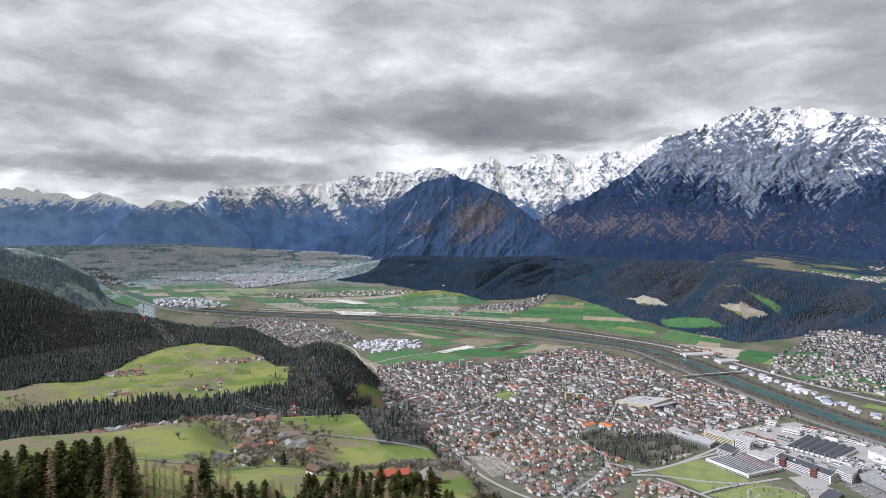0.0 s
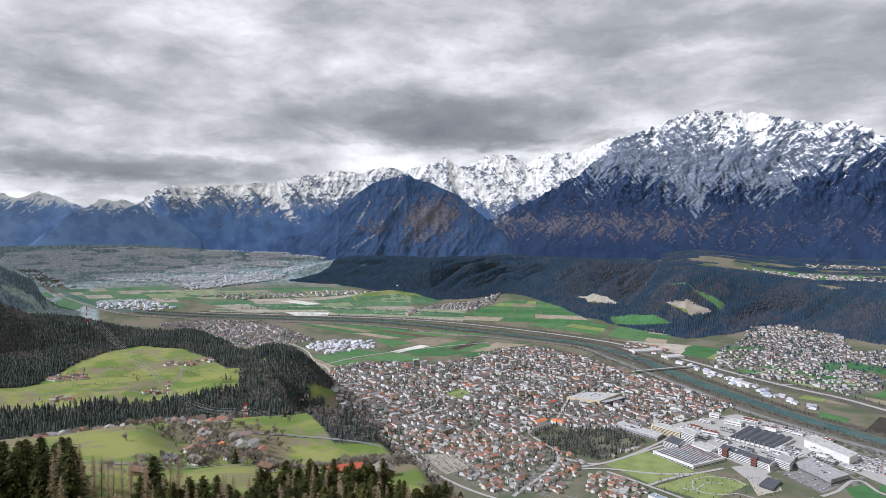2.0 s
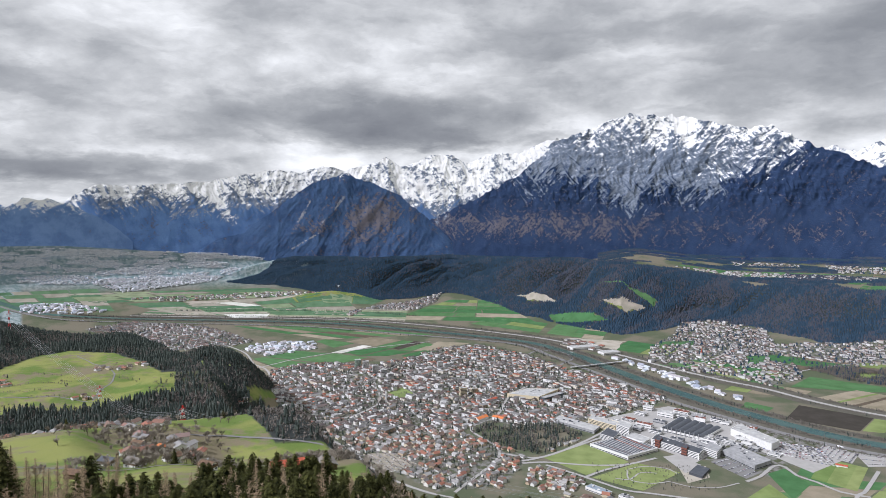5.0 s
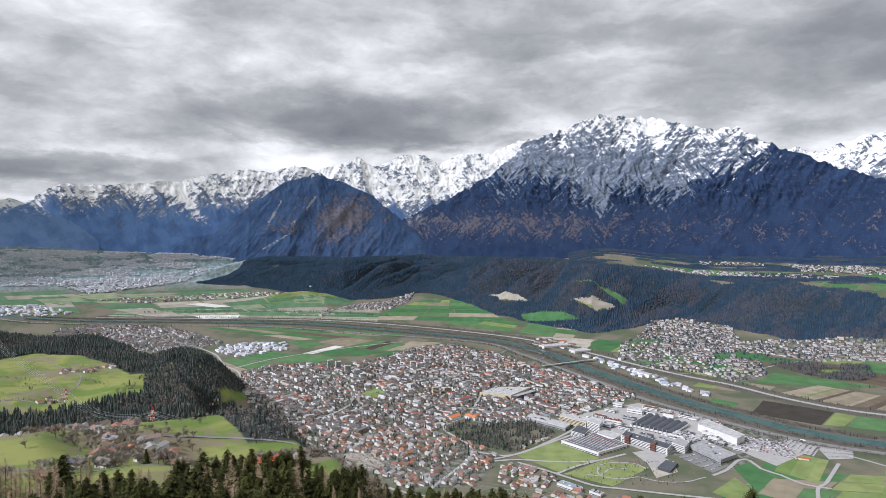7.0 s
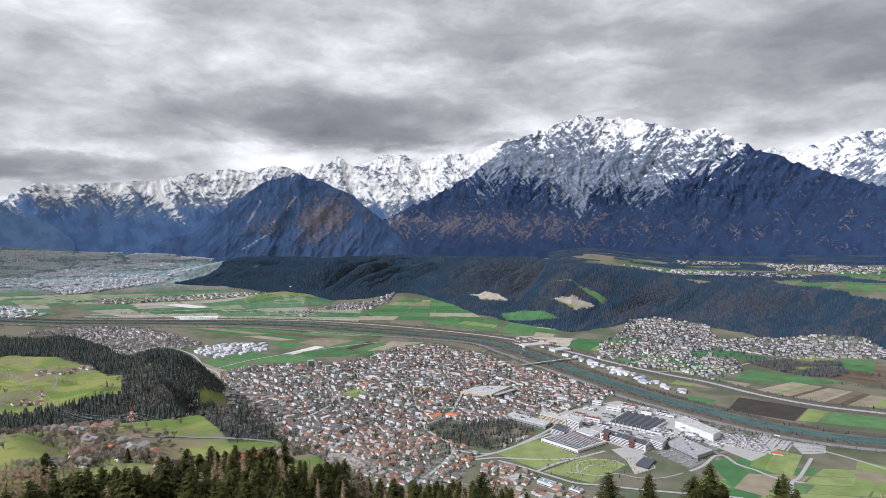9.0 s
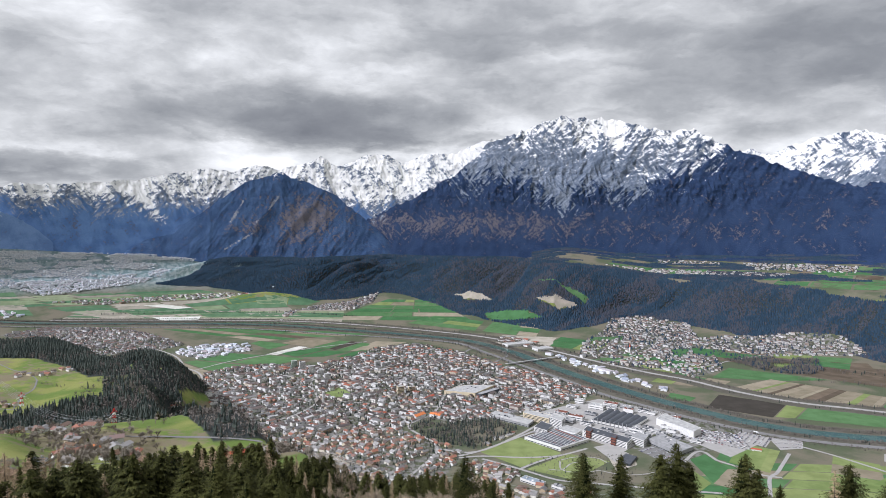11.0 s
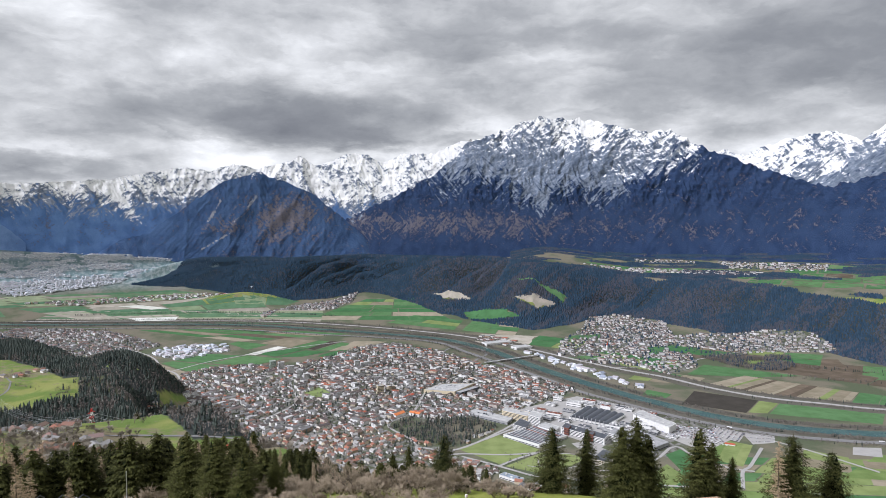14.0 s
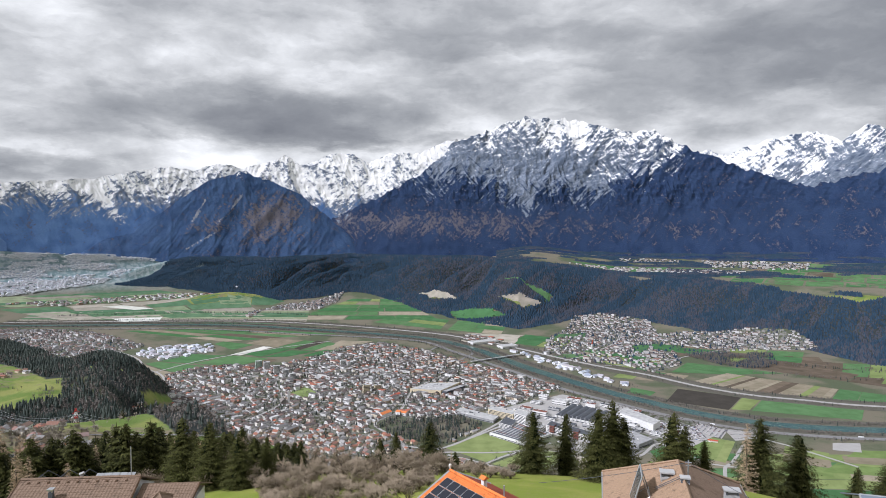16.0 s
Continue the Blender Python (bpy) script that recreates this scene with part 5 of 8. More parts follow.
M["larch"] = material("larch_twigs", leaf_look((0.26, 0.19, 0.12), (0.46, 0.35, 0.225)), spec=0.1, leafy=True)
M["needles"] = material("near_spruce_needles", leaf_look((0.003, 0.006, 0.002), (0.088, 0.090, 0.025)), spec=0.12)
# near-black green for the cones that imitate shade within spruce crowns
M["core"] = material("crown_shade_cones", leaf_look((0.006, 0.010, 0.004), (0.016, 0.022, 0.008)), spec=0.1)
M["cars"] = material("car_paint", lambda k, p: k.ramp(island(k), [(0.0, (0.75, 0.75, 0.75)), (0.3, (0.4, 0.4, 0.42)), (0.55, (0.05, 0.05, 0.06)), (0.86, (0.10, 0.09, 0.09)), (0.9, (0.25, 0.04, 0.03)), (0.93, (0.05, 0.09, 0.22)), (1.0, (0.7, 0.7, 0.7))]), rough=0.3, spec=0.5)


# ---- town: single houses ----


def gabled(name, label, category, at, turn, w, l, h, rise, wall, roof, group="", windows=0, base="", over=0.8):
    """A gabled house: walls, roof, chimney, and windows where they show."""
    ob = thing(name, at, turn, label, category, group)
    wv, wf, rv, rf = house_parts(w, l, h, rise, over)
    part("wall", (wv, wf), wall, ob)
    part("roof", (rv, rf), roof, ob)
    part("chimney", joined(box(w * 0.14, w * 0.14 + 0.8, l * 0.15, l * 0.15 + 0.8, h, h + rise + 0.8), box(w * 0.14 - 0.1, w * 0.14 + 0.9, l * 0.15 - 0.1, l * 0.15 + 0.9, h + rise + 0.8, h + rise + 0.95)), "grey", ob)
    if base:
        part("timber_storey", box(-w / 2 - 0.06, w / 2 + 0.06, -l / 2 - 0.06, l / 2 + 0.06, h * 0.55, h - 0.02), base, ob, "dark timber upper storey")
    for i in range(windows):
        side = i % 4
        u = (-0.28 + 0.28 * ((i // 4) % 3))
        z = 1.0 if i % 8 < 4 else 3.6
        if side in (0, 1):
            x = (w / 2 + 0.03) * (1 if side else -1)
            g = box(x - 0.09, x + 0.09, u * l - 0.55, u * l + 0.55, z, z + 1.25)
        else:
            y = (l / 2 + 0.03) * (1 if side == 3 else -1)
            g = box(u * w - 0.55, u * w + 0.55, y - 0.09, y + 0.09, z, z + 1.25)
        part("window", g, "glass", ob, "dark window pane")
    return ob


def lone_houses():
    rng = random.Random(4)
    kinds = []
    for i in range(8):
        w = 9 + 0.7 * i
        kinds.append(gabled("town_house", "rendered family house with a tiled gable roof", "house", (0, 0, 0), 0, w, w * rng.uniform(1.1, 1.6), rng.choice([5, 6, 7]), w * rng.uniform(0.2, 0.3), "wall_each", "roof_each", "houses of the town"))
    used = set()
    for x, y, z, w, l, h, ang in HOUSES:
        i = min(7, max(0, int((w - 9) / 0.7)))
        m = Matrix.Translation((x, y, z)) @ Matrix.Rotation(ang, 4, "Z")
        if i in used:
            copy_thing(kinds[i], m)
        else:
            used.add(i)
            kinds[i].matrix_world = m
    for i, ob in enumerate(kinds):
        if i not in used:
            for o in (*ob.children_recursive, ob):
                bpy.data.objects.remove(o)


lone_houses()


# ---- town: large buildings ----


def hall(name, label, category, quad, h, wall, roof, bands=0, band_mat="glass", units=0, group="", parapet=0.6, seed=0):
    """A flat-roofed building on a four-cornered footprint, with bands of windows and plant on the roof."""
    q = [Vector((*p, 0)) for p in quad]
    if sum(a.x * b.y - b.x * a.y for a, b in zip(q, q[1:] + q[:1])) < 0:
        q.reverse()
    mid = sum(q, Vector()) / 4
    ob = thing(name, (mid.x, mid.y, float(height(mid.x, mid.y))), 0, label, category, group)
    loc = [p - mid for p in q]
    lo, hi = [(p.x, p.y, -1) for p in loc], [(p.x, p.y, h) for p in loc]
    part("wall", (lo + hi, [(0, 1, 5, 4), (1, 2, 6, 5), (2, 3, 7, 6), (3, 0, 4, 7)]), wall, ob)
    ring = [(p.x * 1.0, p.y * 1.0, h + parapet) for p in loc]
    inn = [(p.x * 0.985, p.y * 0.985, h + parapet) for p in loc]
    floor = [(p.x * 0.985, p.y * 0.985, h + 0.1) for p in loc]
    part("parapet", (hi + ring + inn + floor, [(i, (i + 1) % 4, 4 + (i + 1) % 4, 4 + i) for i in range(4)] + [(4 + i, 4 + (i + 1) % 4, 8 + (i + 1) % 4, 8 + i) for i in range(4)] + [(8 + i, 8 + (i + 1) % 4, 12 + (i + 1) % 4, 12 + i) for i in range(4)]), wall, ob)
    part("roof", (floor, [(0, 1, 2, 3)]), roof, ob)
    for b in range(bands):
        z0 = 1.3 + b * (h - 0.6) / bands
        z1 = z0 + min(1.7, (h - 0.6) / bands * 0.55)
        for i in range(4):
            a, c = loc[i], loc[(i + 1) % 4]
            n = Vector((c.y - a.y, a.x - c.x, 0)).normalized() * 0.12
            a2, c2 = a.lerp(c, 0.03) + n, a.lerp(c, 0.97) + n
            if n.y < 0.06:
                part("window_band", ([(a2.x, a2.y, z0), (c2.x, c2.y, z0), (c2.x, c2.y, z1), (a2.x, a2.y, z1), (a2.x - n.x, a2.y - n.y, z0), (c2.x - n.x, c2.y - n.y, z0), (c2.x - n.x, c2.y - n.y, z1), (a2.x - n.x, a2.y - n.y, z1)], [(0, 1, 2, 3), (3, 2, 6, 7), (1, 0, 4, 5), (0, 3, 7, 4), (2, 1, 5, 6)]), band_mat, ob)
    rng = random.Random(seed)
    for u in range(units):
        s, t = rng.uniform(0.15, 0.85), rng.uniform(0.15, 0.85)
        p = loc[0] * (1 - s) * (1 - t) + loc[1] * s * (1 - t) + loc[2] * s * t + loc[3] * (1 - s) * t
        w, d, z = rng.uniform(2, 6), rng.uniform(2, 6), rng.uniform(1.5, 3.5)
        part("roof_unit", moved(box(-w / 2, w / 2, -d / 2, d / 2, 0.05, z), p.x, p.y, h, rng.uniform(0, 1)), rng.choice(["grey", "white", "dark"]), ob)
    return ob


def ridged_on(ob, quad, h, count, wide, tall, mat, name, along=0):
    """Long low skylights across a hall's roof."""
    q = [Vector((*p, 0)) for p in quad]
    mid = sum(q, Vector()) / 4
    for i in range(count):
        u = (i + 0.7) / (count + 0.4)
        e = [(0, 1), (3, 2)] if along == 0 else [(0, 3), (1, 2)]
        a = q[e[0][0]].lerp(q[e[0][1]], u) - mid
        b = q[e[1][0]].lerp(q[e[1][1]], u) - mid
        a, b = a.lerp(b, 0.06), a.lerp(b, 0.94)
        d = (b - a).normalized()
        n = Vector((-d.y, d.x, 0)) * wide / 2
        z = Vector((0, 0, h + 0.15))
        t = Vector((0, 0, h + tall))
        v = [a - n + z, a + n + z, b + n + z, b - n + z, a + t, b + t]
        part(name, ([tuple(p) for p in v], [(0, 1, 4), (3, 5, 2), (0, 4, 5, 3), (1, 2, 5, 4), (0, 3, 2, 1)]), mat, ob)


STRIPED = [(306, 1825), (421, 1909), (484, 1800), (389, 1729)]
ob = hall("striped_hall", "wide pale factory hall with rows of skylights", "factory", STRIPED, 9, "white", "pale_roof", 1)
ridged_on(ob, STRIPED, 9, 12, 4.5, 2.4, "dark", "skylight", 0)
ridged_on(ob, STRIPED, 9.05, 4, 3.0, 1.6, "rust", "skylight", 0)
VAULTS = [(540, 1980), (626, 2093), (722, 1991), (637, 1893)]


def vaulted_hall(quad, h, spans):
    q = [Vector((*p, 0)) for p in quad]
    mid = sum(q, Vector()) / 4
    ob = hall("vaulted_hall", "factory hall under dark grey barrel vaults with steel stacks", "factory", quad, h, "white", "dark", 1)
    for i in range(spans):
        u0, u1 = i / spans + 0.006, (i + 1) / spans - 0.006
        c = [q[0].lerp(q[3], u0) - mid, q[0].lerp(q[3], u1) - mid, q[1].lerp(q[2], u1) - mid, q[1].lerp(q[2], u0) - mid]
        v, f, n = [], [], 9
        for j in range(n):
            t = j / (n - 1)
            z = h + 0.2 + 6.5 * math.sin(math.pi * (0.1 + 0.8 * t)) - 6.5 * math.sin(math.pi * 0.1)
            a, b = c[0].lerp(c[1], t), c[3].lerp(c[2], t)
            v += [(a.x, a.y, z), (b.x, b.y, z)]
        f = [(2 * j, 2 * j + 2, 2 * j + 3, 2 * j + 1) for j in range(n - 1)] + [tuple(range(2 * n - 2, -1, -2)), tuple(range(1, 2 * n, 2))]
        part("vault", (v, f), "dark", ob)
    for i in range(9):
        p = q[0].lerp(q[3], 0.08 + 0.1 * i) - mid
        part("stack", joined(beam((p.x * 1.03, p.y * 1.03, 0), (p.x * 1.03, p.y * 1.03, h + 9), 1.6)), "steel", ob, "bright steel stack")


vaulted_hall(VAULTS, 9, 6)
hall("office_row", "long office block with bands of windows", "office building", [(480, 1853), (504, 1894), (599, 1777), (575, 1741)], 17, "white", "dark", 4, units=5, seed=1)
hall("brick_tower", "red-brown clad stair tower", "tower", [(486, 1838), (500, 1862), (510, 1850), (496, 1826)], 21, "rust", "dark", 3)
hall("brick_tower", "red-brown clad stair tower", "tower", [(540, 1777), (552, 1800), (562, 1788), (550, 1765)], 21, "rust", "dark", 3)
hall("cream_block", "long cream office slab with window bands", "office building", [(333, 2020), (349, 2062), (417, 1991), (401, 1952)], 21, "cream", "pale_roof", 5, units=2, seed=2)
hall("white_block", "tall white slab at the works", "office building", [(404, 1952), (424, 1991), (451, 1952), (431, 1909)], 27, "white", "pale_roof", 6)
hall("glass_block", "dark glazed office cube with white floors", "office building", [(346, 1894), (379, 1952), (404, 1909), (377, 1859)], 15, "white", "dark", 4)
hall("long_shed", "long pale flat-roofed workshop", "factory", [(229, 2038), (252, 2087), (361, 1980), (336, 1936)], 9, "grey", "pale_roof", 1, units=6, seed=3)
hall("white_hall", "high white windowless warehouse", "warehouse", [(734, 1952), (779, 2002), (831, 1857), (795, 1823)], 20, "white", "pale_roof", 0, units=3, seed=4)
hall("grey_hall", "low grey warehouse with a flat roof", "warehouse", [(649, 1786), (707, 1833), (750, 1719), (692, 1678)], 12, "grey", "grey", 1, units=8, seed=5)
hall("white_workshop", "white workshop beside the offices", "factory", [(418, 1884), (444, 1925), (482, 1873), (456, 1834)], 12, "white", "pale_roof", 2)
hall("corner_tower", "white and dark corner block of the works", "office building", [(602, 1786), (634, 1833), (653, 1795), (624, 1750)], 19, "white", "grey", 4)
hall("glass_pavilion", "low dark glass entrance pavilion", "pavilion", [(517, 1638), (555, 1690), (577, 1666), (541, 1612)], 6, "dark", "dark", 0)
rng = random.Random(12)
WORKS = [((600 + 45 * i + rng.uniform(-8, 8), 1900 + 0 * i - 40 * j + 30 * (i % 2)), i, j) for i in range(4) for j in range(3)]
for (cx, cy), i, j in WORKS:
    a, w, l = math.radians(-40), rng.uniform(16, 30), rng.uniform(22, 40)
    ux, uy = Vector((math.cos(a), math.sin(a), 0)) * l / 2, Vector((-math.sin(a), math.cos(a), 0)) * w / 2
    c = Vector((cx + 15, cy - 20, 0))
    if not inside(c.x, c.y, VAULTS) and not inside(c.x, c.y, [(480, 1853), (504, 1894), (599, 1777), (575, 1741)]):
        hall("works_building", "pale flat-roofed building of the works", "factory", [tuple((c + s * ux + t * uy).xy) for s, t in ((-1, -1), (1, -1), (1, 1), (-1, 1))], rng.choice([8, 10, 13]), rng.choice(["white", "grey"]), rng.choice(["pale_roof", "grey", "pale_roof"]), rng.choice([1, 2]), units=4, group="works buildings", seed=i * 7 + j)
for cx, cy in ((470, 2080), (520, 2140), (560, 2200), (440, 2150), (600, 2130), (390, 2110), (500, 2010), (690, 2080), (760, 2060), (820, 2010), (660, 2170)):
    a, w, l = math.radians(-38 + rng.uniform(-6, 6)), rng.uniform(18, 32), rng.uniform(25, 50)
    ux, uy = Vector((math.cos(a), math.sin(a), 0)) * l / 2, Vector((-math.sin(a), math.cos(a), 0)) * w / 2
    c = Vector((cx, cy, 0))
    hall("works_building", "pale flat-roofed building of the works", "factory", [tuple((c + s * ux + t * uy).xy) for s, t in ((-1, -1), (1, -1), (1, 1), (-1, 1))], rng.choice([7, 9, 14]), rng.choice(["white", "grey", "white"]), rng.choice(["pale_roof", "grey", "pale_roof", "rust"]), rng.choice([1, 2]), units=3, group="works buildings", seed=cx)
for i, (cx, cy, w, l, h, wall, roof) in enumerate(((430, 2040, 18, 44, 10, "white", "grey"), (470, 1985, 22, 40, 12, "grey", "pale_roof"), (520, 1955, 20, 36, 9, "white", "dark"), (560, 2060, 18, 40, 8, "grey", "dark"), (640, 2120, 24, 46, 9, "white", "grey"), (700, 2130, 20, 40, 8, "grey", "grey"),
                                               (740, 2080, 18, 34, 10, "white", "dark"), (650, 1870, 22, 38, 14, "white", "grey"), (690, 1900, 18, 30, 11, "grey", "dark"), (630, 1840, 16, 30, 16, "white", "dark"), (560, 1880, 20, 36, 12, "grey", "dark"), (520, 1890, 14, 30, 9, "white", "grey"), (790, 1790, 24, 30, 5, "white", "pale_roof"),
                                               (380, 2180, 20, 42, 9, "white", "grey"), (330, 2150, 18, 38, 8, "cream", "pale_roof"), (300, 2090, 16, 40, 8, "grey", "grey"), (460, 2210, 22, 46, 8, "white", "dark"), (540, 2260, 20, 40, 8, "grey", "grey"), (275, 1515, 22, 58, 8, "white", "bluetin"), (330, 1480, 16, 30, 7, "white", "grey"))):
    a = math.radians(-40 if i < 18 else -45)
    ux, uy = Vector((math.cos(a), math.sin(a), 0)) * l / 2, Vector((-math.sin(a), math.cos(a), 0)) * w / 2
    c = Vector((cx, cy, 0))
    hall("works_building", "flat-roofed hall with a blue-grey metal roof" if roof == "bluetin" else "flat-roofed workshop between the larger halls", "factory", [tuple((c + s * ux + t * uy).xy) for s, t in ((-1, -1), (1, -1), (1, 1), (-1, 1))], h, wall, roof, 2 if h > 8 else 1, units=4, group="works buildings", seed=40 + i)
# market hall, school and blocks of flats
hall("market_hall", "large cream shopping hall with a flat pale roof", "shop", [(97, 2322), (174, 2402), (289, 2402), (206, 2285)], 14, "cream", "pale_roof", 1, units=7, seed=8)
hall("dark_annex", "dark glazed end of the shopping hall", "shop", [(210, 2283), (285, 2362), (300, 2345), (225, 2268)], 14, "dark", "grey", 0)
for i, (x, y) in enumerate([(-504, 2675), (-465, 2640), (-416, 2575), (-380, 2560), (-350, 2545), (-168, 2759), (-125, 2770), (-140, 2740), (-60, 2330), (-20, 2350)]):
    a = math.radians(20)
    ux, uy = Vector((math.cos(a), math.sin(a), 0)) * 12, Vector((-math.sin(a), math.cos(a), 0)) * 8
    c = Vector((x, y, 0))
    hall("apartment_tower", "pale green block of flats" if i == 0 else "pale cream block of flats with window bands", "apartment block", [tuple((c + s * ux + t * uy).xy) for s, t in ((-1, -1), (1, -1), (1, 1), (-1, 1))], 34 if i < 3 else 24 + 3 * (i % 3), "greenish" if i == 0 else ("cream" if i in (8, 9) else "white"), "pale_roof", 8 if i < 3 else 6, units=1, group="blocks of flats", seed=i)
for x, y, w, l, ang, lab in ((5, 2045, 20, 48, 50, "school with a bright orange tiled roof"), (60, 2050, 16, 40, -38, "school wing with a bright orange tiled roof"), (40, 2255, 15, 62, 58, "long house with a bright red roof")):
    gabled("long_house", lab, "school" if "school" in lab else "house", (x, y, 0), math.radians(ang - 90), w, l, 10, w * 0.22, "white", "orangetile" if "orange" in lab else "redtile")


def church(at, turn):
    ob = thing("church", at, turn, "white church with a free-standing bell tower and dark roof", "church")
    wv, wf, rv, rf = house_parts(18, 40, 12, 8)
    part("nave", (wv, wf), "shingle", ob)
    part("roof", (rv, rf), "shingle", ob)
    part("tower", box(14, 20, -10, -4, -1, 38), "white", ob)
    part("belfry", joined(box(13.8, 20.2, -10.2, -3.8, 38.0, 39.0), *[box(x, x + 0.9, y, y + 0.9, 39, 43) for x in (14, 19.1) for y in (-10, -4.9)], box(13.8, 20.2, -10.2, -3.8, 43.0, 43.8)), "white", ob)
    return ob


church((-337, 2213, 0), math.radians(15))
ob = thing("village_church", (1010, 3080, float(height(1010, 3080))), 0.4, "village church with a pointed spire", "church")
wv, wf, rv, rf = house_parts(11, 24, 9, 6)
part("nave", (wv, wf), "white", ob)
part("roof", (rv, rf), "shingle", ob)
part("tower", box(-3, 3, -19, -13, -1, 26), "white", ob)
part("spire", ([(-3.4, -19.4, 26), (3.4, -19.4, 26), (3.4, -12.6, 26), (-3.4, -12.6, 26), (0, -16, 48)], [(0, 1, 4), (1, 2, 4), (2, 3, 4), (3, 0, 4), (3, 2, 1, 0)]), "redtile", ob)
for x, y in ((925, 1719),):
    gabled("red_barn", "field barn with a bright red roof", "barn", (x, y, 0), math.radians(60), 9, 26, 4, 2, "white", "redtile")
hall("gravel_works", "pale halls of a gravel works", "factory", [(430, 3260), (560, 3320), (590, 3270), (450, 3210)], 11, "white", "pale_roof", 1)
hall("gravel_works", "pale halls of a gravel works", "factory", [(560, 3150), (640, 3190), (665, 3140), (580, 3100)], 10, "white", "pale_roof", 1)


def bridge():
    a, b = Vector((385, 2795, 0)), Vector((680, 2960, 0))
    mid = (a + b) / 2
    ob = thing("road_bridge", (mid.x, mid.y, 0), math.atan2(b.y - a.y, b.x - a.x), "concrete road bridge over the river", "bridge")
    l = (b - a).length / 2
    part("deck", box(-l, l, -6, 6, 6.5, 8.0), "pale_roof", ob)
    for y in (-6.1, 5.8):
        part("railing", box(-l, l, y, y + 0.3, 8.0, 9.1), "steel", ob)
    for x in (-70, -25, 25, 70):
        part("pier", box(x - 1.2, x + 1.2, -4.5, 4.5, -1, 6.5), "grey", ob)


bridge()


# ---- power line ----


def pylon(at, turn, tall=36.0):
    ob = thing("pylon", at, turn, "red and white lattice pylon of a power line", "pylon", "pylons")
    for i in range(6):
        z0, z1 = tall * i / 6, tall * (i + 1) / 6
        w0, w1 = 3.2 * (1 - 0.82 * i / 6), 3.2 * (1 - 0.82 * (i + 1) / 6)
        geos = []
        c0 = [(-w0, -w0), (w0, -w0), (w0, w0), (-w0, w0)]
        c1 = [(-w1, -w1), (w1, -w1), (w1, w1), (-w1, w1)]
        for j in range(4):
            k = (j + 1) % 4
            geos.append(beam((*c0[j], z0), (*c1[j], z1), 0.55))
            geos.append(beam((*c0[j], z0), (*c1[k], z1), 0.32))
            geos.append(beam((*c0[k], z0), (*c1[j], z1), 0.32))
        part("lattice", joined(*geos), "redpaint" if i % 2 == 1 else "whitepaint", ob)
    for z, half in ((tall * 0.62, 9.0), (tall * 0.80, 6.5)):
        geos = [beam((-half, 0, z), (half, 0, z), 0.5), beam((-half, 0, z), (0, 0, z + 3), 0.35), beam((half, 0, z), (0, 0, z + 3), 0.35)]
        part("cross_arm", joined(*geos), "whitepaint" if z < tall * 0.7 else "redpaint", ob)
        for x in (-half, -half * 0.5, half * 0.5, half):
            part("insulator", beam((x, 0, z - 2.4), (x, 0, z), 0.22), "dark", ob)
    return ob


def ground_at(x, y):
    return (x, y, float(height(x, y)))


LINE = [(-1467, 1962, 62.0), (-842, 1405, 30.0), (-438, 944, 30.0), (420, 930, 34.0)]
tops = []
for i, (x, y, t) in enumerate(LINE):
    nxt = LINE[min(i + 1, 3)]
    prv = LINE[max(i - 1, 0)]
    ang = math.atan2(nxt[1] - prv[1], nxt[0] - prv[0]) + math.pi / 2
    if i < 3:
        pylon(ground_at(x, y), ang, t)
    tops.append((Vector(ground_at(x, y)), ang, t))


def cable(a, b, sag, name="cable"):
    cu = bpy.data.curves.new(name, "CURVE")
    cu.dimensions, cu.bevel_depth, cu.bevel_resolution = "3D", 0.13, 0
    sp = cu.splines.new("POLY")
    sp.points.add(24)
    for i in range(25):
        t = i / 24
        p = a.lerp(b, t) - Vector((0, 0, 4 * sag * t * (1 - t)))
        q, _ = draw_in(np.array(p))
        sp.points[i].co = (*q, 1)
    cu.materials.append(M["steel"])
    return tagged(new("power_cable", cu), "grey power cable slung between pylons", "cable", "power cables")


for (p0, a0, t0), (p1, a1, t1) in zip(tops, tops[1:]):
    for frac, half in ((0.62, 9.0), (0.62, 4.5), (0.62, -4.5), (0.62, -9.0), (0.80, 6.5), (0.80, -6.5)):
        o0 = Vector((math.cos(a0) * half, math.sin(a0) * half, t0 * frac - 2.4))
        o1 = Vector((math.cos(a1) * half, math.sin(a1) * half, t1 * frac - 2.4))
        cable(p0 + o0, p1 + o1, 9 if p0.x < -1000 else 22)
ob = thing("lattice_mast", ground_at(-470, 1240), 0.3, "slim grey lattice mast above the trees", "mast")
part("mast", joined(*[beam((sx * 1.2, sy * 1.2, 0), (sx * 0.3, sy * 0.3, 34), 0.35) for sx in (-1, 1) for sy in (-1, 1)]), "steel", ob)


# ---- hamlets on the slope ----
rng = random.Random(9)
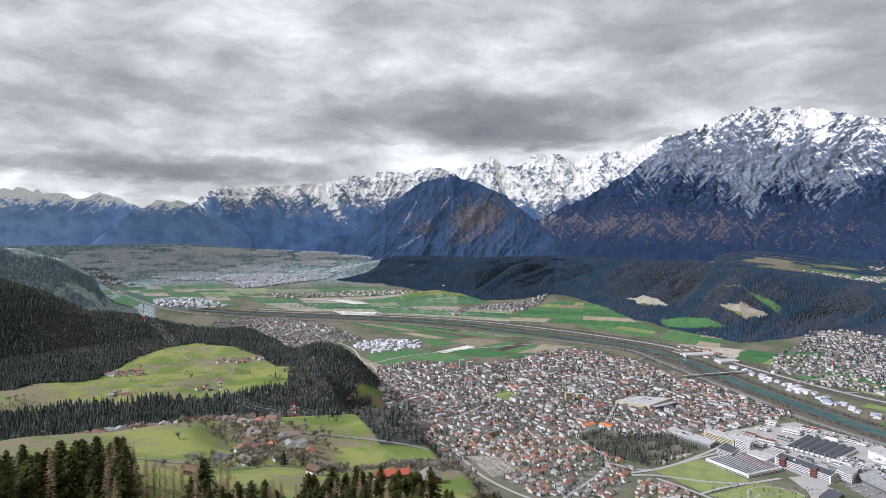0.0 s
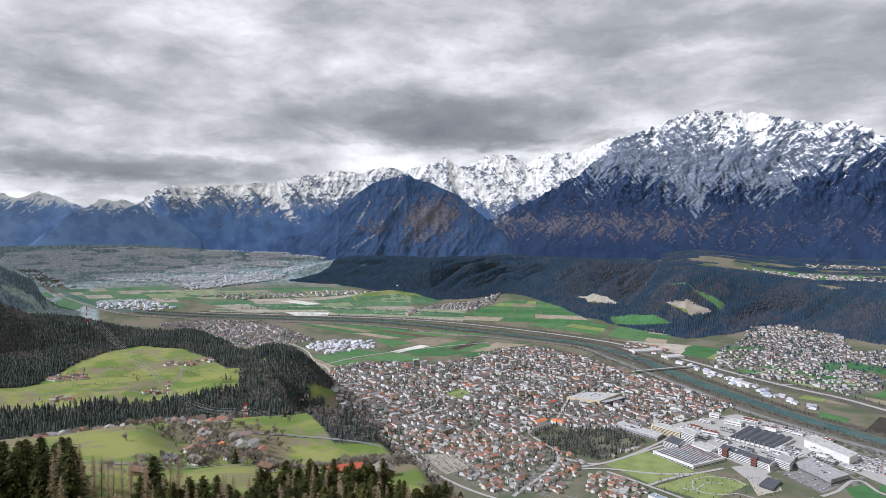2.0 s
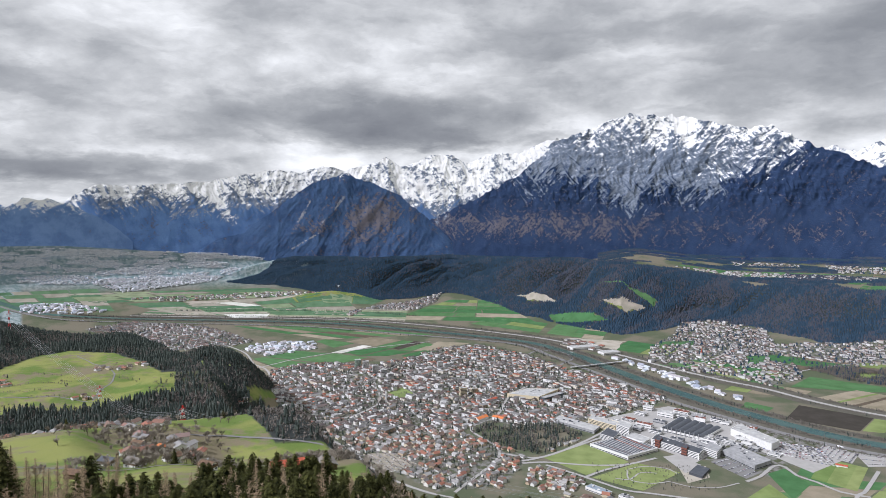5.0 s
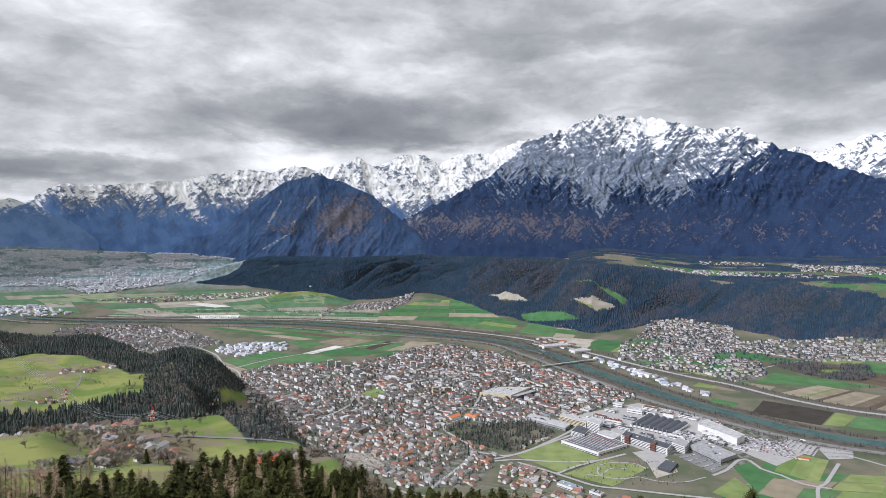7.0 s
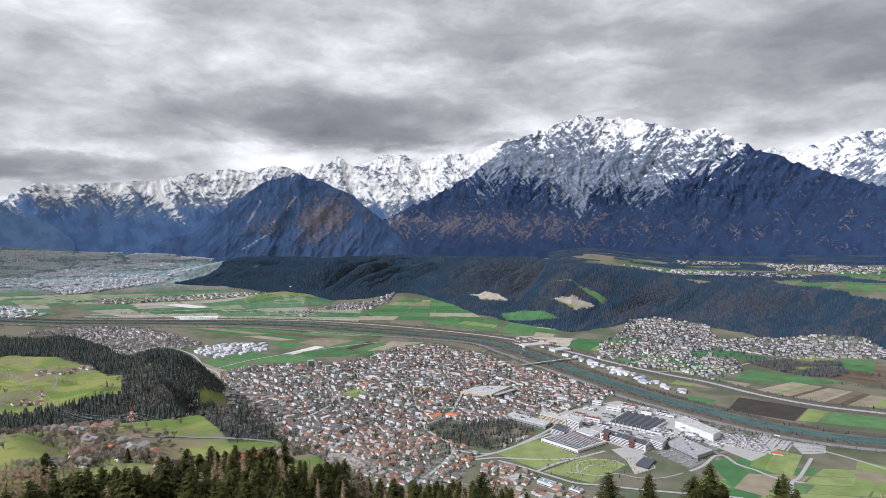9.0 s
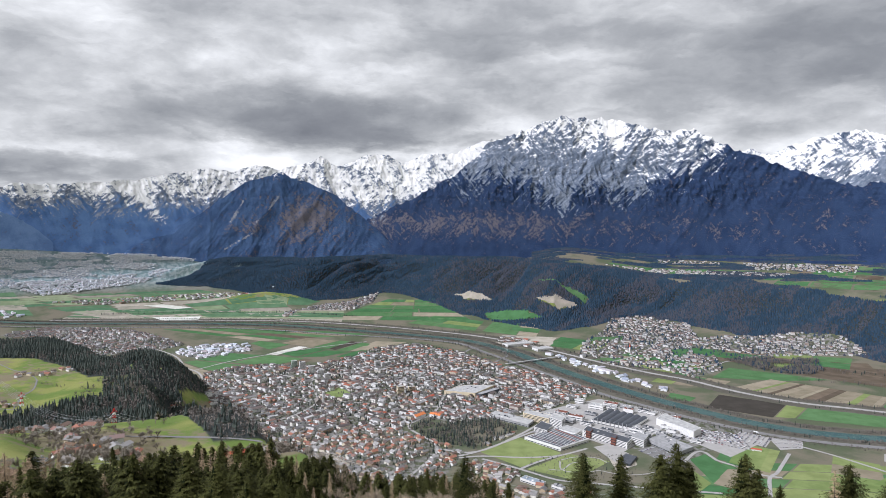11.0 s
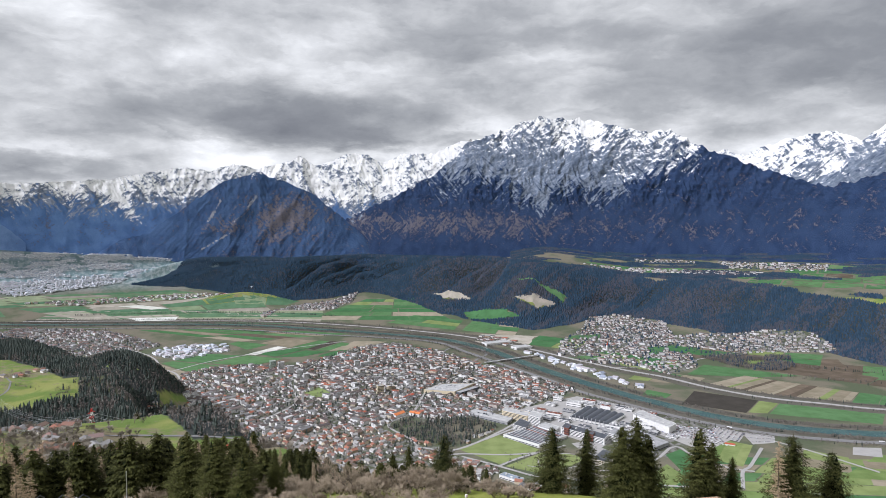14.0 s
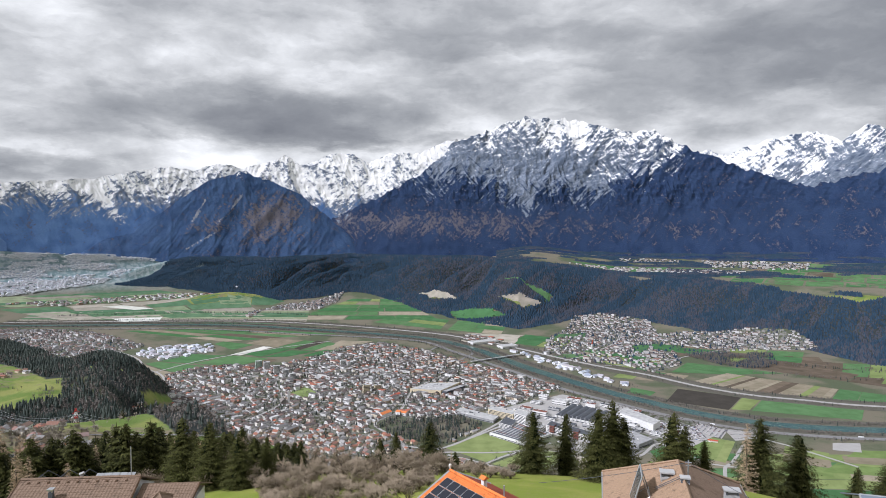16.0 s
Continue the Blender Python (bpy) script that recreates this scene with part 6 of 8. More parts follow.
SLOPE_HOUSES = [
    # x, y, width, length, turn, wall, roof, label
    (-122, 415, 10, 24, -62, "white", "redtile", "long farmhouse with a bright red roof"),
    (-94, 404, 12, 15, 25, "wood", "shingle", "grey-roofed timber barn on the meadow"),
    (-252, 470, 11, 15, 70, "white", "shingle", "house with a grey roof beside the road"),
    (-277, 478, 10, 13, 75, "white", "dark", "house with a dark roof beside the road"),
    (-262, 418, 9, 18, 80, "wood", "wood", "old brown timber barn among larches"),
    (-228, 556, 9, 14, 20, "wood", "shingle", "dark timber hay barn on the meadow"),
    (-232, 486, 10, 14, -40, "white", "wood", "farmhouse with a brown roof"),
    (-180, 430, 8, 12, 65, "white", "wood", "low house with a brown roof"),
    (-300, 562, 10, 13, -20, "white", "dark", "dark-roofed house among bare trees"),
    (-285, 575, 9, 12, 40, "white", "orangetile", "house with a light red roof"),
    (-330, 620, 10, 14, 70, "white", "wood", "white house with a brown roof"),
    (-200, 590, 10, 16, -50, "white", "wood", "farmhouse with a brown roof above the wood"),
    (-215, 575, 10, 15, 10, "white", "shingle", "house with a grey roof above the wood"),
]
for x, y, w, l, ang, wall, roof, lab in SLOPE_HOUSES:
    gabled("slope_house", lab, "barn" if "barn" in lab else "house", ground_at(x, y), math.radians(ang), w * 0.85, l * 0.85, 4.4, w * 0.2, wall, roof, "houses on the slope", 12 if wall == "white" else 0, "wood" if (wall == "white" and rng.random() < 0.5) else "")
for i in range(46):
    t = i / 45
    az = -45 + 19 * t + rng.uniform(-0.3, 0.3)
    d = (900 - 20 * abs(t - 0.4) + rng.uniform(-25, 45)) * (1 if t < 0.75 else 0.94)
    x, y = d * math.sin(radians(az)), d * math.cos(radians(az))
    w = rng.uniform(7.5, 11)
    gabled("hamlet_house", "house of the hamlet with a low-pitched roof", "house", ground_at(x, y), rng.uniform(0, 3.1), w, w * rng.uniform(1.1, 1.5), 4.8, w * 0.22, "wall_each", "roof_each", "houses of the hamlet", 8)
for cx, cy, n, r in ((-1162, 1480, 22, 60), (-957, 1655, 9, 45), (-880, 1400, 5, 28), (-1030, 1310, 6, 30), (-900, 1700, 5, 40), (-330, 650, 7, 55), (-270, 560, 4, 45), (-690, 1780, 5, 40)):
    for i in range(n):
        a, q = rng.uniform(0, 6.28), r * math.sqrt(rng.random())
        w = rng.uniform(7.5, 11)
        gabled("farm_house", "farm building with a low-pitched roof", "house", ground_at(cx + q * math.cos(a), cy + q * math.sin(a) * 0.6), rng.uniform(0, 3.1), w, w * rng.uniform(1.1, 1.5), 4.8, w * 0.22, "wall_each", "roof_each", "houses of the hamlet")
for line, wd in (([(-1120, 1330), (-1040, 1360), (-960, 1380), (-880, 1385), (-780, 1370)], 5), ([(-850, 1390), (-880, 1480), (-900, 1560), (-950, 1640), (-1050, 1720), (-1150, 1800)], 5), ([(-420, 470), (-330, 462), (-240, 452), (-150, 480), (-60, 500)], 5), ([(-330, 690), (-280, 720), (-200, 720), (-130, 690), (-90, 640)], 6)):
    strip("lane", line, wd * 0.75, "asphalt", "grey narrow lane across the meadows", "road", 0.5, 12)


# ---- trees and shrubs of the valley ----


def leafy(name, x, y, tall, seed, label, brown=0.5, mat="spruce", blades=11, thin=0.26):
    rng = np.random.default_rng(seed)
    z = height(x, y)
    p, k = draw_in(np.stack([x, y, z - 0.3], -1))
    h = tall * k * rng.uniform(0.6, 1.2, len(x))
    b = rng.uniform(0, 1, len(x)) < brown
    if b.any():
        v, f = brooms(p[b], h[b], h[b] * 0.42, blades, seed, thin)
        tagged(mesh_object(name, v, f, [M["bareleaf"]]), label, "trees", kind="stuff")
    if (~b).any():
        v, f = cones(p[~b], h[~b] * 1.2, h[~b] * 0.28, 4, 6, seed)
        tagged(mesh_object("garden_conifers", v, f, [M[mat]]), "dark conifers standing among the houses", "trees", kind="stuff")


x, y, _ = scatter(-900, 720, 1500, 3300, 13, 51, lambda x, y, r: inside(x, y, TOWN) & ~inside(x, y, GRAVES) & (r.uniform(0, 1, x.shape) < 0.10 + 0.75 * step(fbm(x / 110, y / 110, 3, 55), 0.62, 0.38)))
leafy("town_trees", x, y, 11.0, 52, "bare garden trees between the houses", 0.55)
x, y, _ = scatter(-120, 400, 1700, 2300, 8, 53, lambda x, y, r: inside(x, y, PARK) & (vnoise(x / 35, y / 35, 4) > 0.25) & (r.uniform(0, 1, x.shape) < 0.8))
leafy("park_trees", x, y, 14.0, 54, "bare park trees in the town", 0.5)
for poly, sd in ((VILLAGE_UP, 55), (VILLAGE_RIGHT, 57), (VILLAGE_ROW, 59)):
    xs, ys = [q[0] for q in poly], [q[1] for q in poly]
    x, y, _ = scatter(min(xs), max(xs), min(ys), max(ys), 15, sd, lambda x, y, r: inside(x, y, poly) & (r.uniform(0, 1, x.shape) < 0.15 + 0.7 * step(fbm(x / 120, y / 120, 2, sd), 0.4, 0.65)))
    leafy("village_trees", x, y, 10.0, sd, "bare trees between village houses", 0.6, "farspruce")


def line_trees(pts, off, gap, tall, seed, label, brown=0.9, spread_by=5.0):
    line = smooth_line(pts, gap)
    rng = np.random.default_rng(seed)
    s = sides(line, 1.0)
    keep = rng.uniform(0, 1, len(line)) < 0.85
    keep &= np.hypot(line[:, 0], line[:, 1]) < 4900
    p = (line + s * (off + rng.normal(0, spread_by, len(line)))[:, None])[keep]
    leafy("bank_trees", p[:, 0], p[:, 1], tall, seed, label, brown)


for i, off in enumerate((46, 58, -46, -58)):
    line_trees(RIVER, off, 4.0, 10.0, 61 + i, "bare brown trees lining the river bank")
line_trees(RAIL, -38, 6, 9.0, 170, "bare shrubs along the railway")
line_trees(RAIL, 40, 5, 11.0, 71, "bare shrubs along the railway")
line_trees(MOTORWAY, -30, 6, 11.0, 72, "bare shrubs along the motorway")
line_trees([(-870, 2640), (-840, 2500), (-780, 2350), (-700, 2150)], 20, 8, 10.0, 73, "bare trees at the foot of the knoll", 0.7)
line_trees([(-2100, 4400), (-1500, 4480), (-900, 4480), (-400, 4300)], 0, 8, 12.0, 74, "dark tree row between far fields", 0.4)
line_trees([(1500, 2480), (1800, 2350), (2200, 2250), (2600, 2200)], 40, 7, 12.0, 75, "bare wood above the field strips", 0.8, 16)
line_trees([(1450, 2700), (1650, 2640), (1900, 2500), (2300, 2300)], 60, 6, 13.0, 76, "bare wood above the field strips", 0.75, 22)
copse = [(1390, 2890), (1600, 2930), (1820, 2880), (1700, 2640), (1560, 2560), (1440, 2700)]
x, y, _ = scatter(1350, 1850, 2500, 3000, 7, 170, lambda x, y, r: inside(x, y, copse) & (vnoise(x / 60, y / 60, 8) > 0.28) & (r.uniform(0, 1, x.shape) < 0.85))
leafy("copse_trees", x, y, 14.0, 171, "bare brown copse between the fields", 0.82, "farspruce")
x, y, _ = scatter(600, 1000, 2300, 3050, 13, 172, lambda x, y, r: inside(x, y, [(600, 3050), (690, 2930), (790, 2690), (890, 2440), (960, 2330), (900, 2300), (800, 2530), (690, 2780)]) & (r.uniform(0, 1, x.shape) < 0.4))
leafy("yard_trees", x, y, 8.0, 173, "bare shrubs between the sheds", 0.9)
x, y, _ = scatter(250, 480, 2900, 3300, 10, 77, lambda x, y, r: r.uniform(0, 1, x.shape) < 0.55)
leafy("slip_road_scrub", x, y, 7.0, 78, "brown scrub inside the slip road loop", 0.97)
x, y, _ = scatter(290, 560, 1540, 1700, 8, 79, lambda x, y, r: (r.uniform(0, 1, x.shape) < 0.3))
leafy("garden_scrub", x, y, 6.0, 80, "bare shrubs in the landscaped garden", 0.85)
patch("churchyard", GRAVES, "gravel", "gravelled churchyard with rows of graves", 0.5)
patch("oval_green", OVAL, "pasture", "oval lawn in the middle of the town", 0.5)
rngg = np.random.default_rng(85)
stones = []
ga, gb, gc, gd = (np.array(q, float) for q in GRAVES)
for i in range(16):
    for j in range(20):
        if i % 4 and rngg.uniform() < 0.85:
            u, v = (i + 0.5) / 16, (j + 0.5) / 20
            q = ga * (1 - u) * (1 - v) + gb * u * (1 - v) + gc * u * v + gd * (1 - u) * v
            stones.append((turned(np.array(box(-1.4, 1.4, -0.7, 0.7, 0, 1.3)[0]), 0.6) + (q[0], q[1], 0.5)))
tagged(mesh_object("graves", np.concatenate(stones), np.concatenate([np.array(box(0, 1, 0, 1, 0, 1)[1]) + 8 * i for i in range(len(stones))]), [M["cars"]]), "rows of grey and white gravestones", "graves", kind="stuff")
# bare trees and hedges round the hamlets of the slope and the meadow terrace
SLOPE_TREES = []
for cx, cy, rx, ry, gap, tall, seed in ((-560, 740, 330, 95, 15, 10.0, 90), (-330, 650, 95, 70, 11, 10.0, 91), (-285, 540, 75, 55, 11, 10.0, 92), (-215, 590, 60, 50, 12, 9.0, 93), (-1160, 1480, 95, 70, 15, 10.0, 94), (-950, 1660, 70, 50, 16, 9.0, 95), (-880, 1400, 50, 30, 14, 8.0, 96), (-1030, 1310, 60, 35, 14, 9.0, 97), (-170, 500, 70, 45, 15, 9.0, 98), (-400, 800, 90, 60, 12, 10.0, 99),
                                        (-265, 490, 75, 70, 8.5, 12.0, 130), (-72, 395, 30, 95, 6.0, 11.0, 131), (-170, 565, 55, 45, 8.5, 10.0, 132), (-350, 660, 80, 60, 9.0, 11.0, 133), (-1110, 1170, 140, 75, 9.0, 13.0, 134), (-125, 520, 25, 70, 7.0, 11.0, 135), (-470, 760, 120, 60, 11.0, 11.0, 136), (-290, 590, 55, 40, 9.0, 11.0, 137), (-720, 1560, 60, 130, 9.0, 12.0, 138)):
    ring = lambda x, y, r: (((x - cx) / rx) ** 2 + ((y - cy) / ry) ** 2 < r.uniform(0.3, 1.3, x.shape)) & (r.uniform(0, 1, x.shape) < 0.7) & (vnoise(x / 40, y / 40, 5) > 0.54)
    x, y, _ = scatter(cx - rx * 1.2, cx + rx * 1.2, cy - ry * 1.2, cy + ry * 1.2, gap, seed, ring)
    if cy < 820:
        SLOPE_TREES += [(float(a), float(b), tall) for a, b in zip(x, y)]
    else:
        leafy("hamlet_trees", x, y, tall, seed, "bare trees round the hamlet houses", 0.95, "spruce", 30, 0.08)
for k_, pts in enumerate(([(-1100, 1470), (-1060, 1505), (-1026, 1515), (-975, 1490), (-953, 1460)], [(-1130, 1585), (-1060, 1580), (-999, 1550)], [(-990, 1372), (-940, 1385), (-886, 1404)], [(-920, 1560), (-880, 1570), (-835, 1560)], [(-1080, 1400), (-1040, 1415), (-1000, 1412)], [(-1010, 1430), (-960, 1425)], [(-1040, 1545), (-1000, 1530), (-960, 1530)])):
    line_trees(pts, 0, 5, 5.5, 110 + k_, "bare hedge across the meadow", 0.95, 3)
# cars on the works car parks
patch("car_park", [(760, 1830), (850, 1905), (1000, 1800), (830, 1670)], "lightroad", "pale asphalt car park of the works", 0.55)
def park_up(quad, rows, seed, places=24):
    """Rows of cars on a paved lot."""
    a, b, c, d = (np.array(q, float) for q in quad)
    r3 = np.random.default_rng(seed)
    turn = math.atan2(*(b - a)[::-1]) + 1.57
    v_, f_ = [], []
    for i in range(rows):
        for j in range(places):
            if r3.uniform() < 0.72:
                u, v = (j + 0.5) / places, (i + 0.5) / rows
                q = a * (1 - u) * (1 - v) + b * u * (1 - v) + c * u * v + d * (1 - u) * v
                lower = turned(np.array(box(-2.2, 2.2, -0.9, 0.9, 0.2, 0.95)[0]), turn) + (q[0], q[1], 0.6)
                cab = turned(np.array(box(-1.2, 1.0, -0.8, 0.8, 0.95, 1.5)[0]), turn) + (q[0], q[1], 0.6)
                for g in (lower, cab):
                    f_.append(np.array(box(0, 1, 0, 1, 0, 1)[1]) + 8 * len(v_))
                    v_.append(g)
    tagged(mesh_object("parked_cars", np.concatenate(v_), np.concatenate(f_), [M["cars"]]), "rows of parked cars on a paved lot", "cars", kind="stuff")


for i, (quad, rows) in enumerate((([(600, 1729), (652, 1762), (697, 1659), (648, 1619)], 5), ([(907, 1822), (967, 1888), (1021, 1813), (963, 1741)], 7), ([(1015, 1831), (1095, 1786), (1060, 1728), (992, 1720)], 3))):
    patch("car_park", quad, "asphalt" if i == 0 else "lightroad", "paved car park beside the works", 0.5)
    park_up(quad, rows, 200 + i)
patch("forecourt", [(487, 1759), (527, 1776), (569, 1705), (511, 1644)], "lightroad", "pale concrete forecourt", 0.5)
patch("forecourt", [(505, 1682), (577, 1697), (563, 1622), (497, 1581)], "gravel", "pale gravel forecourt", 0.47)
patch("garden_lawn", [(275, 1602), (406, 1708), (500, 1650), (379, 1529)], "pasture", "landscaped garden lawn with winding paths", 0.42)
for pts in ([(372, 1660), (416, 1682), (470, 1675), (492, 1637)], [(370, 1652), (363, 1595), (406, 1574), (456, 1588)], [(330, 1600), (363, 1595), (400, 1640), (440, 1640)], [(456, 1588), (500, 1560), (560, 1560), (620, 1590)]):
    strip("garden_path", pts, 4, "lightroad", "pale winding garden path", "path", 0.8, 8)
patch("works_yard", [(330, 2060), (640, 2250), (860, 2040), (560, 1720)], "lightroad", "pale paved yard of the works", 0.45)
rng2 = np.random.default_rng(81)
vs, fs, n = [], [], 0
for i in range(22):
    for j in range(26):
        if rng2.uniform() < 0.6:
            u, v = i / 22, j / 26
            px_ = 770 + 85 * v + 150 * u - 60 * u * v
            py_ = 1830 + 70 * v - 45 * u - 75 * u * (1 - v)
            g = turned(np.array(box(-2.2, 2.2, -0.9, 0.9, 0, 1.45)[0]), -0.75) + (px_, py_, 0.6)
            vs.append(g)
            fs.append(np.array(box(0, 1, 0, 1, 0, 1)[1]) + n)
            n += 8
tagged(mesh_object("parked_cars", np.concatenate(vs), np.concatenate(fs), [M["cars"]]), "rows of parked cars on the works car park", "cars", kind="stuff")


def lorry(at, turn, mat):
    ob = thing("lorry", at, turn, "white articulated lorry on the motorway" if mat == "whitepaint" else "red articulated lorry on the motorway", "lorry", "lorries")
    part("trailer", box(-6.8, 6.0, -1.25, 1.25, 1.1, 4.0), mat, ob)
    part("cab", joined(box(6.4, 8.6, -1.2, 1.2, 0.9, 3.2), box(6.4, 8.0, -1.15, 1.15, 3.2, 3.8)), mat, ob)
    for x in (-5.5, -4.2, -2.9, 5.6, 7.6):
        part("axle", joined(box(x - 0.5, x + 0.5, -1.25, -0.9, 0, 1.0), box(x - 0.5, x + 0.5, 0.9, 1.25, 0, 1.0)), "dark", ob)


way = smooth_line(MOTORWAY, 10)
for i, side in ((200 + 0, 1), (640, -1), (680, 1), (705, -1), (735, 1), (770, -1), (790, 1), (830, -1), (865, 1), (900, -1)):
    i = min(i, len(way) - 2)
    d = way[i + 1] - way[i]
    nrm = np.array([-d[1], d[0]]) / np.hypot(*d) * 6 * side
    lorry((way[i][0] + nrm[0], way[i][1] + nrm[1], 1.1), math.atan2(d[1], d[0]), "redpaint" if i == 735 else "whitepaint")


# ---- the near slope: trees ----


def grass_look(k, p):
    n1, n2, n3 = k.noise(p, 0.09, 5, 0.6), k.noise(p, 0.9, 5, 0.65), k.noise(p, 6.0, 3, 0.7)
    c = k.mix(k.span(n1, 0.38, 0.62), (0.205, 0.255, 0.040), (0.295, 0.305, 0.072))
    c = k.mix(k.span(n2, 0.50, 0.68, 0.0, 0.5), c, (0.26, 0.225, 0.10))
    return k.mix(k.span(n3, 0.3, 0.7, 0.0, 0.45), c, (0.13, 0.175, 0.028)), k.math("ADD", n2, k.math("MULTIPLY", n3, 0.4)), 0.12


M["grass"] = material("spring_grass", grass_look, spec=0.1)
patch("meadow", [(-75, 30), (135, 30), (150, 112), (-60, 104)], "grass", "bright green sloping meadow below the houses", 0.12, 3.0)


def spruce_mesh(seed, tall=20.0, reach=3.4, full=1.0, spray=1.0):
    """A spruce: tapered trunk, and whorls of drooping boughs hung with sprays of needles."""
    rng = np.random.default_rng(seed)
    tv, tf = [], []
    for i in range(7):
        z = tall * i / 6
        r = 0.26 * (1 - i / 6) + 0.02
        tv += [(r * math.cos(a), r * math.sin(a), z) for a in np.arange(6) * 1.0472]
    for i in range(6):
        for j in range(6):
            tf.append((i * 6 + j, i * 6 + (j + 1) % 6, i * 6 + 6 + (j + 1) % 6, i * 6 + 6 + j))
    V = []
    z = tall * 0.07
    while z < tall * 0.985:
        f = z / tall
        length = reach * min(1.0, (1 - f) ** 0.8 * 1.12 + 0.03) * rng.uniform(0.85, 1.1)
        for b in range(rng.integers(8, 12)):
            a = rng.uniform(0, 6.283)
            L = length * rng.uniform(0.62, 1.1)
            n = max(3, int(L / 0.20 * full))
            t = (np.arange(n) + rng.uniform(0, 1, n)) / n
            t = np.clip(t, 0.08, 1.0)
            droop = rng.uniform(0.10, 0.42) + 0.25 * (1 - f)
            zz = z + L * t * (0.28 * f - 0.02) - droop * L * t ** 1.5 + 0.18 * L * t ** 4
            d = np.array([math.cos(a), math.sin(a)])
            s = np.array([-d[1], d[0]])
            side = rng.normal(0, 1, n) * 0.22 * L * (0.35 + 0.65 * t) * (1.15 - t * 0.75)
            c = np.stack([d[0] * L * t + s[0] * side, d[1] * L * t + s[1] * side, zz - 0.12 * np.abs(side)], 1)
            size = spray * rng.uniform(0.36, 0.78, n) * (0.75 + 0.5 * (1 - f))
            out = d[None, :] * 0.8 + s[None, :] * (side / (0.3 * L + 0.05))[:, None]
            out /= np.maximum(np.hypot(out[:, 0], out[:, 1])[:, None], 1e-3)
            tip = c + np.concatenate([out * size[:, None], (-size * rng.uniform(0.15, 0.9, n))[:, None]], 1)
            w = np.concatenate([np.stack([-out[:, 1], out[:, 0]], 1) * (size * 0.42)[:, None], (rng.normal(0, 0.12, n) * size)[:, None]], 1)
            V.append(np.stack([c - w, c + w, tip], 1))
        z += spray ** 0.7 * rng.uniform(0.34, 0.52) * (0.75 + 0.5 * (1 - f))
    V = np.concatenate(V).reshape(-1, 3)
    # leader
    V = np.concatenate([V, [(-0.1, 0, tall * 0.97), (0.1, 0, tall * 0.97), (0, 0, tall * 1.03)]])
    return (tv, tf), (V, np.arange(len(V)).reshape(-1, 3))


def bare_mesh(seed, tall=9.0, wide=3.5, stems=1, levels=4, thick=0.16, twigs=5, stout=1.0):
    """A leafless tree or shrub: forking limbs and fine twigs."""
    rng = random.Random(seed)
    V, F, TV = [], [], []
    def limb(p, d, length, r, level):
        q = p + d * length
        s = d.orthogonal().normalized()
        t = d.cross(s)
        b = len(V)
        for c, rad in ((p, r), (q, r * 0.62)):
            for k in range(3):
                a = k * 2.094
                V.append(tuple(c + (s * math.cos(a) + t * math.sin(a)) * rad))
        for k in range(3):
            F.append((b + k, b + (k + 1) % 3, b + 3 + (k + 1) % 3, b + 3 + k))
        if level == 0:
            for _ in range(twigs):
                e = (d + Vector((rng.gauss(0, 0.5), rng.gauss(0, 0.5), rng.gauss(0.1, 0.4)))).normalized() * length * rng.uniform(0.5, 1.3)
                o = p.lerp(q, rng.random())
                w = e.orthogonal().normalized() * (0.018 + 0.012 * rng.random()) * stout
                TV.extend([tuple(o - w), tuple(o + w), tuple(o + e)])
            return
        for _ in range(rng.choice([3, 3, 4])):
            nd = (d + Vector((rng.gauss(0, 0.45), rng.gauss(0, 0.45), rng.gauss(0.12, 0.25)))).normalized()
            limb(p.lerp(q, rng.uniform(0.55, 1.0)), nd, length * rng.uniform(0.55, 0.8), r * 0.6, level - 1)
    for _ in range(stems):
        a = rng.uniform(0, 6.28)
        lean = 0.1 if stems == 1 else rng.uniform(0.15, 0.75)
        d = Vector((math.cos(a) * lean, math.sin(a) * lean, 1)).normalized()
        start = Vector((rng.gauss(0, 0.3), rng.gauss(0, 0.3), -0.2)) if stems > 1 else Vector((0, 0, -0.2))
        limb(start, d, tall * (0.36 if stems == 1 else 0.32), thick, levels)
    return (V, F), (np.array(TV), np.arange(len(TV)).reshape(-1, 3))


def larch_mesh(seed, tall=19.0, reach=3.0):
    """A larch before its leaves: straight trunk with thin level boughs of fine tan twigs."""
    rng = np.random.default_rng(seed)
    tv, tf = beam((0, 0, -0.3), (0, 0, tall), 0.36, 0.04)
    V = []
    z = tall * 0.12
    while z < tall * 0.98:
        f = z / tall
        for b in range(rng.integers(3, 6)):
            a = rng.uniform(0, 6.283)
            L = reach * ((1 - f) ** 0.7 + 0.06) * rng.uniform(0.5, 1.1)
            d = np.array([math.cos(a), math.sin(a)])
            end = np.array([d[0] * L, d[1] * L, z + L * rng.uniform(-0.25, 0.15)])
            w = np.array([-d[1], d[0], 0]) * 0.035
            V.append(np.array([[0, 0, z] - w, [0, 0, z] + w, end]))
            n = max(4, int(L / 0.10))
            t = rng.uniform(0.12, 1, n)
            c = np.array([0, 0, z]) * (1 - t)[:, None] + end * t[:, None]
            e = rng.normal(0, 0.28, (n, 3)) + np.array([d[0] * 0.12, d[1] * 0.12, -0.12])
            ww = np.cross(e, rng.normal(0, 1, (n, 3)))
            ww = ww / np.maximum(np.linalg.norm(ww, axis=1)[:, None], 1e-4) * 0.05
            V.extend(np.stack([c - ww, c + ww, c + e], 1))
        z += rng.uniform(0.25, 0.42)
    V = np.concatenate([np.asarray(q).reshape(-1, 3) for q in V])
    return (tv, tf), (V, np.arange(len(V)).reshape(-1, 3))


